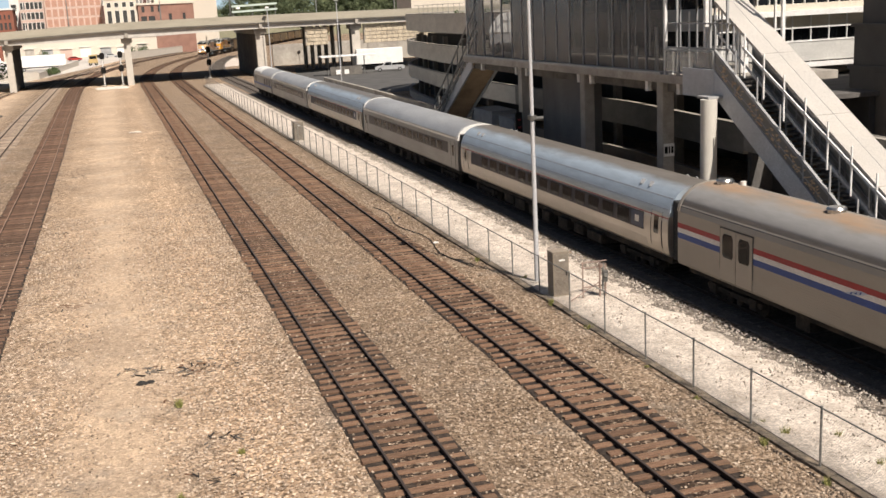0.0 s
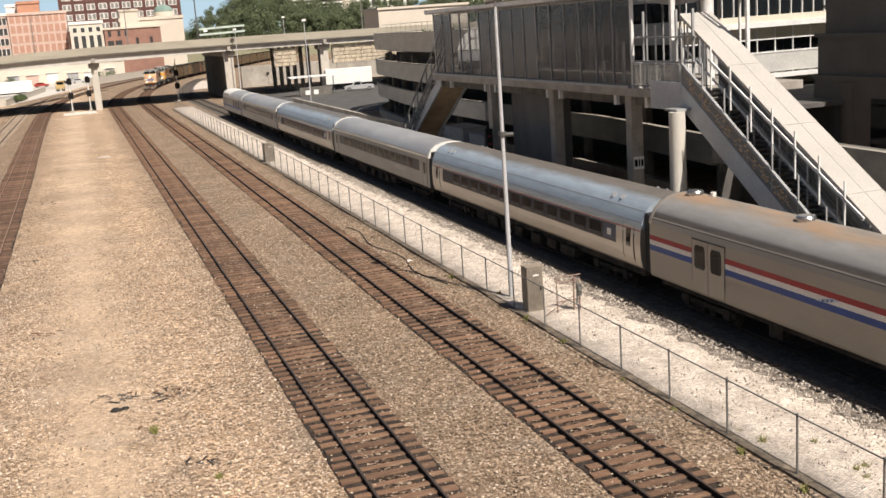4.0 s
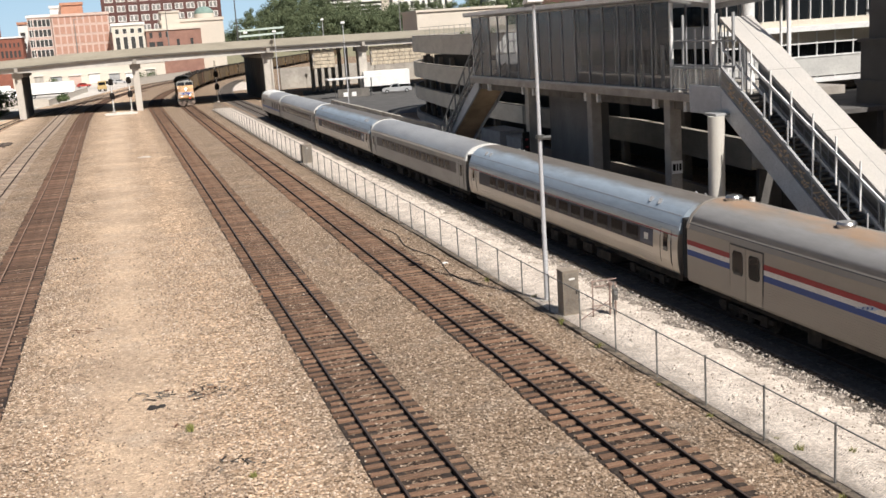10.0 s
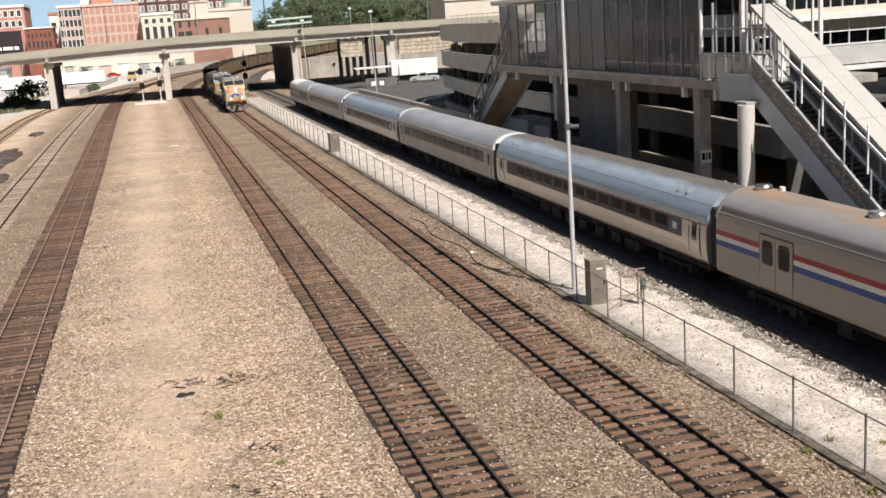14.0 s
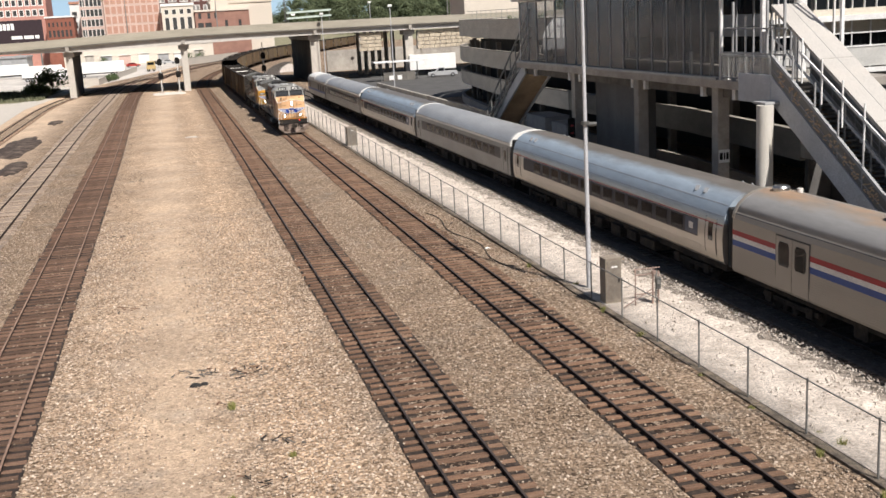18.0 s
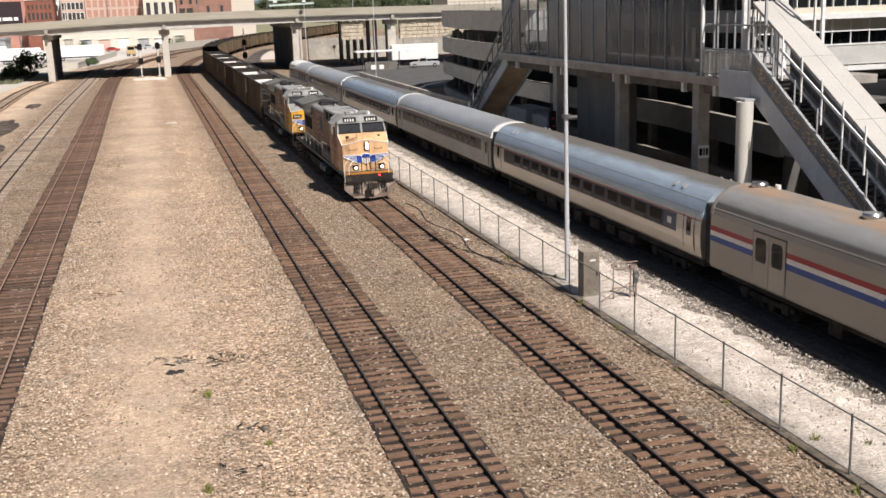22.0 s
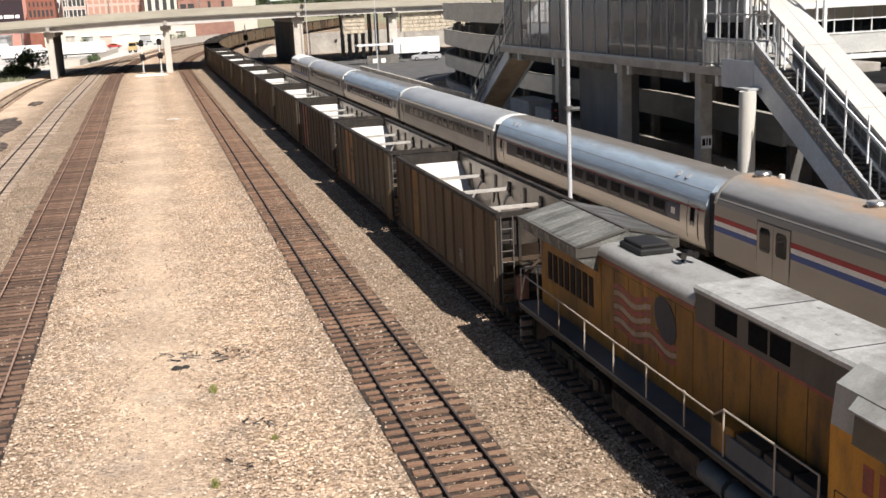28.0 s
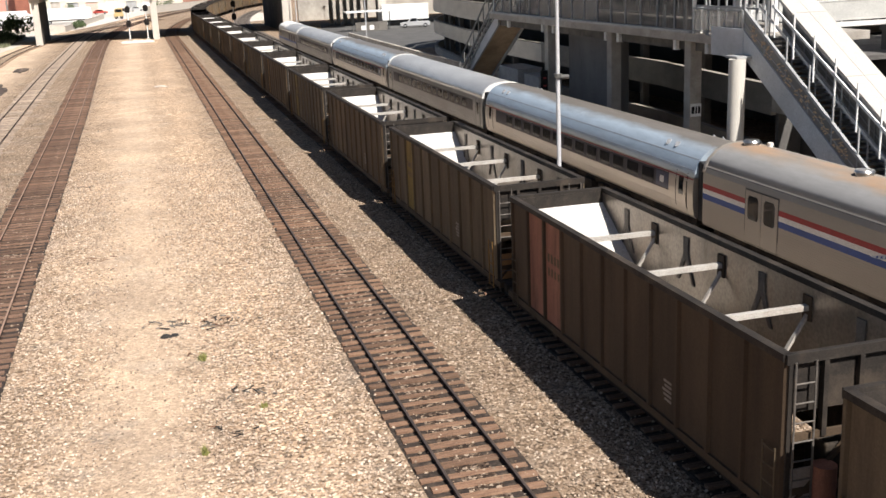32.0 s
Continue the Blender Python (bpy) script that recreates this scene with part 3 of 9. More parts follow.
def meter_frame(x, y):
    m = thing("meter_frame", (x, y, 0.1), "rusty pipe frame with conduits and a small dark meter", "meter frame")
    for dx, h in ((-0.5, 1.45), (0.22, 1.45), (0.45, 1.3)):
        bm = B()
        rod(bm, (dx, 0, 0), (dx, 0, h), 0.028, 8)
        part("upright", bm, M_CONDUIT, m)
    for z, xa in ((0.45, -0.55), (1.2, -0.5), (1.42, -0.55)):
        bm = B()
        rod(bm, (xa, 0, z), (0.5, 0, z), 0.024, 8)
        part("rail", bm, M_CONDUIT, m)
    bm = B()
    rod(bm, (-1.05, -0.1, 0.02), (0.2, -0.02, 0.62), 0.02, 8)
    part("brace", bm, M_CONDUIT, m)
    for k, (dx, z0, z1, r) in enumerate(((0.16, 0.05, 1.3, 0.035), (0.30, 0.3, 1.35, 0.04), (0.38, -0.02, 0.7, 0.03))):
        bm = B()
        rod(bm, (dx, -0.08, z0), (dx + 0.02, -0.08, z1), r, 8)
        part("conduit", bm, M_CONDUIT if k != 1 else M_FENCE, m)
    bm = B()
    box(bm, 0.26, -0.2, 0.62, 0.46, -0.09, 1.08, bev=0.02)
    mb = part("meter_box", bm, M_LOCODARK_EARLY, m, "small dark meter box")
    bm = B()
    rod(bm, (0.36, -0.2, 0.9), (0.36, -0.26, 0.9), 0.075, 12)
    part("meter_dial", bm, M_FENCE, mb)
    bm = B()
    rod(bm, (0.2, -0.1, 1.22), (0.2, -0.1, 1.34), 0.09, 10)
    part("valve_cap", bm, M_CONDUIT, m)


M_LOCODARK_EARLY = surf("dark_box_paint", (0.10, 0.098, 0.09), (0.07, 0.067, 0.062), 2, 0.6)


M_MAST = surf("weathered_white_mast", (0.47, 0.465, 0.47), (0.40, 0.395, 0.40), 1.2, 0.55, bump=0.03, dirt=(0.3, 0.28, 0.26), dirt_amt=0.3)


def floodlight(x, y, h, label, collar=True):
    l = thing("floodlight_mast", (x, y, 0.05), label, "lamp post", "yard floodlights")
    bm = B()
    rod(bm, (0, 0, 0), (0, 0, h), 0.105, 16, r2=0.06)
    part("mast", bm, M_MAST, l, "white painted tapering mast")
    bm = B()
    rod(bm, (0, 0, 0), (0, 0, 0.08), 0.28, 14)
    part("base_flange", bm, M_CONC, l)
    if collar:
        bm = B()
        rod(bm, (0, 0, 6.7), (0, 0, 6.85), 0.17, 12)
        rod(bm, (0.1, -0.05, 6.72), (0.42, -0.12, 6.72), 0.09, 8)
        part("camera_collar", bm, M_LOCODARK_EARLY, l)
    bm = B()
    hexa(bm, [(-0.36, -0.3, h + 0.10), (0.30, -0.3, h + 0.10), (0.30, 0.28, h + 0.02), (-0.36, 0.28, h + 0.02), (-0.32, -0.28, h + 0.42), (0.27, -0.28, h + 0.42), (0.26, 0.22, h + 0.26), (-0.30, 0.22, h + 0.26)])
    part("lamp_head", bm, M_WHITE, l, "white floodlight head")
    bm = B()
    beam(bm, (-0.4, 0, h - 0.05), (0.35, 0, h + 0.05), 0.07, 0.1)
    part("bracket", bm, M_FENCE, l)
    return l


# ---- glazed footbridge landing over the platform ----
M_SCREEN = glass("smoked_screen_glass", (0.070, 0.070, 0.074), 0.25, 0.84, 0.25, 0.6)
M_CLEARSCREEN = glass("clearer_screen_glass", (0.07, 0.07, 0.073), 0.2, 0.38, 0.2, 0.4)
M_MULLION = surf("grey_mullion", (0.26, 0.26, 0.265), (0.20, 0.20, 0.205), 2, 0.5)
M_STEELWHITE = surf("white_painted_steel", (0.74, 0.73, 0.71), (0.62, 0.61, 0.59), 1.2, 0.5, bump=0.03, dirt=(0.4, 0.37, 0.33), dirt_amt=0.3)
M_ROOFPANEL = surf("cream_roof_panel", (0.43, 0.40, 0.365), (0.385, 0.36, 0.328), 0.4, 0.6, bump=0.03, dirt=(0.45, 0.40, 0.34), dirt_amt=0.3)
# dark base that carries the inner shade of the garage
M_SHADECONC = surf("shade_dark_concrete", (0.12, 0.112, 0.104), (0.075, 0.07, 0.066), 0.6, 0.95, bump=0.2, dirt=(0.05, 0.046, 0.043), dirt_amt=0.5, dirt_scale=0.4)
M_COLUMN = surf("cream_column_paint", (0.60, 0.565, 0.505), (0.50, 0.47, 0.415), 0.7, 0.85, grain_amt=0.08, bump=0.05, stretch=(1, 1, 0.3), dirt=(0.34, 0.29, 0.23), dirt_amt=0.4, dirt_scale=0.8)
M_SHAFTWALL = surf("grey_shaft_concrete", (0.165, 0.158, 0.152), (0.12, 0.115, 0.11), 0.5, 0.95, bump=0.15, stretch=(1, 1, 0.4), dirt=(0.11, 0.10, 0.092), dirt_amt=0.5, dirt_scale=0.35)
M_SOFFIT = surf("stained_soffit", (0.52, 0.38, 0.24), (0.40, 0.29, 0.185), 0.6, 0.85, dirt=(0.14, 0.10, 0.07))
M_CLEAR = glass("clear_guard_glass", (0.24, 0.245, 0.24), 0.12, 0.55)


def footbridge():
    w = thing("footbridge_hall", label="elevated station hall with smoked glass walls on concrete columns", category="station building", kind="structure")
    x0, x1, ya, yb, zf, zr = 26.0, 32.2, 47.6, 78.0, 7.55, 11.95
    bm = B()
    box(bm, x0 - 0.25, ya - 4.8, zf - 0.45, x1 + 0.2, yb + 0.5, zf - 0.05, bev=0.02)
    part("floor_slab", bm, M_CONC, w, "stained concrete floor slab")
    bm = B()
    box(bm, x0 - 0.3, ya - 0.1, zf - 0.05, x0 - 0.05, yb + 0.4, zf + 0.06)
    part("floor_edge", bm, M_GALV, w)
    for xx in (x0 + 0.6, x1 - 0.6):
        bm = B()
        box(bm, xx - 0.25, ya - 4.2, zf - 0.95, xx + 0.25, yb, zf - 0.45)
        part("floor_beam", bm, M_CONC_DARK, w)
    bm = B()
    box(bm, x0 - 0.45, ya - 0.5, zr + 0.02, x1 + 0.4, yb + 0.6, zr + 0.32, bev=0.03)
    part("roof", bm, M_GREYSTEEL, w, "flat grey metal roof with white edge")
    bm = B()
    box(bm, x0 - 0.50, ya - 0.55, zr + 0.10, x0 - 0.455, yb + 0.65, zr + 0.34)
    part("fascia", bm, M_STEELWHITE, w)
    n = 16
    dy = (yb - ya) / n
    for side in (x0, x1):
        for k in range(n + 1):
            bm = B()
            y = ya + k * dy
            box(bm, side - 0.05, y - 0.05, zf, side + 0.05, y + 0.05, zr + 0.02)
            part("mullion", bm, M_MULLION if 0 < k < n else M_STEELWHITE, w)
        for k in range(n):
            bm = B()
            box(bm, side - 0.012, ya + k * dy + 0.05, zf + 0.08, side + 0.012, ya + (k + 1) * dy - 0.05, zr - 0.02)
            if side == x1 and k < 6:
                bm.free()
                continue
            part("screen_pane", bm, M_CLEARSCREEN if k < 6 or 11 <= k <= 13 or side == x1 else M_SCREEN, w, "dark smoked glass pane")
        for z in (zf + 0.04, zr - 0.06):
            bm = B()
            box(bm, side - 0.06, ya, z - 0.04, side + 0.06, yb, z + 0.04)
            part("rail_bar", bm, M_GREYSTEEL, w)
    # white corner posts and posts of the open landing
    for px, py, pz in ((x0 - 0.1, ya - 0.25, zr + 0.3), (x0 + 2.2, ya - 6.5, zr + 0.1), (x0 + 0.3, ya + 1.4, zf + 2.2), (x0 + 0.3, ya + 3.6, zf + 1.2)):
        bm = B()
        box(bm, px - 0.07, py - 0.07, zf - 0.05, px + 0.07, py + 0.07, pz)
        part("white_post", bm, M_STEELWHITE, w, "white steel post")
    # canopy over the open landing, stepped outwards
    line = [(x0 - 0.4, ya - 0.4, zr + 0.2), (x0 + 1.0, ya - 2.2, zr - 0.25), (x0 + 2.1, ya - 6.6, zr + 0.1)]
    for a, b in zip(line, line[1:]):
        bm = B()
        beam(bm, a, b, 0.12, 0.24)
        part("landing_fascia", bm, M_STEELWHITE, w, "white edge beam of the landing canopy")
        bm = B()
        beam(bm, Vector(a) + Vector((0.2, 0.1, -0.22)), Vector(b) + Vector((0.2, 0.1, -0.22)), 0.1, 0.3)
        part("canopy_beam", bm, M_GREYSTEEL, w)
    bm = B()
    prism(bm, [(x0 + 0.1, ya - 0.3), (x0 + 1.15, ya - 3.2), (x1 + 0.2, ya - 3.2), (x1 + 0.2, ya - 0.3)], "z", zr + 0.02, zr + 0.14)
    part("landing_roof", bm, M_GREYSTEEL, w, "flat grey canopy over the landing")
    # guard rails of the landing with glass
    for (xa, yy0, xb, yy1) in ((x0 - 0.15, ya - 4.7, x0 - 0.15, ya - 0.2), (x0 - 0.1, ya - 0.3, x0 + 1.3, ya - 0.3)):
        bm = B()
        for z in (1.15, 0.1):
            beam(bm, (xa, yy0, zf + z), (xb, yy1, zf + z), 0.06, 0.06)
        for k in range(4):
            f = k / 3
            px, py = xa + (xb - xa) * f, yy0 + (yy1 - yy0) * f
            beam(bm, (px, py, zf - 0.05), (px, py, zf + 1.15), 0.05, 0.05)
        part("guard_rail", bm, M_GREYSTEEL, w)
        bm = B()
        hexa(bm, [(xa - 0.01, yy0, zf + 0.15), (xa + 0.01, yy0, zf + 0.15), (xb + 0.01, yy1, zf + 0.15), (xb - 0.01, yy1 + 0.001, zf + 0.15), (xa - 0.01, yy0, zf + 1.1), (xa + 0.01, yy0, zf + 1.1), (xb + 0.01, yy1, zf + 1.1), (xb - 0.01, yy1 + 0.001, zf + 1.1)])
        part("guard_glass", bm, M_CLEAR, w)
    for k in range(5):
        bm = B()
        px = x0 + 0.2 + k * 0.9
        box(bm, px - 0.035, ya - 0.45, zf - 0.05, px + 0.035, ya - 0.38, zf + (2.9 if k % 2 else 1.15))
        part("landing_post", bm, M_STEELWHITE, w)
    bm = B()
    for z in (1.15, 0.75, 2.4):
        box(bm, x0 + 0.1, ya - 0.44, zf + z - 0.03, x0 + 4.2, ya - 0.39, zf + z + 0.03)
    part("landing_rail", bm, M_GREYSTEEL, w)
    bm = B()
    box(bm, 28.7, yb + 0.5, zf - 0.4, x1, 82.3, zf - 0.06)
    part("stair_head_slab", bm, M_CONC, w)
    bm = B()
    prism(bm, [(29.15, 9.1), (31.42, 9.0), (31.42, 10.58), (30.2, 10.58), (29.4, 9.75)], "y", 81.9, 82.1)
    wl = part("stair_head_wall", bm, M_STEELWHITE, w, "sunlit white wall at the stair head")
    for q, z0, z1 in ((29.75, 9.05, 10.2), (30.2, 9.05, 10.6), (30.75, 9.0, 10.6)):
        bm = B()
        box(bm, q - 0.07, 81.84, z0, q + 0.07, 81.895, z1)
        part("glazing_bar", bm, M_MULLION, wl)
    bm = B()
    beam(bm, (29.6, 81.85, 9.1), (30.3, 81.85, 9.95), 0.05, 0.08)
    beam(bm, (30.3, 81.85, 9.95), (31.42, 81.85, 9.95), 0.05, 0.08)
    part("glazing_bar", bm, M_MULLION, wl)
    bm = B()
    box(bm, 29.2, 81.95, zf - 0.06, 31.4, 82.1, 9.0)
    part("stair_head_base", bm, M_MULLION, w, "dark wall below the stair-head window")
    # columns
    for y in (48.3, 57.6, 67.6):
        for xx in (26.4,):
            bm = B()
            box(bm, xx - 0.32, y - 0.32, 0.0, xx + 0.32, y + 0.32, zf - 0.45, bev=0.04)
            part("column", bm, M_CONC, w, "square concrete column")
    bm = B()
    rod(bm, (24.95, 41.75, 0.0), (24.95, 41.75, 6.72), 0.365, 24)
    part("round_column", bm, M_COLUMN, w, "round pale concrete column")
    bm = B()
    rod(bm, (28.4, 44.6, zf), (28.4, 44.6, zr + 0.1), 0.3, 20)
    part("round_column", bm, M_STEELWHITE, w, "round white column under the canopy")
    bm = B()
    box(bm, 25.55, 42.35, 6.67, 25.68, 45.1, 7.94, bev=0.02)
    part("landing_side", bm, M_STRINGER, w, "grey steel side plate of the landing")
    bm = B()
    box(bm, 24.85, 41.6, 6.72, 25.56, 42.6, 6.84, bev=0.02)
    part("column_bracket", bm, M_GREYSTEEL, w)
    # tall white post and grid of grey rails on the open landing
    bm = B()
    box(bm, 26.5, 44.66, zf - 0.05, 26.72, 44.86, zr + 0.1, bev=0.01)
    part("white_post", bm, M_STEELWHITE, w, "broad white steel post")
    for py in (46.4, 43.4, 42.0):
        bm = B()
        box(bm, 25.95, py - 0.05, zf - 0.05, 26.05, py + 0.05, zf + 3.6)
        part("landing_post", bm, M_GREYSTEEL, w)
    for z, t in ((9.93, 0.07), (8.8, 0.09)):
        bm = B()
        beam(bm, (26.0, 47.3, z), (26.0, 41.8, z), t, t)
        part("landing_rail", bm, M_GREYSTEEL, w)
    for y in (46.6, 48.3, 49.8, 56.6, 58.3, 66.6, 68.5, 75.5, 44.8):
        bm = B()
        box(bm, 26.15, y - 0.14, zf - 1.0, 26.42, y + 0.14, zf - 0.5)
        part("downlight", bm, M_STEELWHITE, w)
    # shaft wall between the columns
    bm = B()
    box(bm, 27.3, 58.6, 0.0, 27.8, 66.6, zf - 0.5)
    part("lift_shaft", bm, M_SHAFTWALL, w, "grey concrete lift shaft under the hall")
    bm = B()
    box(bm, 26.12, 47.97, 3.35, 26.72, 47.978, 4.0)
    sg = part("column_sign", bm, M_STEELWHITE, w, "white platform sign on the column")
    bm = B()
    for a, b in ((26.18, 26.34), (26.40, 26.48), (26.54, 26.66)):
        box(bm, a, 47.96, 3.5, b, 47.97, 3.85)
    part("sign_bars", bm, M_BLACK, sg)
    return w


M_STAIRGLASS = glass("dirty_stair_glass", (0.20, 0.19, 0.178), 0.3, 0.8, 0.3)
M_STRINGER = surf("blue_grey_stringer_paint", (0.50, 0.51, 0.525), (0.41, 0.42, 0.43), 0.6, 0.55, bump=0.03, dirt=(0.26, 0.25, 0.24), dirt_amt=0.35, dirt_scale=0.5)
M_UNDERTREAD = surf("dark_stair_tread", (0.19, 0.18, 0.165), (0.13, 0.122, 0.112), 2, 0.8)


M_SUNSPECK = surf("tan_sun_specks", (0.58, 0.44, 0.29), (0.44, 0.31, 0.19), 3, 0.9)
RF = random.Random(77)


def stair(name, label, x0, x1, ya, za, yb, zb, rail_n, skirt=True):
    """A straight open stair from (ya, za) down to (yb, zb) with stringers, treads, posts and rails."""
    s = thing(name, label=label, category="staircase", group="station stairs", kind="structure")
    slope = (zb - za) / (yb - ya)
    up = 0.36 if skirt else 0.12
    for x in (x0, x1):
        bm = B()
        hexa(bm, [(x - 0.07, ya, za - 0.75), (x + 0.07, ya, za - 0.75), (x + 0.07, yb, zb - 0.75), (x - 0.07, yb, zb - 0.75), (x - 0.07, ya, za + up), (x + 0.07, ya, za + up), (x + 0.07, yb, zb + up), (x - 0.07, yb, zb + up)])
        bmesh.ops.recalc_face_normals(bm, faces=bm.faces[:])
        part("stringer", bm, M_STRINGER, s, "grey painted steel stringer")
        bm = B()
        for h, t in ((1.2, 0.13), (0.66, 0.05)) if skirt else ((1.05, 0.06), (0.62, 0.06)):
            beam(bm, (x, ya, za + h), (x, yb, zb + h), t, t)
        part("handrail", bm, M_GREYSTEEL, s)
        for k in range(rail_n + 1):
            y = ya + (yb - ya) * k / rail_n
            z = za + slope * (y - ya)
            bm = B()
            box(bm, x - 0.03, y - 0.03, z, x + 0.03, y + 0.03, z + (2.3 if skirt else 1.08))
            part("rail_post", bm, M_GREYSTEEL, s)
        gl = 1.15 if skirt else 1.0
        if skirt and x == x0:
            # tan specks along the glass paint sunlight coming through the stair
            bm = B()
            for k in range(150):
                f = 0.04 + 0.62 * RF.random()
                if f % 0.115 > 0.085:
                    continue
                y = ya + (yb - ya) * f
                z = za + (zb - za) * f + RF.uniform(0.45, 0.95)
                d = RF.uniform(-0.6, 0.6)
                beam(bm, (x - 0.03, y, z), (x - 0.03, y - RF.uniform(0.05, 0.22), z + 0.16 * d), 0.012, RF.uniform(0.03, 0.07))
            part("rust_flakes", bm, M_SUNSPECK, s, "tan specks painted for sunlight along the glass")
        bm = B()
        hexa(bm, [(x - 0.008, ya, za + 0.15), (x + 0.008, ya, za + 0.15), (x + 0.008, yb, zb + 0.15), (x - 0.008, yb, zb + 0.15), (x - 0.008, ya, za + gl), (x + 0.008, ya, za + gl), (x + 0.008, yb, zb + gl), (x - 0.008, yb, zb + gl)])
        bmesh.ops.recalc_face_normals(bm, faces=bm.faces[:])
        part("side_glass", bm, M_STAIRGLASS if skirt else M_CLEAR, s, "dusty glass balustrade panel")
    bm = B()
    hexa(bm, [(x0, ya, za - 0.55), (x1, ya, za - 0.55), (x1, yb, zb - 0.55), (x0, yb, zb - 0.55), (x0, ya, za - 0.45), (x1, ya, za - 0.45), (x1, yb, zb - 0.45), (x0, yb, zb - 0.45)])
    bmesh.ops.recalc_face_normals(bm, faces=bm.faces[:])
    part("soffit", bm, M_SOFFIT, s, "rust-stained stair soffit")
    n = int(abs(za - zb) / 0.175)
    for k in range(n):
        y = ya + (yb - ya) * (k + 0.5) / n
        z = za + (zb - za) * (k + 0.5) / n
        bm = B()
        box(bm, x0 + 0.07, y - 0.17, z - 0.08, x1 - 0.07, y + 0.17, z)
        part("tread", bm, M_UNDERTREAD, s)
    return s


def stair_roof():
    r = thing("stair_canopy", label="sloping cream panel roof over the escalator", category="canopy", kind="structure")
    xa, xb = 26.35, 28.0
    ya, za, yb, zb = 43.68, 10.95, 28.5, 1.75
    n = 4
    for k in range(n):
        f0, f1 = k / n, (k + 1) / n - 0.002
        y0, z0, y1, z1 = ya + (yb - ya) * f0, za + (zb - za) * f0, ya + (yb - ya) * f1, za + (zb - za) * f1
        bm = B()
        hexa(bm, [(xa, y0, z0 - 0.16), (xb, y0, z0 - 0.16), (xb, y1, z1 - 0.16), (xa, y1, z1 - 0.16), (xa, y0, z0), (xb, y0, z0), (xb, y1, z1), (xa, y1, z1)])
        bmesh.ops.recalc_face_normals(bm, faces=bm.faces[:])
        part("roof_panel", bm, M_ROOFPANEL, r)
    bm = B()
    mid = (xa + xb) / 2
    beam(bm, (mid, ya, za + 0.004), (mid, yb, zb + 0.004), 0.014, 0.012)
    part("panel_seam", bm, M_GREYSTEEL, r)
    for x in (xa + 0.06, xb - 0.06):
        for k in range(8):
            y = ya - 0.3 - k * 1.75
            z = za + (zb - za) * (y - ya) / (yb - ya)
            bm = B()
            beam(bm, (x, y, max(0.32, z - 2.45)), (x, y, z - 0.16), 0.05, 0.05)
            part("canopy_post", bm, M_GREYSTEEL, r)
        bm = B()
        beam(bm, (x, ya, za - 1.35), (x, yb, zb - 1.35), 0.06, 0.09)
        part("white_handrail", bm, M_STEELWHITE, r, "sunlit white escalator handrail")
    a, b = Vector((26.05, 40.9, 8.95)), Vector((26.05, 31.0, 3.36))
    bm = B()
    beam(bm, a, b, 0.07, 0.11)
    part("white_handrail", bm, M_STEELWHITE, r, "sunlit white handrail beside the canopy")
    for k in range(7):
        q = a + (b - a) * ((0.2 + 1.43 * k) / 9.8)
        bm = B()
        beam(bm, q - Vector((0, 0, 1.2)), q + Vector((0, 0, 0.68)), 0.06, 0.06)
        part("white_upright", bm, M_STEELWHITE, r)
    return r


platform_strip()
kerb()
fence()
cabinet(15.72, 37.3, 1.85, 0.66, "tan steel signal cabinet beside the fence")
cabinet(15.75, 97.0, 1.75, 0.9, "small tan trackside cabinet at the fence")
meter_frame(16.8, 36.3)
floodlight(15.75, 39.6, 11.9, "tall white floodlight mast at the fence")
footbridge()
stair("platform_stair", "grey steel stair with glass sides down from the hall", 25.65, 27.6, 42.4, 7.55, 30.9, 0.3, 7)
stair("far_stair", "steel stair with rust-stained soffit at the hall's far end", 26.2, 28.4, 77.6, 7.4, 90.5, 0.3, 9, False)
stair_roof()


def far_stair_rail():
    r = thing("stair_railing", label="tall grey pipe railing rising past the far stair", category="railing", kind="structure")
    a, b = Vector((26.0, 88.0, 3.0)), Vector((26.0, 75.6, 11.4))
    for drop in (0.0, 1.3, 2.0):
        bm = B()
        beam(bm, a - Vector((0, 0, drop)), b - Vector((0, 0, drop)), 0.09, 0.11)
        part("rail", bm, M_FENCE, r)
    for k in range(9):
        q = a.lerp(b, (k + 0.3) / 9)
        bm = B()
        beam(bm, q - Vector((0, 0, 2.3)), q, 0.08, 0.08)
        part("post", bm, M_FENCE, r)


far_stair_rail()


def escalator():
    e = thing("escalator", label="dark escalator beside the steel stair", category="escalator", kind="structure")
    for x in (28.15, 29.2):
        bm = B()
        hexa(bm, [(x - 0.1, 43.2, 7.0), (x + 0.1, 43.2, 7.0), (x + 0.1, 31.8, 0.1), (x - 0.1, 31.8, 0.1), (x - 0.1, 43.2, 8.35), (x + 0.1, 43.2, 8.35), (x + 0.1, 31.8, 1.3), (x - 0.1, 31.8, 1.3)])
        bmesh.ops.recalc_face_normals(bm, faces=bm.faces[:])
        part("balustrade", bm, M_GREYSTEEL, e)
    for k in range(38):
        f = (k + 0.5) / 38
        bm = B()
        box(bm, 28.25, 43.2 - 11.4 * f - 0.2, 7.3 - 7.0 * f - 0.2, 29.1, 43.2 - 11.4 * f + 0.12, 7.3 - 7.0 * f)
        part("step", bm, M_UNDERTREAD, e)
    return e


escalator()


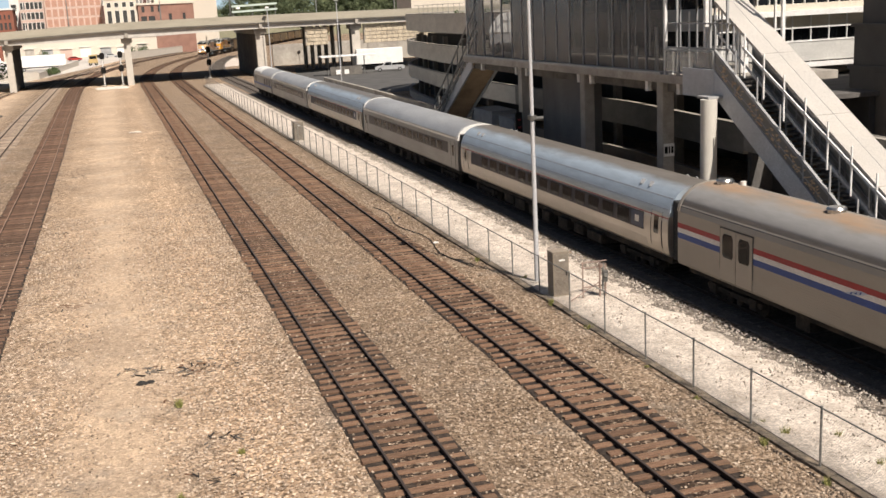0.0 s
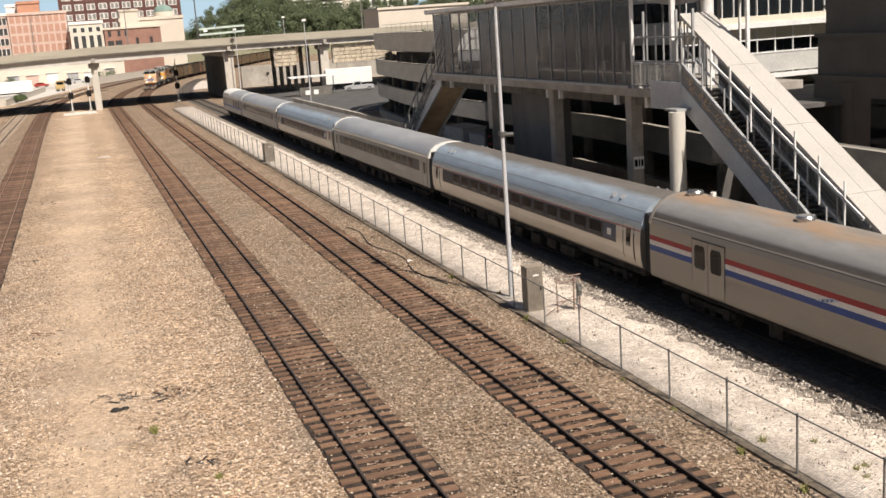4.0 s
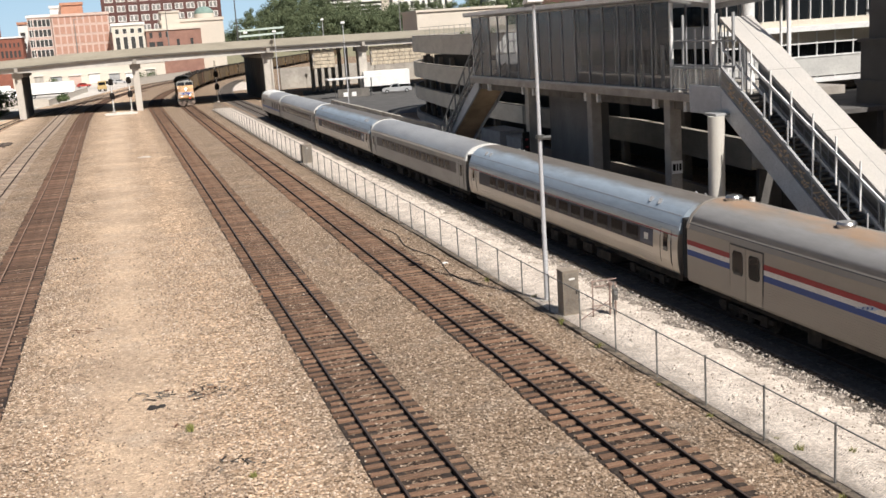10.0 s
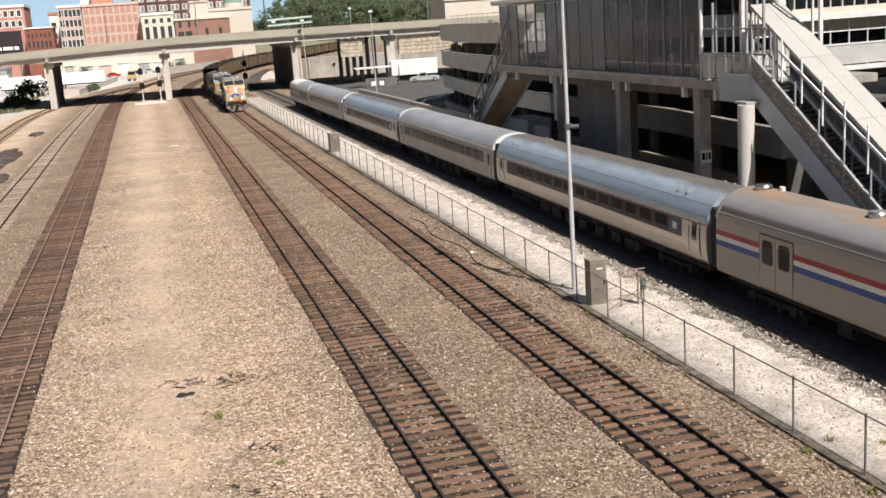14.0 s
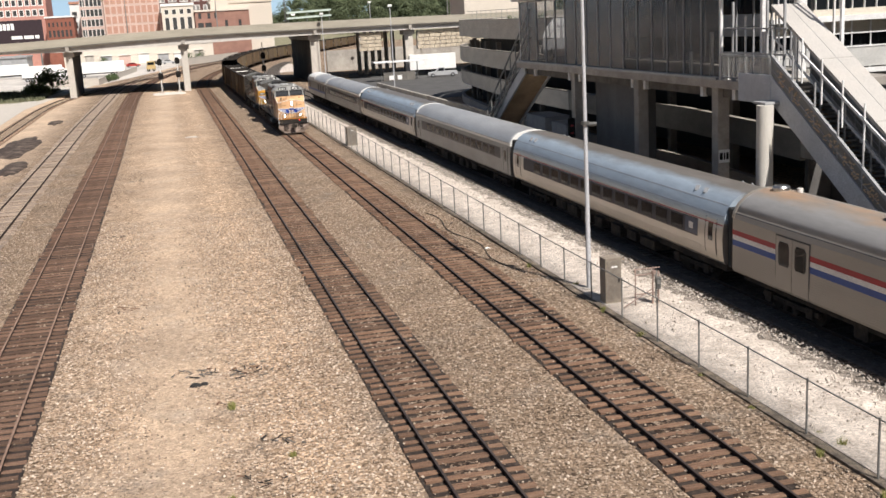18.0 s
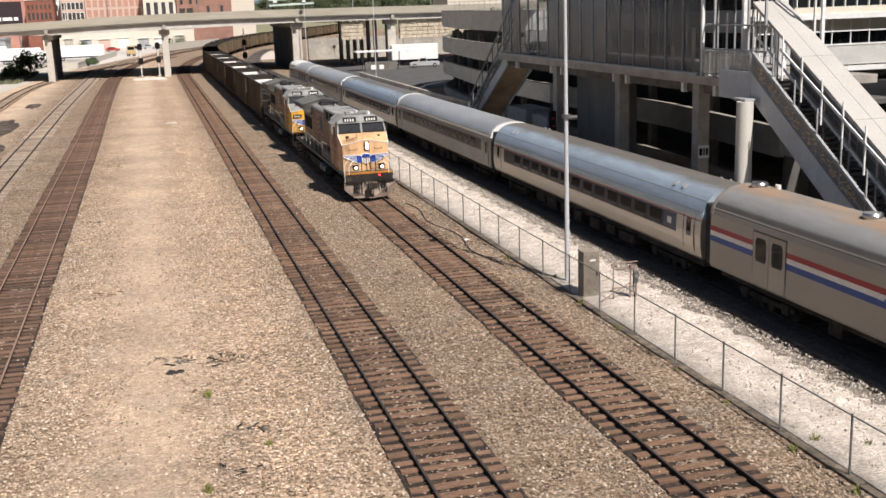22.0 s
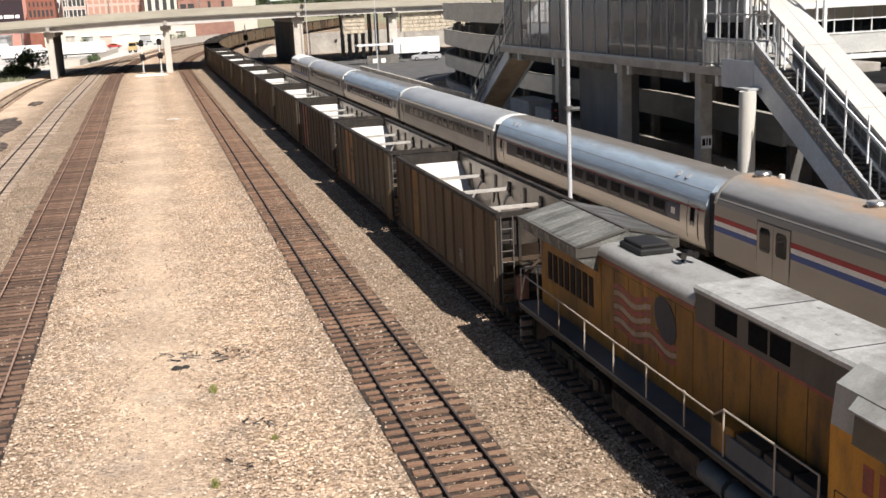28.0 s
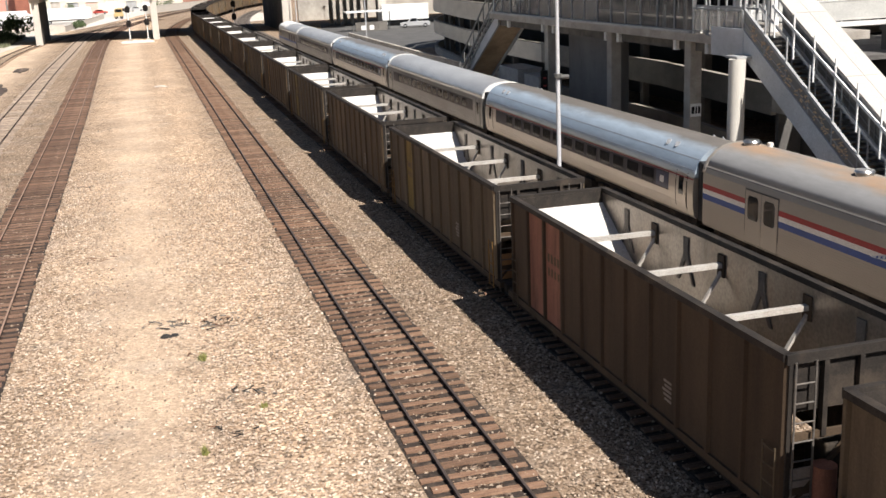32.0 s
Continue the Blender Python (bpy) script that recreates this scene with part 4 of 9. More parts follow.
def waste_bin(x, y, w, l, h):
    b = thing("waste_container", (x, y, 0.32), "grey steel waste container under the hall", "container", "platform containers")
    bm = B()
    box(bm, -w / 2, -l / 2, 0.12, w / 2, l / 2, h, bev=0.03)
    part("body", bm, M_GREYSTEEL, b)
    bm = B()
    box(bm, -w / 2 - 0.04, -l / 2 - 0.04, h, w / 2 + 0.04, l / 2 + 0.04, h + 0.07, bev=0.02)
    part("rim", bm, M_MULLION, b)
    for sy in (-1, 1):
        bm = B()
        box(bm, -w / 2 + 0.1, sy * (l / 2 - 0.3) - 0.08, 0.0, w / 2 - 0.1, sy * (l / 2 - 0.3) + 0.08, 0.12)
        part("skid", bm, M_BLACK, b)


def lamp_board(x, y):
    b = thing("departure_board", (x, y, 0.32), "dark upright board with small red lights", "sign")
    bm = B()
    box(bm, -0.22, -0.12, 0.6, 0.22, 0.12, 3.85, bev=0.02)
    part("case", bm, M_BLACK, b)
    bm = B()
    rod(bm, (0, 0, 0), (0, 0, 0.65), 0.09, 10)
    part("stand", bm, M_MULLION, b)
    for k in range(5):
        bm = B()
        box(bm, -0.10, -0.13, 1.3 + k * 0.5, 0.10, -0.118, 1.42 + k * 0.5)
        part("red_light", bm, M_REDDOT, b)


M_REDDOT = surf("dull_red_lens", (0.35, 0.03, 0.03), (0.25, 0.02, 0.02), 2, 0.5, bump=0.0)
waste_bin(27.4, 76.5, 1.9, 4.2, 3.2)
waste_bin(27.4, 71.8, 1.7, 3.0, 3.0)
lamp_board(25.6, 66.8)


# ---- second platform and parking garage ----
def second_platform():
    bm = B()
    box(bm, 23.6, 2.0, -0.1, 32.8, 175.0, 0.32, bev=0.02)
    return solid("platform", bm, M_CONC, "grey concrete station platform behind the passenger train", "platform", kind="structure")


second_platform()
M_GARAGE = surf("cream_precast_concrete", (0.56, 0.515, 0.44), (0.47, 0.43, 0.365), 0.35, 0.9, bump=0.08, stretch=(1, 1, 2.5), dirt=(0.36, 0.32, 0.27), dirt_amt=0.45, dirt_scale=0.3)
M_SHADEBAND = surf("shaded_brown_precast", (0.27, 0.245, 0.21), (0.20, 0.18, 0.155), 0.35, 0.92, bump=0.1, stretch=(1, 1, 2.5), dirt=(0.15, 0.13, 0.11), dirt_amt=0.5, dirt_scale=0.3)
GARAGE_FRONT = [(32.3, 50.5), (33.4, 62.0), (33.8, 66.0), (33.5, 88.0), (33.6, 100.0), (34.5, 114.0), (35.3, 121.0), (36.1, 128.0), (36.9, 134.5), (38.3, 140.5), (40.6, 146.0), (44.0, 150.0), (50.0, 153.0), (70.0, 154.0)]


def ribbon(bm, pts, z0, z1, depth):
    """An upright band that follows a line in plan, with thickness to its right-hand side."""
    rows = []
    for k, (x, y) in enumerate(pts):
        xa, ya = pts[max(0, k - 1)]
        xb, yb = pts[min(len(pts) - 1, k + 1)]
        d = Vector((xb - xa, yb - ya)).normalized()
        nx, ny = d.y * depth, -d.x * depth
        rows.append([bm.verts.new(p) for p in ((x, y, z0), (x + nx, y + ny, z0), (x + nx, y + ny, z1), (x, y, z1))])
    for a, b in zip(rows, rows[1:]):
        for q in range(4):
            bm.faces.new((a[q], a[(q + 1) % 4], b[(q + 1) % 4], b[q]))
    bm.faces.new(rows[0])
    bm.faces.new(rows[-1][::-1])
    bmesh.ops.recalc_face_normals(bm, faces=bm.faces[:])
    return bm


def garage():
    g = thing("parking_garage", label="cream concrete parking garage with open dark decks and a rounded corner", category="parking garage", kind="structure")
    for z0, z1, first in ((8.55, 10.5, 3), (5.4, 7.2, 0), (2.65, 4.2, 0), (-0.1, 0.9, 0)):
        # bands near the hall take their shade from a darker copy of the cream
        if first == 0:
            part("old_spandrel", ribbon(B(), GARAGE_FRONT[:4], z0, z1, 0.3), M_SHADEBAND, g, "cream spandrel band darkened for shade beside the hall")
        part("spandrel", ribbon(B(), GARAGE_FRONT[3:], z0, z1, 0.3), M_GARAGE, g, "cream precast spandrel band")
        part("coping", ribbon(B(), [(x - 0.04, y) for x, y in GARAGE_FRONT[first:]], z1, z1 + 0.08, 0.4), M_CONC if first else M_SHADEBAND, g)
    # inside, decks, core wall and columns are coloured dark for shade
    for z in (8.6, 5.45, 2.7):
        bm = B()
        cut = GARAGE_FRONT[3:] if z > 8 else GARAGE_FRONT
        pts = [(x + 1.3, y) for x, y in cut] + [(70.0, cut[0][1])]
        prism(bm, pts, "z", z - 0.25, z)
        part("deck", bm, M_SHADECONC, g)
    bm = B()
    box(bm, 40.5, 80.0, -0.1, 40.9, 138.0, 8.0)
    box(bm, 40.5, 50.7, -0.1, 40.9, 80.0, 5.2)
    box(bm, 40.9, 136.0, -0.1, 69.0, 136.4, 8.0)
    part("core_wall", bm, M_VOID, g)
    for k, (x, y) in enumerate([(33.4, 62), (33.5, 71), (33.3, 80), (33.1, 89), (33.2, 98), (33.8, 107), (34.6, 116), (35.4, 123), (36.2, 130), (37.4, 136.5), (39.5, 142.5)]):
        bm = B()
        box(bm, x + 1.2, y - 0.25, -0.1, x + 1.7, y + 0.25, 8.0)
        part("column", bm, M_CONC_DARK, g)
    bm = B()
    box(bm, 32.6, 50.2, -0.1, 34.0, 50.5, 5.3)
    part("end_wall", bm, M_SHADECONC, g)
    for k in range(12):
        x, y = 36.0 - 0.13 * k, 128 - k * 2.4
        bm = B()
        rod(bm, (x + 0.6, y, 10.5), (x + 0.6, y, 11.6), 0.025, 6)
        rod(bm, (x + 0.6, y, 11.55), (x + 0.6, y + 2.4, 11.55), 0.025, 6)
        part("roof_railing", bm, M_FENCE, g)
    return g


garage()


def annex():
    a = thing("station_annex", label="low plain concrete annex with a dark recess beside the stairs", category="station building", kind="structure")
    part("plain_wall", ribbon(B(), [(31.2, 27.0), (32.25, 50.4)], 2.85, 4.7, 0.3), M_CONC, a, "plain concrete wall beside the stairs")
    part("base_wall", ribbon(B(), [(31.25, 27.0), (31.9, 42.0)], -0.1, 2.85, 0.25), M_CONC, a)
    bm = B()
    prism(bm, [(31.6, 27.2), (32.6, 50.0), (33.6, 50.0), (32.6, 27.2)], "z", 4.35, 4.55)
    part("flat_roof", bm, M_CONC_DARK, a)
    # this wall's near-black colour gives the recess its shade
    bm = B()
    box(bm, 34.0, 42.0, -0.1, 34.2, 50.2, 4.35)
    part("recess_wall", bm, M_VOID, a)
    return a


annex()


# ---- buildings that rise behind the hall ----
M_STONE = surf("grey_limestone", (0.19, 0.172, 0.15), (0.145, 0.132, 0.115), 0.3, 0.9, bump=0.1, dirt=(0.15, 0.14, 0.125), dirt_amt=0.4, dirt_scale=0.2)
M_BEIGE = surf("beige_wall_panel", (0.58, 0.52, 0.43), (0.50, 0.45, 0.37), 0.2, 0.85, bump=0.05)


def upper_building():
    u = thing("office_building", label="cream office building with ribbon windows and an open gallery", category="office building", kind="structure")
    x0, x1, y = 36.7, 52.0, 61.4
    bm = B()
    box(bm, x0, y + 2.6, 5.3, x1, 79.0, 12.2)
    part("core", bm, M_BEIGE, u)
    bm = B()
    box(bm, x0, y, 12.2, 60.0, 79.0, 16.0)
    part("upper_wall", bm, M_BEIGE, u, "sunlit cream upper wall")
    for nm, xa, ya, yb, z0, z1, mat in (("sill_wall", x0, y - 0.1, y + 2.6, 9.9, 10.32, M_BEIGE), ("ledge", x0 + 0.2, y - 0.55, y + 2.6, 9.56, 9.9, M_STEELWHITE), ("gallery_wall", x0, y + 0.55, y + 0.75, 8.78, 9.56, M_BEIGE),
                                        ("gallery_glass", x0, y + 0.6, y + 0.7, 7.8, 8.78, M_DARKGLASS), ("guard_panel", x0 + 0.3, y - 0.02, y + 0.03, 6.6, 7.85, M_GUARD), ("guard_rail", x0 + 0.3, y - 0.06, y + 0.06, 7.85, 7.95, M_STEELWHITE),
                                        ("gallery_rail", x0 + 0.3, y + 0.0, y + 0.06, 8.72, 8.80, M_STEELWHITE), ("gallery_floor", x0, y - 0.2, y + 2.6, 6.2, 6.5, M_STEELWHITE)):
        bm = B()
        box(bm, xa, ya, z0, x1, yb, z1)
        part(nm, bm, mat, u)
    bm = B()
    box(bm, x0, y + 0.35, 10.32, x1, y + 0.45, 12.2)
    part("ribbon_glass", bm, M_DARKGLASS, u, "dark ribbon window glass")
    n = 17
    for k in range(n + 1):
        bm = B()
        x = x0 + 0.1 + k * (x1 - x0 - 0.2) / n
        box(bm, x - 0.03, y + 0.2, 10.32, x + 0.03, y + 0.36, 12.2)
        part("mullion", bm, M_STEELWHITE, u)
    for k in range(11):
        bm = B()
        x = x0 + 0.6 + k * 1.4
        box(bm, x - 0.035, y + 0.04, 6.5, x + 0.035, y + 0.12, 9.56)
        part("gallery_post", bm, M_STEELWHITE, u)
    bm = B()
    box(bm, x0 - 0.2, y + 0.02, 12.2, x0 - 0.004, 79.0, 16.0)
    part("side_wall", bm, M_BROWNWALL, u, "dark brown brick side wall")
    # oblique wing that runs back behind the hall
    line = [(36.7, 61.4), (34.4, 72.5), (34.2, 86.0)]
    for nm, z0, z1, mat, d in (("wing_wall", 8.9, 10.3, M_GUARD, 0.4), ("wing_glass", 7.8, 8.9, M_DARKGLASS, 0.35), ("wing_guard", 6.6, 7.8, M_GUARD, 0.4), ("wing_floor", 6.2, 6.6, M_STEELWHITE, 0.45), ("wing_windows", 10.3, 11.6, M_DARKGLASS, 0.35), ("wing_roof", 11.6, 12.0, M_BEIGE, 0.5)):
        part(nm, ribbon(B(), line, z0, z1, d), mat, u)
    return u


M_BROWNWALL = surf("dark_brown_wall_brick", (0.17, 0.145, 0.12), (0.12, 0.102, 0.085), 0.4, 0.9, bump=0.1, grain=8)
M_GUARD = surf("pale_guard_panel", (0.50, 0.49, 0.46), (0.42, 0.41, 0.39), 0.6, 0.5, bump=0.03)


def stone_building():
    s = thing("stone_station_building", label="grey limestone station building with string courses", category="station building", kind="structure")
    for nm, x, z0, z1 in (("base_wall", 41.2, -0.1, 6.6), ("middle_wall", 41.45, 6.6, 9.0), ("wall", 42.0, 9.0, 15.0)):
        bm = B()
        box(bm, x, 15.0, z0, 75.0, 53.4, z1)
        part(nm, bm, M_STONE, s)
    for z, x, h in ((6.55, 41.15, 0.22), (8.95, 41.3, 0.18), (10.6, 41.9, 0.16), (12.4, 41.7, 0.4)):
        bm = B()
        box(bm, x, 14.8, z, 42.2, 53.55, z + h)
        part("string_course", bm, M_STONE, s)
    for k in range(5):
        y = 50.0 - k * 6.5
        bm = B()
        box(bm, 41.0, y, 1.0, 41.2, y + 1.0, 6.4)
        part("pilaster", bm, M_STONE, s)
        bm = B()
        box(bm, 41.13, y - 3.8, 2.0, 41.22, y - 1.5, 5.6)
        part("window_pane", bm, M_DARKGLASS, s)
    return s


upper_building()
stone_building()


# ---- standing passenger train ----
M_SILVER = surf("brushed_stainless_side", (0.50, 0.455, 0.40), (0.40, 0.365, 0.32), 0.4, 0.36, 0.75, grain=40, grain_amt=0.06, bump=0.02, stretch=(1, 0.3, 1), dirt=(0.36, 0.31, 0.26), dirt_amt=0.4, dirt_scale=0.5)
M_SILVERDULL = surf("dull_grey_stainless_side", (0.29, 0.28, 0.265), (0.21, 0.20, 0.19), 0.4, 0.4, 0.6, grain=40, grain_amt=0.08, bump=0.02, stretch=(1, 0.3, 1), dirt=(0.16, 0.145, 0.13), dirt_amt=0.5, dirt_scale=0.6)
M_ROOFPALE = surf("pale_dusty_roof", (0.56, 0.55, 0.53), (0.44, 0.43, 0.42), 0.6, 0.42, 0.5, bump=0.03, stretch=(1, 0.3, 1), dirt=(0.36, 0.32, 0.28), dirt_amt=0.5, dirt_scale=0.35)


def roof_material(name, near, far, ridge, ridge_w, rough, metal):
    """A weathered roof: one tone on each flank and ragged stains along the ridge."""
    m = bpy.data.materials.new(name)
    m.use_nodes = True
    nt = m.node_tree
    nd, lk = nt.nodes, nt.links
    bs = nd["Principled BSDF"]
    bs.inputs["Roughness"].default_value, bs.inputs["Metallic"].default_value, bs.inputs["Specular IOR Level"].default_value = rough, metal, 0.3
    tc = nd.new("ShaderNodeTexCoord")
    sp = nd.new("ShaderNodeSeparateXYZ")
    lk.new(tc.outputs["Object"], sp.inputs[0])

    def mth(op, p, q=None):
        x = nd.new("ShaderNodeMath")
        x.operation = op
        for i, v in enumerate((p, q)):
            if isinstance(v, (int, float)):
                x.inputs[i].default_value = v
            elif v is not None:
                lk.new(v, x.inputs[i])
        return x.outputs[0]

    def noise_at(scale, stretch):
        mp = nd.new("ShaderNodeMapping")
        mp.inputs["Scale"].default_value = stretch
        lk.new(tc.outputs["Object"], mp.inputs["Vector"])
        n = nd.new("ShaderNodeTexNoise")
        n.inputs["Scale"].default_value, n.inputs["Detail"].default_value, n.inputs["Roughness"].default_value = scale, 7, 0.65
        lk.new(mp.outputs[0], n.inputs["Vector"])
        return n.outputs["Fac"]

    def ranged(v, lo, hi, ta=0.0, tb=1.0):
        x = nd.new("ShaderNodeMapRange")
        x.inputs["From Min"].default_value, x.inputs["From Max"].default_value = lo, hi
        x.inputs["To Min"].default_value, x.inputs["To Max"].default_value = ta, tb
        lk.new(v, x.inputs["Value"])
        return x.outputs[0]

    def mix(f, p, q):
        x = nd.new("ShaderNodeMixRGB")
        lk.new(f, x.inputs["Fac"])
        for sock, v in (("Color1", p), ("Color2", q)):
            if isinstance(v, tuple):
                x.inputs[sock].default_value = (*v, 1)
            else:
                lk.new(v, x.inputs[sock])
        return x.outputs[0]
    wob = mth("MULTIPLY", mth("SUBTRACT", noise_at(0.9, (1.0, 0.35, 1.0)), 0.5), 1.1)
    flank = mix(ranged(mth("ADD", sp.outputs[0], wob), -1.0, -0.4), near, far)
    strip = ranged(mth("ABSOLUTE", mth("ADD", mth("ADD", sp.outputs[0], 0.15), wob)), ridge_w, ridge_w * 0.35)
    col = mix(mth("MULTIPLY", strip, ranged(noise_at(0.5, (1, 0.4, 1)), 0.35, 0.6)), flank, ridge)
    sc = nd.new("ShaderNodeVectorMath")
    sc.operation = "SCALE"
    lk.new(col, sc.inputs[0])
    lk.new(ranged(noise_at(2.2, (1.5, 0.3, 1.5)), 0.25, 0.75, 0.84, 1.14), sc.inputs["Scale"])
    lk.new(sc.outputs[0], bs.inputs["Base Color"])
    return m


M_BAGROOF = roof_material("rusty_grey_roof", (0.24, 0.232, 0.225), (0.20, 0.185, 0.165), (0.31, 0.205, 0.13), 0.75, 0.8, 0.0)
# near flank's blue is sky sheen in the colour; the far flank is dusty
M_ROOFSILVER = roof_material("dusty_sheen_silver_roof", (0.34, 0.40, 0.46), (0.165, 0.148, 0.13), (0.19, 0.172, 0.155), 0.4, 0.52, 0.25)
M_ROOFCAP = surf("sooty_roof_seam", (0.27, 0.27, 0.275), (0.20, 0.20, 0.205), 0.6, 0.75, 0.1, bump=0.0)
M_CHROME = surf("bright_ventilator_steel", (0.62, 0.61, 0.59), (0.5, 0.49, 0.47), 2, 0.28, 0.95, bump=0.02)
M_BAGSIDE = surf("dull_stainless_side", (0.35, 0.31, 0.262), (0.295, 0.26, 0.22), 0.4, 0.5, 0.35, grain=30, grain_amt=0.06, bump=0.03, stretch=(1, 0.3, 1), dirt=(0.34, 0.28, 0.22), dirt_amt=0.4, dirt_scale=0.4)
M_BAND = surf("dark_window_band", (0.062, 0.054, 0.06), (0.045, 0.04, 0.044), 1, 0.5, 0.0, bump=0.0, spec=0.1, dirt=(0.09, 0.072, 0.06), dirt_amt=0.3, dirt_scale=0.6)
M_BANDGREY = surf("grey_window_band", (0.085, 0.072, 0.068), (0.065, 0.055, 0.052), 1, 0.5, 0.2, bump=0.0, spec=0.2, dirt=(0.15, 0.125, 0.105), dirt_amt=0.3, dirt_scale=0.6)
M_COACHGLASS = glass("tinted_coach_glass", (0.012, 0.012, 0.014), 0.15, 1.0, 0.1)
M_BLUEBAND = surf("navy_band", (0.03, 0.038, 0.075), (0.022, 0.03, 0.06), 1, 0.4, bump=0.0)
M_STRIPE_RED = surf("red_stripe", (0.30, 0.010, 0.014), (0.235, 0.008, 0.011), 1, 0.45, bump=0.0)
M_STRIPE_WHITE = surf("white_stripe", (0.66, 0.62, 0.57), (0.58, 0.54, 0.5), 1, 0.5, bump=0.0)
M_STRIPE_BLUE = surf("blue_stripe", (0.004, 0.042, 0.22), (0.003, 0.033, 0.175), 1, 0.45, bump=0.0)
M_EMBLEMPALE = surf("pale_blue_emblem", (0.42, 0.46, 0.54), (0.34, 0.38, 0.46), 2, 0.5, bump=0.0)
M_DIAPHRAGM = surf("black_rubber_gangway", (0.03, 0.03, 0.03), (0.02, 0.02, 0.02), 3, 0.8)
M_WHITEEND = surf("white_car_end", (0.74, 0.72, 0.68), (0.66, 0.64, 0.60), 1, 0.5, dirt=(0.5, 0.46, 0.4), dirt_amt=0.3)

ROUND = [(1.42, 1.08), (1.48, 1.18), (1.555, 1.55), (1.575, 2.05), (1.55, 2.50), (1.47, 2.92), (1.33, 3.26), (1.12, 3.55), (0.82, 3.74), (0.45, 3.84), (0.0, 3.87)]
FLAT = [(1.47, 1.06), (1.52, 1.14), (1.53, 1.8), (1.53, 2.5), (1.51, 2.92), (1.43, 3.18), (1.25, 3.45), (0.95, 3.66), (0.6, 3.78), (0.3, 3.83), (0.0, 3.85)]
BAGGAGE = [(1.49, 1.02), (1.53, 1.12), (1.53, 1.8), (1.53, 2.6), (1.52, 3.05), (1.47, 3.25), (1.30, 3.56), (1.0, 3.83), (0.65, 4.0), (0.3, 4.07), (0.0, 4.09)]


def full(prof):
    return [(-x, z) for x, z in prof] + [(x, z) for x, z in reversed(prof[:-1])]


def at_height(prof, z):
    for (xa, za), (xb, zb) in zip(prof, prof[1:]):
        if za <= z <= zb:
            return xa + (xb - xa) * (z - za) / (zb - za)
    return prof[0][0]


def skin(bm, prof, s, z0, z1, y0, y1, out, mi=0, steps=4):
    """A thin sheet laid on the curved side s between two heights."""
    rows = []
    for k in range(steps + 1):
        z = z0 + (z1 - z0) * k / steps
        x = at_height(prof, z)
        rows.append([bm.verts.new((s * (x + d), y, z)) for d, y in ((-0.01, y0), (out, y0), (out, y1), (-0.01, y1))])
    made = []
    for a, b in zip(rows, rows[1:]):
        for q in range(4):
            made.append(bm.faces.new((a[q], a[(q + 1) % 4], b[(q + 1) % 4], b[q])))
    made += [bm.faces.new(rows[0]), bm.faces.new(rows[-1][::-1])]
    for f in made:
        f.material_index, f.smooth = mi, False
    bmesh.ops.recalc_face_normals(bm, faces=made)
    return bm


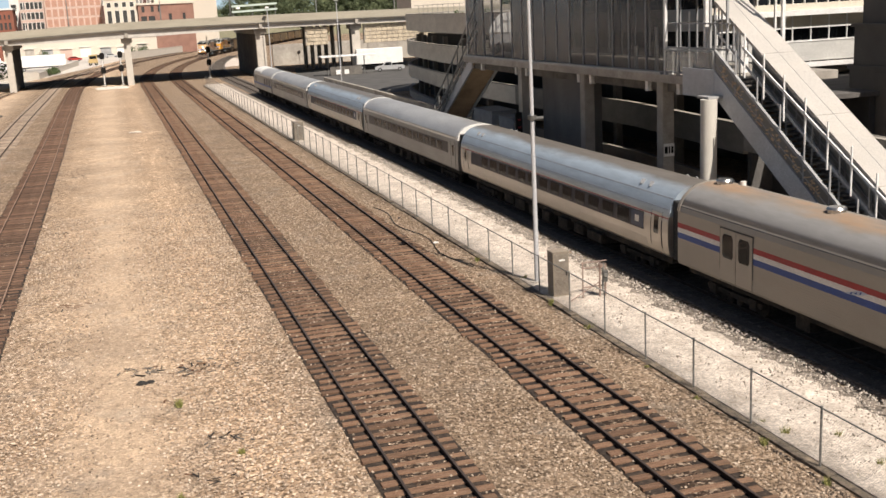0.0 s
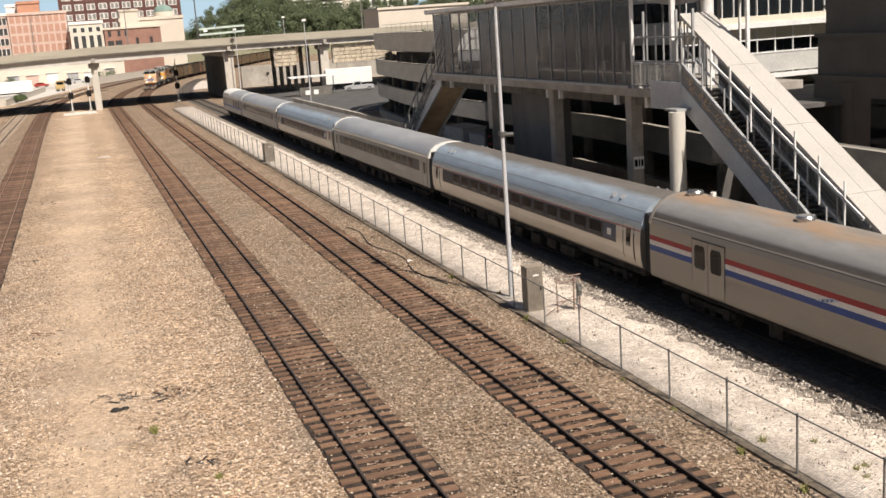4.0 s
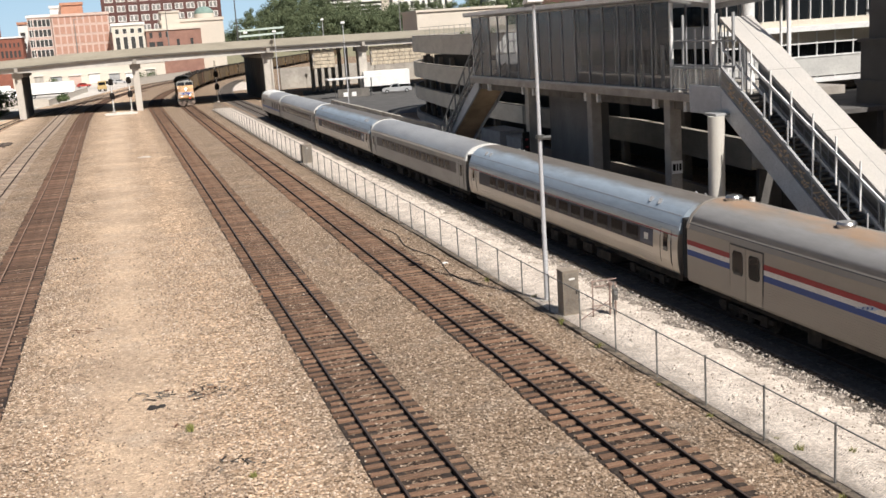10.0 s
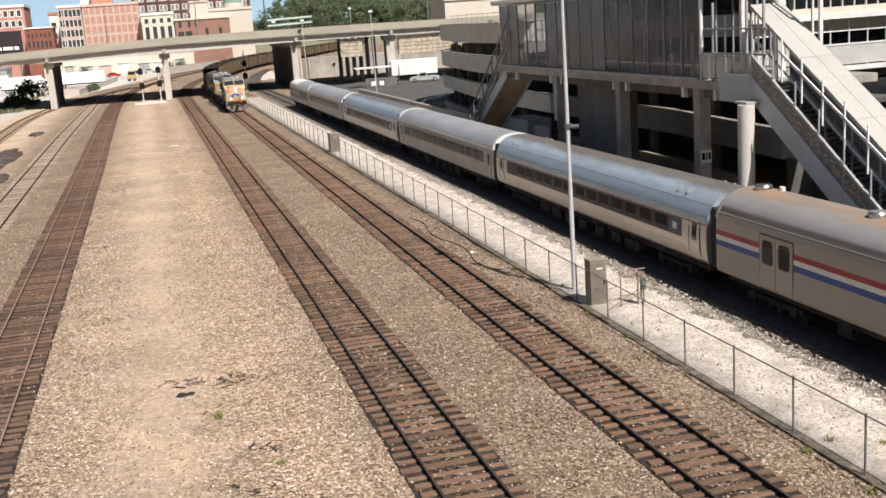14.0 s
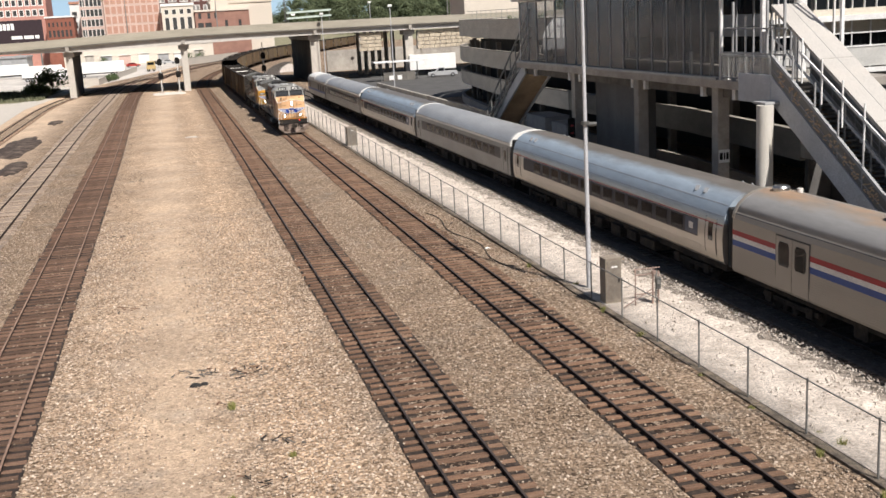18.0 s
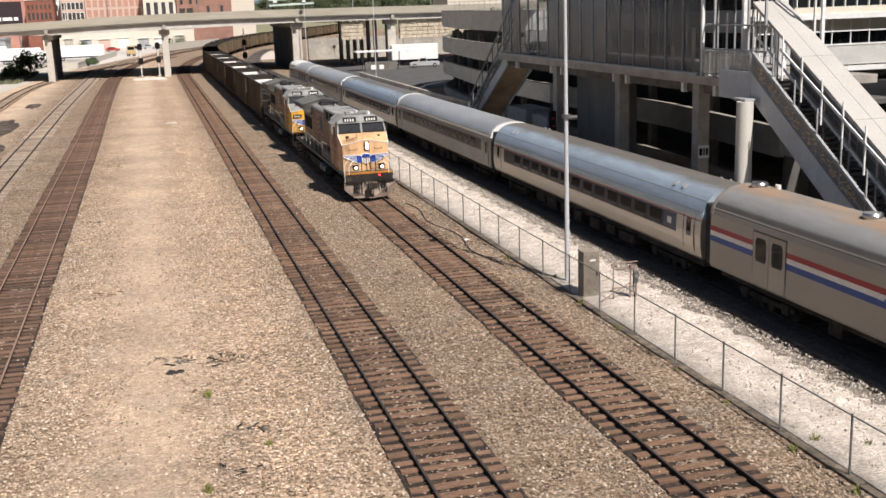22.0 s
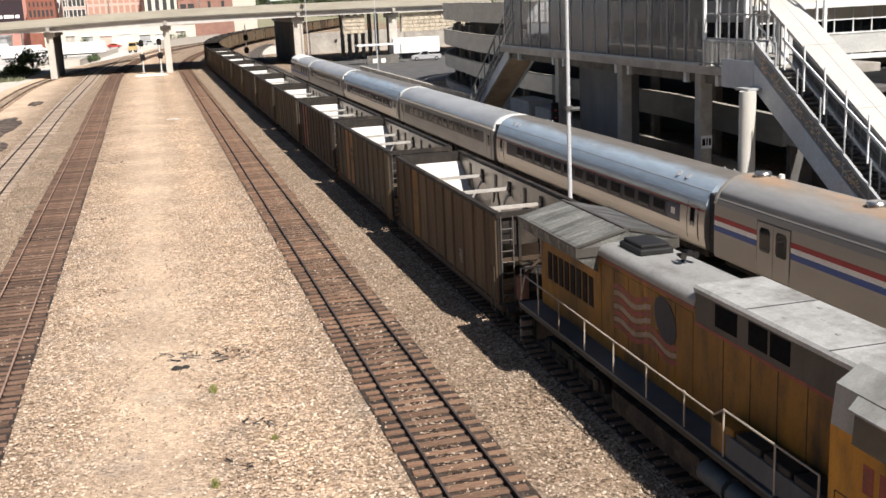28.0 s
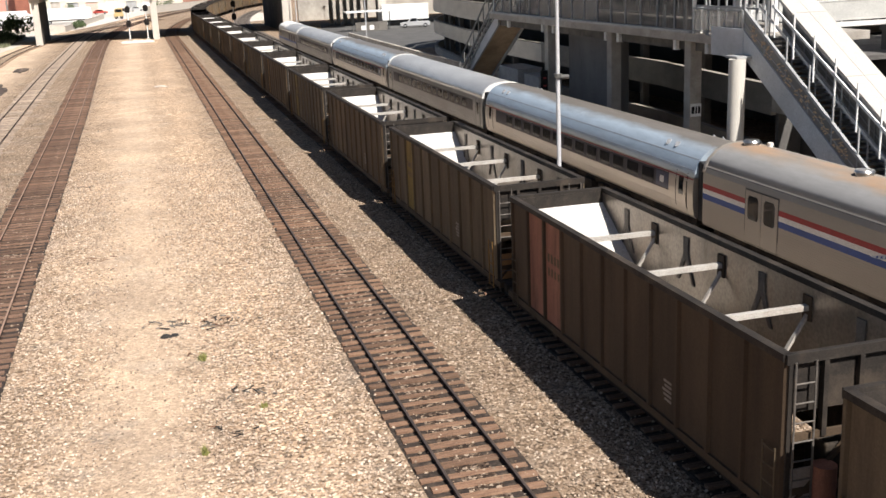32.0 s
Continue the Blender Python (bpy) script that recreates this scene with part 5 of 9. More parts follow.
def coach(kind, ya, yb, label):
    prof = {"round": ROUND, "flat": FLAT, "baggage": BAGGAGE, "engine": FLAT}[kind]
    L = yb - ya
    c = thing("diesel_engine" if kind == "engine" else "baggage_car" if kind == "baggage" else "passenger_coach", (21.55, (ya + yb) / 2, RAIL_TOP), label, "railway coach" if kind != "engine" else "locomotive", "standing passenger train")
    h = L / 2 - 0.35
    zr = {"round": 2.72, "baggage": 3.32}.get(kind, 2.98)
    sides = [p for p in prof if p[1] <= zr]
    xs = at_height(prof, zr)
    bm = B()
    prism(bm, [(-x, z) for x, z in sides] + [(-xs, zr), (xs, zr)] + [(x, z) for x, z in reversed(sides)], "y", -h, h)
    side_mat = {"baggage": M_BAGSIDE, "round": M_SILVER}.get(kind, M_SILVERDULL)
    part("body", bm, side_mat, c)
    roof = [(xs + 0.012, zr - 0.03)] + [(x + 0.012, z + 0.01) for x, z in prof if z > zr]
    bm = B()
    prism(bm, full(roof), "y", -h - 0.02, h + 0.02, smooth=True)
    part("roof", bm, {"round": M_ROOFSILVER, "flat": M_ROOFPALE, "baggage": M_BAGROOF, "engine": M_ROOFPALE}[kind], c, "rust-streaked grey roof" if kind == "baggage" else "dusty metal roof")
    bm = B()
    box(bm, -1.2, -h + 0.3, 0.72, 1.2, h - 0.3, 1.12)
    part("underframe", bm, M_UNDERFRAME, c)
    rnd = random.Random(int(ya))
    for k in range(7):
        y = -L * 0.22 + k * L * 0.072
        for s in (-1, 1):
            if rnd.random() < 0.75:
                bm = B()
                x = s * rnd.uniform(0.75, 1.05)
                box(bm, x - 0.4, y - rnd.uniform(0.4, 0.8), rnd.uniform(0.22, 0.38), x + 0.4, y + rnd.uniform(0.3, 0.8), 0.8, bev=0.03)
                part("equipment_box", bm, M_UNDERFRAME, c)
    for e in (-1, 1):
        bogie_p(c, e * (h - 3.3))
        bm = B()
        yy = sorted((e * h, e * (h + 0.33)))
        box(bm, -1.36, yy[0], 1.0, 1.36, yy[1], 3.35, bev=0.06)
        part("gangway", bm, M_DIAPHRAGM, c, "black folded gangway bellows")
    if kind in ("round", "flat"):
        zb0, zb1 = (1.86, 2.58) if kind == "round" else (1.98, 2.68)
        for s in (-1, 1):
            bm = B()
            skin(bm, prof, s, zb0, zb1, -h + 2.0, h - 2.0, 0.006)
            band = part("window_band", bm, M_BANDGREY if kind == "flat" else M_BAND, c, "dark band along the windows")
            n = 13
            for k in range(n):
                w = (L - 7.5) / n
                y = -h + 3.1 + k * w
                bm = B()
                skin(bm, prof, s, zb0 + 0.09, zb1 - 0.09, y + 0.2, y + w - 0.2, 0.012)
                part("window", bm, M_COACHGLASS, band)
            # bright line over the band and fluted belt below it
            bm = B()
            skin(bm, prof, s, zb1 + 0.02, zb1 + 0.06, -h + 0.05, h - 0.05, 0.012, steps=1)
            part("trim_line", bm, M_STRIPE_RED if kind == "round" else M_SILVERDULL, c)
            bm = B()
            for k in range(5):
                z = 1.2 + k * 0.085
                skin(bm, prof, s, z, z + 0.035, -h + 1.8, h - 1.8, 0.014, steps=1)
            part("fluted_belt", bm, side_mat, c)
            for e in (-1, 1):
                y0, y1 = sorted((e * (h - 0.55), e * (h - 1.35)))
                bm = B()
                skin(bm, prof, s, 1.16, 2.75, y0, y1, 0.014)
                d = part("vestibule_door", bm, side_mat, c, "silver vestibule door")
                bm = B()
                skin(bm, prof, s, 1.9, 2.6, y0 + 0.22, y1 - 0.22, 0.02)
                part("door_window", bm, M_DARKGLASS, d)
                bm = B()
                skin(bm, prof, s, 1.12, 2.8, y0 - 0.07, y0 - 0.01, 0.01)
                skin(bm, prof, s, 1.12, 2.8, y1 + 0.01, y1 + 0.07, 0.01)
                part("door_jamb", bm, M_DIAPHRAGM, c)
            if kind == "round":
                bm = B()
                skin(bm, prof, s, zb0 + 0.05, zb1 - 0.05, -h + 2.0, -h + 3.1, 0.009)
                nb = part("navy_end_band", bm, M_BLUEBAND, c)
                bm = B()
                skin(bm, prof, s, zb0 + 0.24, zb0 + 0.5, -h + 2.4, -h + 2.75, 0.014)
                part("pale_emblem", bm, M_STRIPE_WHITE, nb)
        for s in (-1, 1):
            for z in ((2.95, 3.36) if kind == "round" else (3.1,)):
                bm = B()
                skin(bm, prof, s, z, z + 0.022, -h + 0.1, h - 0.1, 0.03, steps=1)
                part("roof_seam", bm, M_ROOFCAP, c)
        if kind == "round":
            for e in (-1, 1):
                for s in (-1, 1):
                    for k in range(2):
                        bm = B()
                        y = e * (h - 2.2 - k * 0.75)
                        beam(bm, (s * 1.12, y, 3.54), (s * 0.98, y + 0.1, 3.72), 0.16, 0.10)
                        part("roof_vent", bm, M_MULLION, c)
        if kind == "flat":
            for e in (-1, 1):
                bm = B()
                y0, y1 = sorted((e * (h - 0.25), e * (h + 0.05)))
                prism(bm, full([(x + 0.03, z + 0.03) for x, z in prof if z > 2.6]), "y", y0, y1, smooth=True)
                part("white_end_cap", bm, M_WHITEEND, c, "white car end over the gangway")
    elif kind == "baggage":
        for s in (-1, 1):
            for z0, z1, m, nm in ((2.44, 2.63, M_STRIPE_RED, "red_stripe"), (2.26, 2.44, M_STRIPE_WHITE, "white_stripe"), (2.04, 2.26, M_STRIPE_BLUE, "blue_stripe")):
                bm = B()
                skin(bm, prof, s, z0, z1, -h + 0.1, h - 0.02, 0.006, steps=1)
                part(nm, bm, m, c)
            for k in range(10):
                z = 1.1 + k * 0.088
                bm = B()
                skin(bm, prof, s, z, z + 0.055, -h + 0.1, h - 0.05, 0.009, steps=1)
                part("flute", bm, M_BAGSIDE, c)
            for yd in (8.87, -6.5):
                # paired doors with rounded windows
                bm = B()
                skin(bm, prof, s, 1.06, 3.02, yd - 1.04, yd + 1.06, 0.012)
                fr = part("door_frame", bm, M_BAGDARK, c)
                for q, (a, b) in enumerate(((-1.0, -0.02), (0.02, 1.0))):
                    bm = B()
                    skin(bm, prof, s, 1.1, 2.96, yd + a, yd + b, 0.03)
                    d = part("baggage_door", bm, M_BAGSIDE, c, "dull steel baggage door")
                    bm = B()
                    prism(bm, [(yd + (a + b) / 2 + px, pz) for px, pz in ((-0.26, 1.95), (0.26, 1.95), (0.33, 2.05), (0.33, 2.66), (0.24, 2.80), (-0.24, 2.80), (-0.33, 2.66), (-0.33, 2.05))], "x", s * 1.555, s * 1.572)
                    part("door_window", bm, M_DARKGLASS, d)
            bm = B()
            prism(bm, [(2.6 + px, pz) for px, pz in ((0.5, 2.24), (0.1, 2.36), (-0.25, 2.46), (-0.6, 2.44), (-0.4, 2.36), (0.0, 2.26))], "x", s * 1.537, s * 1.545)
            pe = part("pale_emblem", bm, M_EMBLEMPALE, c, "pale blue wavy emblem shape over the stripes")
            for q in range(3):
                bm = B()
                prism(bm, [(2.80 - 0.2 * q, 2.27 + 0.04 * q), (2.74 - 0.2 * q, 2.34 + 0.04 * q), (2.68 - 0.2 * q, 2.34 + 0.04 * q), (2.72 - 0.2 * q, 2.27 + 0.04 * q)], "x", min(s * 1.544, s * 1.55), max(s * 1.544, s * 1.55))
                part("blue_wave", bm, M_STRIPE_BLUE, pe)
            bm = B()
            skin(bm, prof, s, 3.24, 3.27, -h + 0.1, h - 0.05, 0.012, steps=1)
            part("seam_line", bm, M_BAGDARK, c)
        for y in (12.1, 5.55, -1.0, -7.5):
            bm = B()
            rod(bm, (0.0, y, 4.03), (0.0, y, 4.20), 0.29, 20)
            rod(bm, (0.0, y, 4.20), (0.0, y, 4.27), 0.33, 20, r2=0.28)
            part("roof_ventilator", bm, M_CHROME, c, "shiny round roof ventilator")
        bm = B()
        rod(bm, (0.4, 11.5, 3.98), (0.4, 11.5, 4.22), 0.11, 12)
        part("vent_pipe", bm, M_STRIPE_WHITE, c)
        bm = B()
        prism(bm, full([(x + 0.02, z + 0.02) for x, z in prof if z > 2.9]), "y", h - 0.12, h + 0.05, smooth=True)
        part("end_band", bm, M_BAGSIDE, c)
    else:
        # engine: flat cab front at the far end, windows and grilles on its side
        for s in (-1, 1):
            for k in range(3):
                bm = B()
                skin(bm, prof, s, 1.9, 2.7, -h + 1.2 + k * 2.2, -h + 2.4 + k * 2.2, 0.01)
                part("side_grille", bm, M_BAND, c)
            bm = B()
            skin(bm, prof, s, 1.7, 1.95, -h + 0.1, h - 0.1, 0.008, steps=1)
            part("blue_stripe", bm, M_STRIPE_BLUE, c)
            bm = B()
            skin(bm, prof, s, 2.0, 2.7, h - 2.6, h - 1.9, 0.012)
            part("cab_window", bm, M_DARKGLASS, c)
        bm = B()
        hexa(bm, [(-1.45, h, 1.0), (1.45, h, 1.0), (1.3, h + 0.7, 1.0), (-1.3, h + 0.7, 1.0), (-1.45, h, 3.2), (1.45, h, 3.2), (1.25, h + 0.3, 3.0), (-1.25, h + 0.3, 3.0)])
        bmesh.ops.recalc_face_normals(bm, faces=bm.faces[:])
        part("cab_front", bm, M_SILVER, c)
        bm = B()
        prism(bm, full([(x + 0.04, z + 0.05) for x, z in prof if z > 3.0]), "y", h - 6.5, h, smooth=True)
        part("white_cab_roof", bm, M_WHITEEND, c, "bright white cab roof")
    return c


M_UNDERFRAME = surf("grimy_underframe", (0.035, 0.03, 0.027), (0.02, 0.018, 0.016), 2, 0.9, spec=0.1, dirt=(0.13, 0.10, 0.075), dirt_amt=0.4, dirt_scale=1.5)
M_BAGDARK = surf("dark_door_frame", (0.075, 0.068, 0.062), (0.05, 0.045, 0.042), 2, 0.6)


def bogie_p(parent, y):
    bm = B()
    for s in (-1, 1):
        box(bm, s * 1.05 - 0.09, y - 1.75, 0.38, s * 1.05 + 0.09, y + 1.75, 0.58, bev=0.03)
        for a in (-1.3, 1.3):
            box(bm, s * 1.08 - 0.13, y + a - 0.2, 0.28, s * 1.08 + 0.13, y + a + 0.2, 0.66)
        rod(bm, (s * 1.05, y - 0.3, 0.2), (s * 1.05, y - 0.3, 0.5), 0.13, 8)
        rod(bm, (s * 1.05, y + 0.3, 0.2), (s * 1.05, y + 0.3, 0.5), 0.13, 8)
    box(bm, -1.0, y - 0.3, 0.35, 1.0, y + 0.3, 0.66)
    t = part("truck", bm, M_UNDERFRAME, parent)
    for a in (-1.3, 1.3):
        for s in (-1, 1):
            w = B()
            rod(w, (s * 0.68, y + a, 0.46), (s * 0.82, y + a, 0.46), 0.46, 18)
            part("wheel", w, M_UNDERFRAME, t)


coach("baggage", 9.5, 36.05, "dull stainless baggage car with red, white and blue stripes")
coach("round", 36.05, 62.6, "silver round-sided passenger coach with dark window band")
coach("flat", 62.6, 89.1, "flat-sided silver coach with white end caps")
coach("round", 89.1, 115.7, "silver round-sided passenger coach with bluish roof")
coach("flat", 115.7, 142.0, "grey flat-sided passenger coach behind the engine")
coach("engine", 142.0, 160.0, "silver passenger diesel engine with white cab roof")


# ---- freight train: two yellow locomotives and a string of open coal hoppers ----
def painted(name, col, col2, rough=0.5, dirt=(0.12, 0.085, 0.055), amt=0.55, scale=0.9, vary=0.0, stretch=(1.0, 1.0, 0.35)):
    return surf(name, col, col2, 0.7, rough, 0.0, grain=18, grain_amt=0.10, bump=0.04, stretch=stretch, vary=vary, spec=0.15, dirt=dirt, dirt_amt=amt, dirt_scale=scale)


M_FADED = painted("faded_yellow_paint", (0.64, 0.39, 0.205), (0.50, 0.295, 0.15), dirt=(0.17, 0.10, 0.06), amt=0.8, scale=1.3)
M_YELLOW = painted("yellow_paint", (0.74, 0.37, 0.035), (0.58, 0.28, 0.03), dirt=(0.16, 0.09, 0.04), amt=0.6)
# side paints mix grime with the shade of the side away from the sun
M_GRIMYSHADE = {True: painted("grimy_shaded_yellow", (0.25, 0.118, 0.017), (0.12, 0.06, 0.013), dirt=(0.035, 0.026, 0.018), amt=0.9, scale=0.9), False: painted("grimy_shaded_faded", (0.29, 0.18, 0.098), (0.14, 0.09, 0.053), dirt=(0.04, 0.031, 0.024), amt=0.92, scale=0.9)}
M_CABSHADE = {True: painted("dusty_shaded_yellow", (0.46, 0.215, 0.024), (0.33, 0.15, 0.02), dirt=(0.09, 0.055, 0.03), amt=0.7, scale=1.1), False: painted("dusty_shaded_faded", (0.46, 0.27, 0.145), (0.33, 0.19, 0.10), dirt=(0.11, 0.07, 0.045), amt=0.75, scale=1.1)}
M_INTAKE = surf("black_intake_screen", (0.008, 0.008, 0.008), (0.005, 0.005, 0.005), 6, 0.9, spec=0.05)
M_CABROOF = surf("flaking_pale_roof_paint", (0.35, 0.342, 0.325), (0.27, 0.262, 0.245), 1.3, 0.75, grain=24, grain_amt=0.15, bump=0.05, dirt=(0.09, 0.08, 0.068), dirt_amt=0.8, dirt_scale=0.7)
M_RADGREY = painted("grimy_grey_paint", (0.085, 0.076, 0.066), (0.05, 0.045, 0.039), dirt=(0.045, 0.04, 0.035), amt=0.6, scale=0.5)
M_STREAKROOF = surf("soot_streaked_roof_paint", (0.20, 0.195, 0.175), (0.07, 0.067, 0.058), 1.6, 0.75, grain=14, grain_amt=0.35, bump=0.05, stretch=(0.4, 2.2, 1), dirt=(0.03, 0.028, 0.024), dirt_amt=0.95, dirt_scale=0.9)
M_LOCOGREY = painted("grey_roof_paint", (0.30, 0.295, 0.275), (0.20, 0.195, 0.18), dirt=(0.10, 0.09, 0.08), amt=0.6, scale=0.6)
M_LOCODARK = painted("near_black_grey_paint", (0.026, 0.025, 0.024), (0.014, 0.013, 0.013), dirt=(0.03, 0.028, 0.025), scale=0.6)
M_HOODROOF = surf("worn_grey_hood_paint", (0.31, 0.30, 0.285), (0.19, 0.183, 0.17), 0.8, 0.7, grain=20, grain_amt=0.12, bump=0.04, stretch=(1.0, 0.6, 1), dirt=(0.09, 0.08, 0.07), dirt_amt=0.75, dirt_scale=0.8)
M_RADGRILLE = surf("dusty_radiator_mesh", (0.10, 0.097, 0.09), (0.035, 0.033, 0.03), 0.8, 0.7, grain=30, grain_amt=0.4, stretch=(1, 3, 1), bump=0.3, dirt=(0.18, 0.17, 0.155), dirt_amt=0.4, dirt_scale=0.7)
M_UNDER = surf("dusty_running_gear", (0.04, 0.033, 0.028), (0.022, 0.019, 0.016), 1.5, 0.9, spec=0.1, dirt=(0.14, 0.105, 0.075), dirt_amt=0.5, dirt_scale=1.2)
M_PLOW = surf("scuffed_plow_steel", (0.30, 0.225, 0.175), (0.19, 0.14, 0.108), 1.2, 0.7, dirt=(0.07, 0.055, 0.045), dirt_scale=1.5)
M_EMBLEM_BLUE = surf("emblem_blue", (0.02, 0.055, 0.30), (0.015, 0.04, 0.22), 3, 0.5)
M_EMBLEM_WHITE = surf("emblem_white", (0.72, 0.70, 0.66), (0.6, 0.58, 0.54), 3, 0.5)
M_EMBLEM_RED = surf("emblem_red", (0.24, 0.042, 0.03), (0.13, 0.03, 0.022), 2.5, 0.6)
M_LAMP = glow("lit_headlamp", (1.0, 0.96, 0.85), 40.0)
M_REDLAMP = glow("red_marker", (1.0, 0.05, 0.04), 1.5)
M_WINDSCREEN = glass("dusty_windscreen", (0.012, 0.014, 0.016), 0.08, 1.0, 0.6)
M_SLATEWALK = painted("worn_slate_walkway", (0.085, 0.095, 0.105), (0.05, 0.055, 0.06), dirt=(0.10, 0.08, 0.06), amt=0.5, scale=1.2)
M_ORANGE = painted("orange_sill_stripe", (0.48, 0.20, 0.03), (0.3, 0.125, 0.025))


def wheel_mesh(r):
    bm = B()
    rod(bm, (-0.065, 0, 0), (0.065, 0, 0), r, 20)
    rod(bm, (0.04, 0, 0), (0.075, 0, 0), r + 0.025, 20)
    rod(bm, (-0.11, 0, 0), (-0.05, 0, 0), 0.13, 10)
    return mesh_of(bm, "wheel", M_UNDER)


WHEEL_BIG, WHEEL_SMALL = wheel_mesh(0.53), wheel_mesh(0.46)


def bogie(parent, y, axles, wheel, r, name="truck"):
    """A truck: side frames with journal boxes and springs, a bolster and its wheels."""
    bm = B()
    half = max(abs(a) for a in axles) + 0.45
    for sx in (-1, 1):
        x = sx * 1.02
        prof = [(-half, r + 0.05), (-half + 0.2, r + 0.22), (half - 0.2, r + 0.22), (half, r + 0.05), (half, r - 0.12), (half - 0.45, r - 0.16), (half - 0.8, r - 0.02), (-half + 0.8, r - 0.02), (-half + 0.45, r - 0.16), (-half, r - 0.12)]
        prism(bm, [(y + a, z) for a, z in prof], "x", x - 0.09, x + 0.09)
        for a in axles:
            box(bm, x + sx * 0.05 - 0.12, y + a - 0.17, r - 0.17, x + sx * 0.05 + 0.12, y + a + 0.17, r + 0.17)
        for a, c in zip(axles, axles[1:]):
            for d in (-0.16, 0.16):
                rod(bm, (x, y + (a + c) / 2 + d, r - 0.25), (x, y + (a + c) / 2 + d, r + 0.05), 0.1, 8)
            box(bm, x - 0.13, y + (a + c) / 2 - 0.38, r - 0.33, x + 0.13, y + (a + c) / 2 + 0.38, r - 0.24)
    box(bm, -1.0, y - 0.25, r - 0.1, 1.0, y + 0.25, r + 0.3)
    t = part(name, bm, M_UNDER, parent)
    for a in axles:
        for sx in (-1, 1):
            w = piece("wheel", wheel, t, (sx * 0.76, y + a, r))
            if sx > 0:
                w.rotation_euler = (0, 0, math.pi)
    return t


def handrail(parent, pts, posts, r=0.02, mat=None, name="handrail"):
    bm = B()
    for a, b in zip(pts, pts[1:]):
        rod(bm, a, b, r, 6)
    for a, b in posts:
        rod(bm, a, b, r, 6)
    return part(name, bm, mat or M_GALV, parent)


def coupler(parent, y, s):
    bm = B()
    box(bm, -0.14, min(y, y - s * 0.7), 0.70, 0.14, max(y, y - s * 0.7), 1.0)
    box(bm, -0.24, min(y - s * 0.02, y - s * 0.28), 0.66, 0.10, max(y - s * 0.02, y - s * 0.28), 1.04)
    box(bm, 0.13, min(y + s * 0.02, y - s * 0.2), 0.70, 0.27, max(y + s * 0.02, y - s * 0.2), 1.0)
    part("coupler", bm, M_UNDER, parent)


def number_bars(bm, x, y, z, n, w, h, gap):
    """A plain row of bars in the size of a number, on a face that looks to the front."""
    for k in range(n):
        xa = x + k * (w + gap)
        box(bm, xa, y - 0.012, z, xa + w, y, z + h)


def side_emblem(loco, s):
    """A faded striped flag shape with a dark blue end on the hood side."""
    x = s * 0.874
    for k in range(7):
        bm = B()
        prev = None
        for j in range(9 if k > 2 else 14):
            yy = 4.45 - j * 0.27
            zz = 2.42 + k * 0.18 + 0.09 * math.sin(j * 0.9 + 0.6) - 0.035 * max(0, 8 - j) * 0.5
            cur = [bm.verts.new((x + s * d, yy, zz + e)) for d, e in ((0.0, 0.0), (0.006, 0.0), (0.006, 0.13), (0.0, 0.13))]
            if prev:
                for q in range(4):
                    bm.faces.new((prev[q], prev[(q + 1) % 4], cur[(q + 1) % 4], cur[q]))
            prev = cur
        bmesh.ops.recalc_face_normals(bm, faces=bm.faces[:])
        part("flag_stripe", bm, M_EMBLEM_RED if k % 2 == 0 else M_SOFTWHITE, loco)
    bm = B()
    prism(bm, [(1.50 + 0.56 * math.cos(q * math.tau / 14) + 0.16 * math.sin(q * math.tau / 14), 3.36 + 0.56 * math.sin(q * math.tau / 14)) for q in range(14)], "x", min(x, x + s * 0.007), max(x, x + s * 0.007))
    part("flag_field", bm, M_NAVY, loco, "dark faded blue field of the painted flag")


M_NAVY = painted("faded_navy_field", (0.028, 0.032, 0.048), (0.016, 0.019, 0.03), dirt=(0.04, 0.032, 0.026))
M_RAILPAINT = painted("worn_handrail_paint", (0.42, 0.36, 0.29), (0.28, 0.23, 0.18))
M_SLATE = painted("slate_blue_cover", (0.07, 0.08, 0.095), (0.045, 0.05, 0.06))
M_SOFTWHITE = painted("worn_white_stripe", (0.30, 0.225, 0.175), (0.19, 0.135, 0.10))


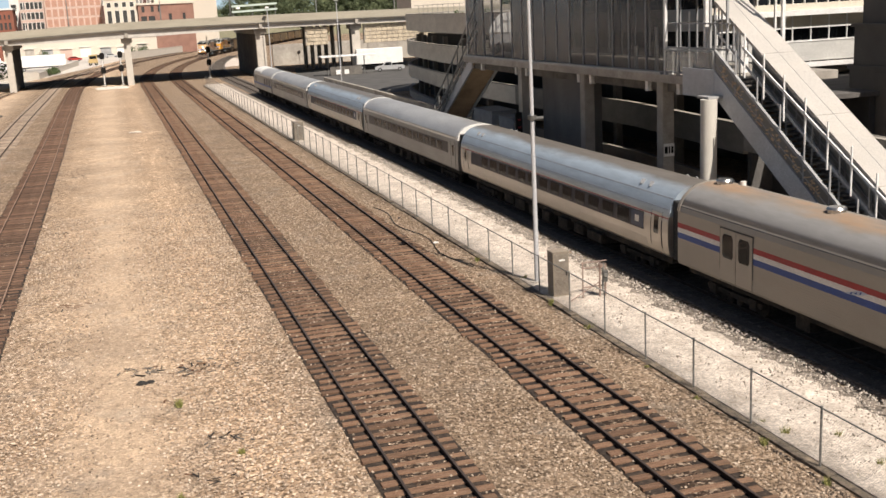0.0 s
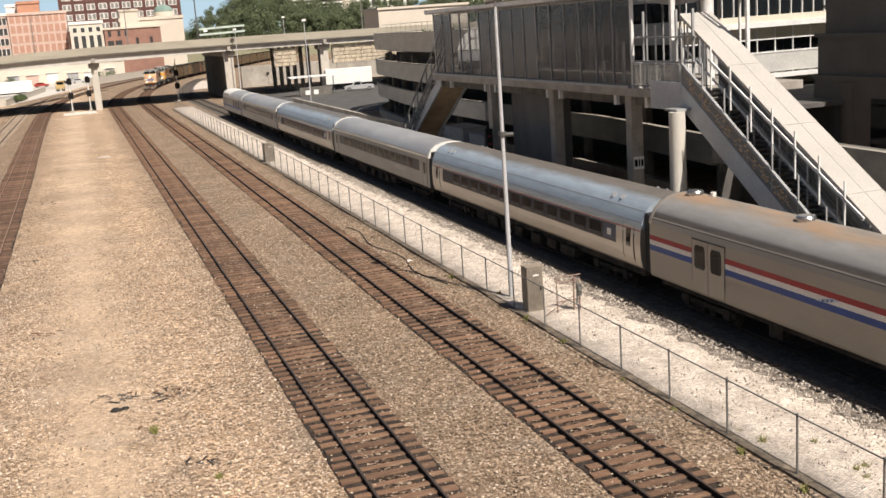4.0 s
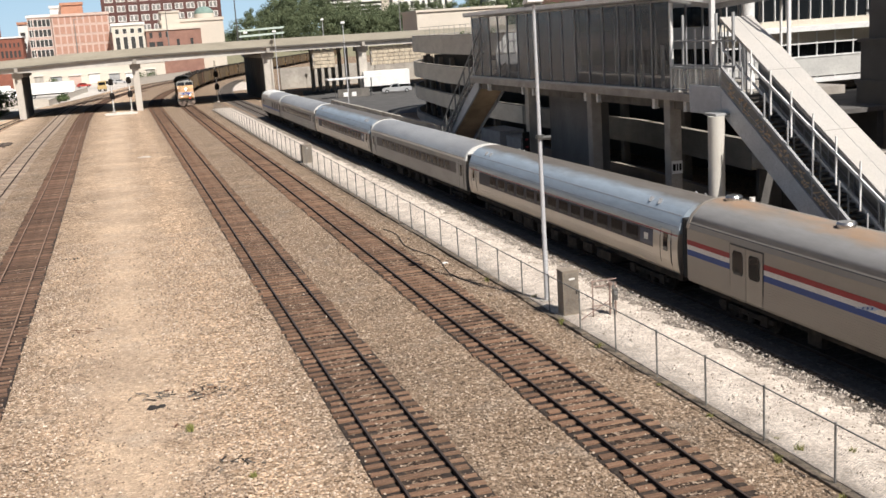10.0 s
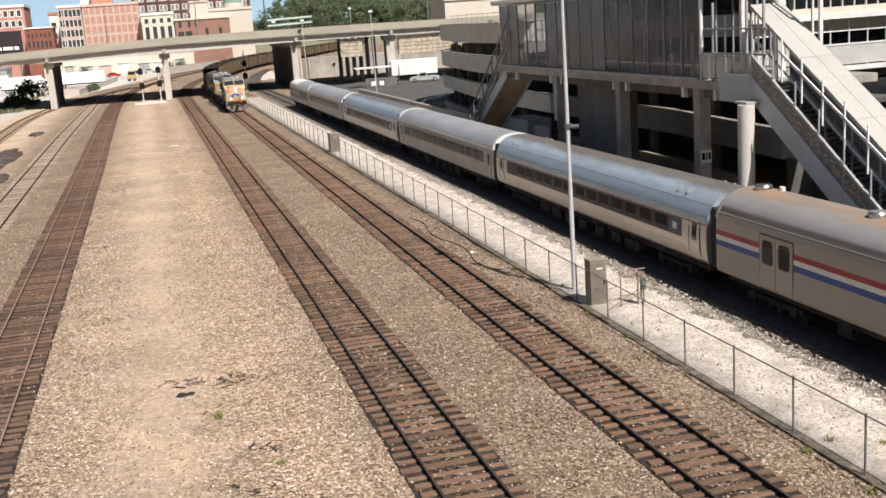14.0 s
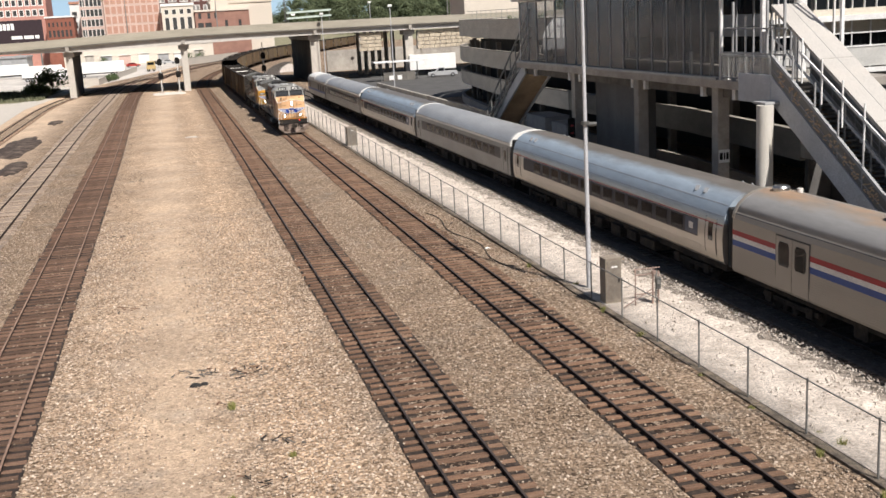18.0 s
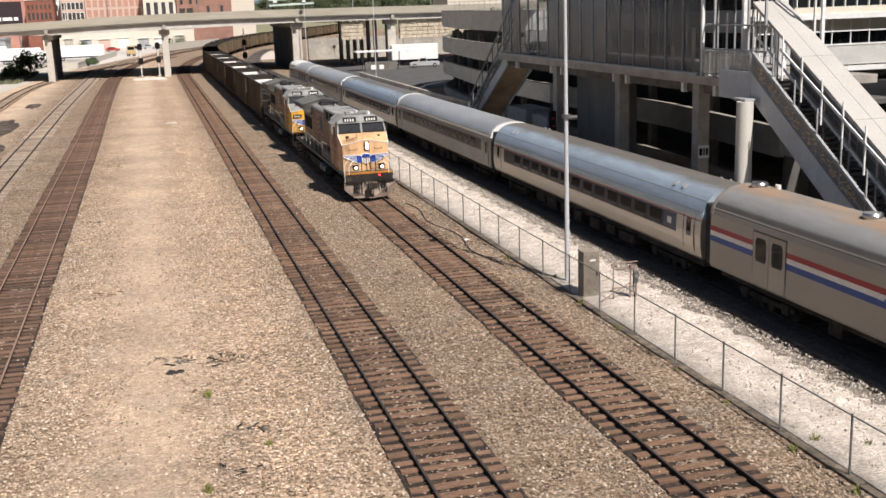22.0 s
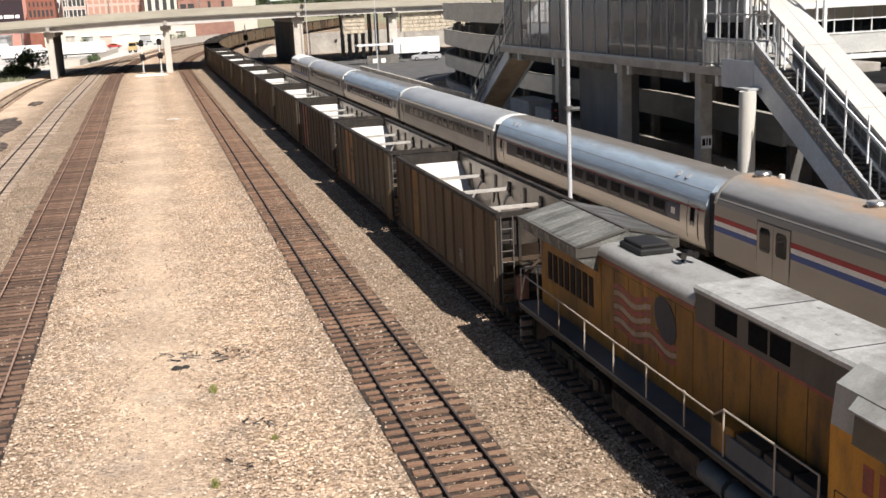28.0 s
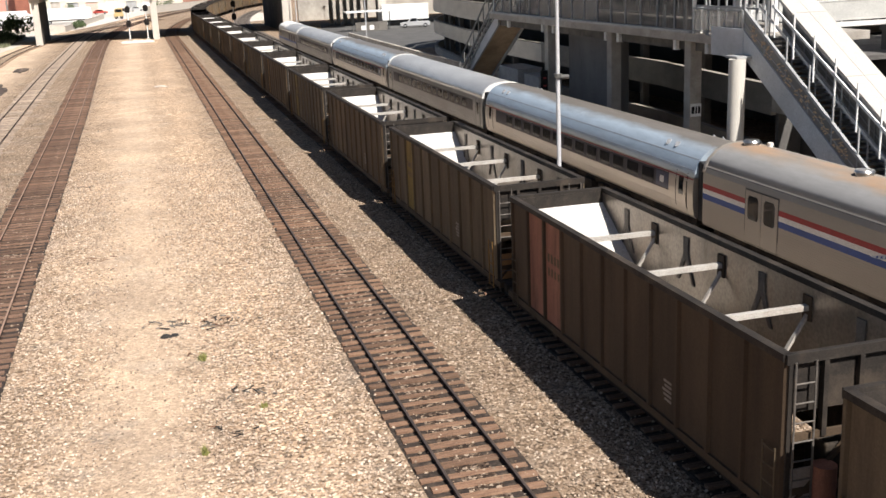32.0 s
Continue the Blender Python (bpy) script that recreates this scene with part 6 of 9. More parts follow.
def locomotive(paint, label, bright, front_board):
    lo = thing("locomotive", label=label, category="locomotive", group="coal train")
    # frame, walkway and side sill
    bm = B()
    box(bm, -0.95, -10.3, 1.05, 0.95, 10.4, 1.42)
    part("frame", bm, M_UNDER, lo)
    bm = B()
    for s in (-1, 1):
        box(bm, min(s * 1.36, s * 1.50), -10.2, 1.36, max(s * 1.36, s * 1.50), 10.4, 1.50)
    part("side_sill", bm, M_LOCODARK, lo, "near-black grey side sill")
    bm = B()
    box(bm, -1.52, -10.3, 1.50, 1.52, 10.4, 1.56)
    part("walkway", bm, M_SLATEWALK, lo, "worn slate-grey walkway")
    # fuel tank and air reservoirs
    bm = B()
    prism(bm, [(-1.42, 1.05), (-1.42, 0.5), (-1.1, 0.22), (1.1, 0.22), (1.42, 0.5), (1.42, 1.05)], "y", -1.2, 3.4)
    part("fuel_tank", bm, M_UNDER, lo)
    for s in (-1, 1):
        for ya in (-3.6, -2.4):
            bm = B()
            rod(bm, (s * 1.3, ya, 0.82), (s * 1.3, ya + 1.05, 0.82), 0.27, 14)
            part("air_reservoir", bm, M_SLATEWALK, lo)
    bogie(lo, -6.9, (-1.85, 0, 1.85), WHEEL_BIG, 0.53)
    bogie(lo, 6.9, (-1.85, 0, 1.85), WHEEL_BIG, 0.53)
    # engine hood
    bm = B()
    prism(bm, [(-0.86, 1.56), (-0.86, 4.06), (-0.66, 4.34), (0.66, 4.34), (0.86, 4.06), (0.86, 1.56)], "y", 0.05, 10.0)
    part("hood", bm, M_GRIMYSHADE[bright], lo)
    bm = B()
    prism(bm, [(-0.895, 4.10), (-0.885, 4.21), (-0.83, 4.31), (-0.72, 4.37), (-0.56, 4.39), (0.56, 4.39), (0.72, 4.37), (0.83, 4.31), (0.885, 4.21), (0.895, 4.10)], "y", 0.05, 5.5, smooth=True)
    part("hood_roof", bm, M_HOODROOF, lo, "sooty grey hood roof")
    for s in (-1, 1):
        for k in range(7):
            ya = 0.15 + k * 0.86
            bm = B()
            box(bm, min(s * 0.855, s * 0.872), ya, 1.65, max(s * 0.855, s * 0.872), ya + 0.80, 3.92)
            part("hood_door", bm, M_GRIMYSHADE[bright], lo)
        for k in range(8):
            ya = 5.85 + k * 0.46
            bm = B()
            box(bm, min(s * 0.86, s * 0.885), ya, 2.5, max(s * 0.86, s * 0.885), ya + 0.30, 3.35)
            part("louvre", bm, M_BLACK, lo, "black louvre at the rear of the hood")
    # overhanging radiator cab
    bm = B()
    prism(bm, [(-1.50, 4.04), (-1.53, 4.34), (-0.06, 4.70), (0.06, 4.70), (1.53, 4.34), (1.50, 4.04), (0.88, 3.60), (-0.88, 3.60)], "y", 5.5, 10.25)
    rad = part("radiator_housing", bm, M_STREAKROOF, lo, "dusty grey overhanging radiator housing")
    for s in (-1, 1):
        for k in range(5):
            bm = B()
            ya = 5.62 + k * 0.92
            hexa(bm, [(s * q, yy, 4.715 - 0.2449 * q + d) for d in (-0.02, 0.012) for q, yy in ((0.14, ya), (1.42, ya), (1.42, ya + 0.86), (0.14, ya + 0.86))])
            bmesh.ops.recalc_face_normals(bm, faces=bm.faces[:])
            part("grille", bm, M_RADGRILLE if s > 0 else M_STREAKROOF, rad, "dusty grey radiator grille")
    bm = B()
    box(bm, -1.54, 5.46, 4.06, 1.54, 5.52, 4.32)
    beam(bm, (0, 5.48, 4.725), (0, 10.27, 4.725), 0.1, 0.03)
    for s in (-1, 1):
        beam(bm, (s * 1.525, 5.48, 4.35), (s * 1.525, 10.27, 4.35), 0.05, 0.05)
        beam(bm, (s * 1.525, 5.49, 4.35), (s * 0.05, 5.49, 4.71), 0.06, 0.06)
    part("edge_trim", bm, M_RADGREY, rad, "worn grey edge strips")
    # exhaust stack, silencer, horn
    bm = B()
    box(bm, -0.48, 3.7, 4.36, 0.48, 5.0, 4.56, bev=0.05)
    box(bm, -0.40, 3.8, 4.56, 0.40, 4.9, 4.66, bev=0.03)
    part("exhaust_silencer", bm, M_LOCODARK, lo)
    bm = B()
    for k in range(3):
        rod(bm, (0.1 + k * 0.17, 2.8, 4.60 + 0.06 * (k % 2)), (0.1 + k * 0.17, 2.45, 4.62 + 0.06 * (k % 2)), 0.03, 8, r2=0.09)
    rod(bm, (0.27, 2.8, 4.36), (0.27, 2.8, 4.62), 0.05, 8)
    part("horn", bm, M_BLACK, lo)
    # equipment cabinet behind the cab, flush with the hood and a step higher
    bm = B()
    prism(bm, [(-0.86, 1.56), (-0.86, 4.50), (0.86, 4.50), (0.86, 1.56)], "y", -5.9, 0.05)
    part("equipment_cabinet", bm, M_GRIMYSHADE[bright], lo)
    bm = B()
    prism(bm, [(-0.885, 4.44), (-0.90, 4.54), (-0.84, 4.60), (0.84, 4.60), (0.90, 4.54), (0.885, 4.44)], "y", -5.9, 0.10)
    roof = part("cabinet_roof", bm, M_CABROOF, lo, "pale grey flaking cabinet roof")
    for ya in (-4.9, -2.05):
        bm = B()
        box(bm, -0.85, ya, 4.595, 0.85, ya + 0.03, 4.608)
        part("roof_seam", bm, M_LOCODARK, roof)
    for xa, ya in ((-0.4, -1.0), (0.3, -1.4), (-0.5, -2.9), (0.1, -3.3), (0.5, -2.6), (-0.2, -4.2), (0.45, -4.4)):
        bm = B()
        box(bm, xa, ya, 4.595, xa + 0.07, ya + 0.10, 4.612, bev=0.006)
        part("lifting_lug", bm, M_LOCOGREY, roof)
    bm = B()
    prism(bm, [(-0.86, 4.30), (-0.86, 4.46), (0.86, 4.46), (0.86, 4.30)], "y", 0.05, 0.07)
    part("cabinet_end", bm, M_RADGREY, lo, "sooty end of the cabinet above the hood")
    for s in (-1, 1):
        bm = B()
        box(bm, min(s * 0.855, s * 0.875), -5.88, 3.76, max(s * 0.855, s * 0.875), 0.03, 4.46)
        part("cabinet_side", bm, M_RADGREY, lo, "sooty upper cabinet side")
        bm = B()
        box(bm, min(s * 0.855, s * 0.868), 0.10, 4.00, max(s * 0.855, s * 0.868), 5.45, 4.06)
        part("red_line", bm, M_EMBLEM_RED, lo)
        bm = B()
        box(bm, min(s * 0.855, s * 0.868), 0.10, 4.06, max(s * 0.855, s * 0.868), 5.45, 4.12)
        part("hood_shoulder", bm, M_RADGREY, lo)
        for ya, yb in ((-1.75, -0.85), (-2.90, -2.20), (-3.70, -3.0)):
            bm = B()
            box(bm, min(s * 0.87, s * 0.885), ya, 3.90, max(s * 0.87, s * 0.885), yb, 4.40)
            part("intake_grille", bm, M_INTAKE, lo, "black intake screen")
        bm = B()
        box(bm, min(s * 0.86, s * 0.88), -5.85, 3.69, max(s * 0.86, s * 0.88), 0.0, 3.76)
        part("red_line", bm, M_EMBLEM_RED, lo)
        bm = B()
        for ya in (-5.2, -4.3, -3.3, -2.3, -1.2):
            box(bm, min(s * 0.858, s * 0.866), ya, 1.6, max(s * 0.858, s * 0.866), ya + 0.025, 3.68)
        part("panel_seam", bm, M_UNDER, lo)
        # battery boxes under the cab
        for k in range(4):
            bm = B()
            box(bm, min(s * 0.96, s * 1.44), -5.7 + k * 1.02, 1.56, max(s * 0.96, s * 1.44), -4.78 + k * 1.02, 2.25, bev=0.03)
            part("battery_box", bm, M_LOCODARK if k < 3 else M_GRIMYSHADE[bright], lo)
    # cab
    bm = B()
    prism(bm, [(-1.50, 1.50), (-1.50, 3.55), (1.50, 3.55), (1.50, 1.50)], "y", -8.75, -5.9)
    part("cab_side", bm, M_CABSHADE[bright], lo, "grimy cab side with shade in its paint")
    bm = B()
    hexa(bm, [(-1.50, -8.75, 3.55), (1.50, -8.75, 3.55), (1.50, -5.9, 3.55), (-1.50, -5.9, 3.55), (-1.42, -8.45, 4.22), (1.42, -8.45, 4.22), (1.42, -5.9, 4.22), (-1.42, -5.9, 4.22)])
    hexa(bm, [(-1.42, -8.45, 4.22), (1.42, -8.45, 4.22), (1.42, -5.9, 4.22), (-1.42, -5.9, 4.22), (-0.95, -8.2, 4.50), (0.95, -8.2, 4.50), (0.95, -5.9, 4.50), (-0.95, -5.9, 4.50)])
    cab = part("cab_top", bm, M_LOCOGREY, lo, "grey cab top with slanted windscreen frame")
    for xa, xb in ((-1.36, -0.10), (0.10, 1.36)):
        bm = B()
        hexa(bm, [(xa, -8.755, 3.60), (xb, -8.755, 3.60), (xb, -8.70, 3.60), (xa, -8.70, 3.60), (xa * 0.97, -8.535, 4.08), (xb * 0.97, -8.535, 4.08), (xb * 0.97, -8.48, 4.08), (xa * 0.97, -8.48, 4.08)])
        part("windscreen", bm, M_WINDSCREEN, cab, "dark windscreen glass")
        bm = B()
        for za, zb, da in ((3.575, 3.62, 0.0), (4.06, 4.105, 0.205)):
            box(bm, xa - 0.05, -8.79 + da, za, xb + 0.05, -8.735 + da, zb)
        for xc in (xa - 0.01, xb + 0.01):
            beam(bm, (xc, -8.768, 3.59), (xc * 0.97, -8.548, 4.09), 0.045, 0.04)
        part("windscreen_gasket", bm, M_BLACK, cab)
        bm = B()
        beam(bm, ((xa + xb) / 2 - 0.2, -8.80, 3.60), ((xa + xb) / 2 + 0.25, -8.66, 3.90), 0.02, 0.02)
        part("wiper", bm, M_BLACK, cab)
    for s in (-1, 1):
        bm = B()
        hexa(bm, [(s * 1.47, -8.1, 3.42), (s * 1.515, -8.1, 3.42), (s * 1.515, -6.5, 3.42), (s * 1.47, -6.5, 3.42), (s * 1.40, -8.05, 4.1), (s * 1.455, -8.05, 4.1), (s * 1.455, -6.5, 4.1), (s * 1.40, -6.5, 4.1)])
        bmesh.ops.recalc_face_normals(bm, faces=bm.faces[:])
        part("side_window", bm, M_DARKGLASS, cab, "dark cab side window")
        bm = B()
        hexa(bm, [(s * 1.42, -8.1, 4.17), (s * 1.68, -8.0, 4.02), (s * 1.68, -6.6, 4.02), (s * 1.42, -6.5, 4.17), (s * 1.42, -8.1, 4.20), (s * 1.68, -8.0, 4.05), (s * 1.68, -6.6, 4.05), (s * 1.42, -6.5, 4.20)])
        bmesh.ops.recalc_face_normals(bm, faces=bm.faces[:])
        part("sun_awning", bm, M_LOCOGREY, cab, "pale metal awning over the side window")
        bm = B()
        box(bm, min(s * 1.55, s * 1.66), -8.35, 3.35, max(s * 1.55, s * 1.66), -8.30, 3.95)
        part("mirror", bm, M_LOCODARK, cab)
        # number boards over the windscreen
        bm = B()
        hexa(bm, [(s * 0.25, -8.50, 4.15), (s * 1.05, -8.50, 4.15), (s * 1.05, -8.2, 4.15), (s * 0.25, -8.2, 4.15), (s * 0.25, -8.42, 4.42), (s * 1.05, -8.42, 4.42), (s * 1.05, -8.2, 4.42), (s * 0.25, -8.2, 4.42)])
        bmesh.ops.recalc_face_normals(bm, faces=bm.faces[:])
        part("number_board", bm, M_BLACK, cab, "black number board with white figures")
        bm = B()
        x0 = 0.36 if s > 0 else -0.96
        for k in range(4):
            hexa(bm, [(x0 + k * 0.155, -8.515, 4.20), (x0 + k * 0.155 + 0.075, -8.515, 4.20), (x0 + k * 0.155 + 0.075, -8.47, 4.20), (x0 + k * 0.155, -8.47, 4.20), (x0 + k * 0.155, -8.47, 4.345), (x0 + k * 0.155 + 0.075, -8.47, 4.345), (x0 + k * 0.155 + 0.075, -8.42, 4.345), (x0 + k * 0.155, -8.42, 4.36)])
        part("board_figures", bm, M_EMBLEM_WHITE, cab)
        # painted road number on the cab side, as plain bars
        for k in range(4):
            bm = B()
            box(bm, min(s * 1.498, s * 1.506), -8.35 + k * 0.42, 2.75, max(s * 1.498, s * 1.506), -8.08 + k * 0.42, 3.22)
            part("side_figure", bm, M_EMBLEM_RED, lo)
        side_emblem(lo, s)
    bm = B()
    for xa, ya, w, l in ((-0.75, -7.9, 0.9, 0.5), (0.15, -7.6, 0.6, 0.7), (-0.6, -6.9, 0.5, 0.5), (0.3, -6.7, 0.7, 0.4)):
        box(bm, xa, ya, 4.50, xa + w, ya + l, 4.60, bev=0.02)
    part("roof_box", bm, M_LOCOGREY, cab, "grey air conditioner and aerial boxes")
    for xa, ya in ((-0.35, -7.65), (0.05, -7.0), (0.6, -8.0)):
        bm = B()
        rod(bm, (xa, ya, 4.5), (xa, ya, 4.66), 0.09, 10)
        part("aerial_dome", bm, M_WHITE, cab)
    # nose with a faceted top
    bm = B()
    v = [bm.verts.new(p) for p in ((-1.40, -9.65, 1.56), (1.40, -9.65, 1.56), (1.50, -8.75, 1.56), (-1.50, -8.75, 1.56), (-1.38, -9.60, 3.02), (0, -9.62, 3.26), (1.38, -9.60, 3.02), (1.48, -8.75, 3.56), (-1.48, -8.75, 3.56), (0, -8.76, 3.58), (0, -9.68, 1.56))]
    for idx in ((0, 10, 5, 4), (10, 1, 6, 5), (1, 2, 7, 6), (3, 0, 4, 8), (4, 5, 9, 8), (5, 6, 7, 9), (3, 2, 1, 10, 0)):
        bm.faces.new([v[i] for i in idx])
    bmesh.ops.recalc_face_normals(bm, faces=bm.faces[:])
    nose = part("nose", bm, paint, lo)
    bm = B()
    beam(bm, (-1.395, -9.615, 3.025), (0, -9.635, 3.265), 0.035, 0.035)
    beam(bm, (0, -9.635, 3.265), (1.395, -9.615, 3.025), 0.035, 0.035)
    beam(bm, (-1.395, -9.61, 3.02), (-1.495, -8.76, 3.55), 0.035, 0.035)
    beam(bm, (1.395, -9.61, 3.02), (1.495, -8.76, 3.55), 0.035, 0.035)
    part("nose_edge", bm, M_EMBLEM_WHITE, nose, "pale reflective edge strip")
    if bright:
        bm = B()
        for s in (-1, 1):
            hexa(bm, [(s * 1.36, -9.59, 3.045), (0, -9.60, 3.285), (0, -8.77, 3.60), (s * 1.46, -8.77, 3.58), (s * 1.36, -9.59, 3.055), (0, -9.60, 3.295), (0, -8.77, 3.61), (s * 1.46, -8.77, 3.59)])
        bmesh.ops.recalc_face_normals(bm, faces=bm.faces[:])
        part("nose_top", bm, M_LOCOGREY, nose, "grey anti-glare nose top")
    # door seam, headlight box
    bm = B()
    box(bm, 0.20, -9.70, 1.65, 0.225, -9.655, 3.05)
    box(bm, 0.20, -9.70, 1.65, 0.95, -9.655, 1.675)
    part("nose_door_seam", bm, M_UNDER, nose)
    bm = B()
    box(bm, -0.08, -9.74, 2.70, 0.22, -9.62, 3.14, bev=0.02)
    hb = part("headlight_box", bm, M_LOCODARK, nose)
    for z in (3.02, 2.83):
        bm = B()
        rod(bm, (0.07, -9.755, z), (0.07, -9.70, z), 0.075, 14)
        part("headlight", bm, M_LAMP, hb, "lit white headlight")
    # winged shield shape in blue, white and red
    bm = B()
    prism(bm, [(-0.29, 2.40), (-0.23, 2.06), (0, 1.90), (0.23, 2.06), (0.29, 2.40), (0.2, 2.52), (-0.2, 2.52)], "y", -9.726, -9.66)
    em = part("emblem_shield", bm, M_EMBLEM_WHITE, nose, "shield shape in white, red and blue")
    bm = B()
    prism(bm, [(-0.23, 2.27), (0.23, 2.27), (0.25, 2.40), (0.18, 2.48), (-0.18, 2.48), (-0.25, 2.40)], "y", -9.732, -9.71)
    part("shield_top", bm, M_EMBLEM_BLUE, em)
    for k in range(3):
        bm = B()
        box(bm, -0.165 + k * 0.13, -9.732, 2.0 + 0.05 * abs(k - 1), -0.105 + k * 0.13, -9.71, 2.25)
        part("shield_stripe", bm, M_EMBLEM_RED, em)
    for s in (-1, 1):
        bm = B()
        prism(bm, [(s * x, z) for x, z in ((0.20, 2.44), (0.55, 2.45), (1.36, 2.48), (1.36, 2.38), (1.2, 2.28), (1.0, 2.18), (0.66, 2.04), (0.42, 1.96), (0.20, 2.04))], "y", -9.708, -9.66)
        wing = part("emblem_wing", bm, M_EMBLEM_WHITE, nose, "blue wing shape with a white outline")
        bm = B()
        prism(bm, [(s * x, z) for x, z in ((0.24, 2.40), (0.56, 2.42), (0.56, 2.04), (0.42, 1.995), (0.24, 2.07))], "y", -9.714, -9.70)
        bmesh.ops.recalc_face_normals(bm, faces=bm.faces[:])
        part("wing_root", bm, M_EMBLEM_BLUE, wing)
        for z, l in ((2.41, 1.335), (2.335, 1.26), (2.26, 1.12), (2.185, 0.96), (2.11, 0.80)):
            bm = B()
            hexa(bm, [(s * 0.55, -9.714, z - 0.025), (s * l, -9.714, z + 0.005), (s * l, -9.70, z + 0.005), (s * 0.55, -9.70, z - 0.025), (s * 0.55, -9.714, z + 0.018), (s * l, -9.714, z + 0.038), (s * l, -9.70, z + 0.038), (s * 0.55, -9.70, z + 0.018)])
            bmesh.ops.recalc_face_normals(bm, faces=bm.faces[:])
            part("feather", bm, M_EMBLEM_BLUE, wing)
        # grab irons
        bm = B()
        for z in (2.75, 1.85):
            rod(bm, (s * 0.55, -9.74, z), (s * 0.98, -9.74, z), 0.015, 6)
            for xx in (0.55, 0.98):
                rod(bm, (s * xx, -9.62, z + 0.1), (s * xx, -9.74, z), 0.015, 6)
        part("grab_iron", bm, M_UNDER, nose)
    if front_board:
        bm = B()
        box(bm, -1.25, -9.72, 2.60, -0.60, -9.65, 2.82)
        fb = part("front_number_plate", bm, M_BLACK, nose, "black plate with white figures")
        bm = B()
        number_bars(bm, -1.17, -9.72, 2.65, 4, 0.09, 0.12, 0.04)
        part("plate_figures", bm, M_EMBLEM_WHITE, fb)
    # seams of the cab side doors and access panels
    for s in (-1, 1):
        bm = B()
        for ya, yb, za, zb in ((-8.6, -7.3, 1.62, 2.55), (-7.2, -6.1, 1.62, 2.55)):
            for q in ((ya, za, yb, za + 0.02), (ya, zb, yb, zb + 0.02), (ya, za, ya + 0.02, zb), (yb, za, yb + 0.02, zb)):
                box(bm, min(s * 1.498, s * 1.507), q[0], q[1], max(s * 1.498, s * 1.507), q[2], q[3])
        part("panel_seam", bm, M_UNDER, lo)
        bm = B()
        box(bm, min(s * 1.40, s * 1.47), -5.55, 1.60, max(s * 1.40, s * 1.47), -2.4, 2.1, bev=0.02)
        part("battery_cover", bm, M_SLATE, lo, "slate blue battery cover")
        bm = B()
        box(bm, min(s * 1.498, s * 1.506), -8.7, 1.8, max(s * 1.498, s * 1.506), -8.55, 2.1)
        part("notice_plate", bm, M_EMBLEM_WHITE, lo)
        bm = B()
        rod(bm, (s * 0.95, -9.1, 3.34), (s * 0.95, -9.1, 3.46), 0.09, 10)
        part("nose_vent", bm, M_LOCODARK, nose)
    bm = B()
    for a, b in (((-1.05, -9.35, 3.25), (-0.4, -9.3, 3.38)), ((-0.4, -9.3, 3.38), (-0.4, -8.95, 3.52)), ((-1.05, -9.35, 3.25), (-1.05, -8.95, 3.45))):
        rod(bm, a, b, 0.016, 6)
    part("nose_grab", bm, M_LOCODARK, nose)
    # front platform, steps, rails and plow
    bm = B()
    box(bm, -1.45, -10.45, 1.47, 1.45, -10.28, 1.58)
    part("end_sill", bm, M_ORANGE, lo, "orange-striped end sill")
    bm = B()
    prism(bm, [(-1.55, 0.98), (-1.55, 0.62), (-0.98, 0.07), (0.98, 0.07), (1.55, 0.62), (1.55, 0.98)], "y", -10.62, -10.5)
    hexa(bm, [(-1.0, -10.66, 0.09), (0.0, -10.98, 0.08), (0.0, -10.9, 0.08), (-1.0, -10.59, 0.09), (-1.54, -10.64, 0.92), (-0.3, -10.68, 0.7), (-0.3, -10.6, 0.7), (-1.54, -10.57, 0.92)])
    hexa(bm, [(0.0, -10.98, 0.08), (1.0, -10.66, 0.09), (1.0, -10.59, 0.09), (0.0, -10.9, 0.08), (0.3, -10.68, 0.7), (1.54, -10.64, 0.92), (1.54, -10.57, 0.92), (0.3, -10.6, 0.7)])
    bmesh.ops.recalc_face_normals(bm, faces=bm.faces[:])
    plow = part("plow", bm, M_PLOW, lo, "scuffed brown-grey snow plow")
    for xa in (-1.0, -0.9, -0.8, -0.7, -0.55, 0.5, 0.65, 0.75, 0.85, 0.95):
        bm = B()
        rod(bm, (xa, -10.6, 1.15), (xa * 0.97, -10.8, 0.75), 0.025, 6)
        rod(bm, (xa * 0.97, -10.8, 0.75), (xa * 1.02, -10.82, 0.38), 0.025, 6)
        part("air_hose", bm, M_BLACK, lo)
    for xa in (-0.42, 0.42):
        bm = B()
        rod(bm, (xa, -10.55, 1.2), (xa * 0.5, -10.85, 0.75), 0.03, 6)
        part("cable_loop", bm, M_BLACK, lo)
        bm = B()
        x0, x1 = sorted((xa + math.copysign(0.03, xa), math.copysign(1.45, xa)))
        box(bm, x0, -10.72, 0.98, x1, -10.5, 1.10)
        part("footboard", bm, M_BLACK, lo)
    bm = B()
    box(bm, -1.4, -10.5, 0.95, 1.4, -10.3, 1.46)
    part("front_bulkhead", bm, M_UNDER, lo)
    bm = B()
    prism(bm, [(-1.45, 1.0), (-1.45, 0.2), (1.45, 0.2), (1.45, 1.0)], "y", 10.45, 10.55)
    part("rear_pilot", bm, M_PLOW, lo)
    bm = B()
    box(bm, -1.45, 10.3, 1.2, 1.45, 10.5, 1.56)
    part("rear_sill", bm, M_BLACK, lo)
    handrail(lo, [(-1.4, 10.45, 1.56), (-1.4, 10.45, 2.6), (-0.35, 10.45, 2.6), (-0.35, 10.45, 1.56)], [((-0.85, 10.45, 1.56), (-0.85, 10.45, 2.6))], 0.022, M_GALV, "rear_rail")
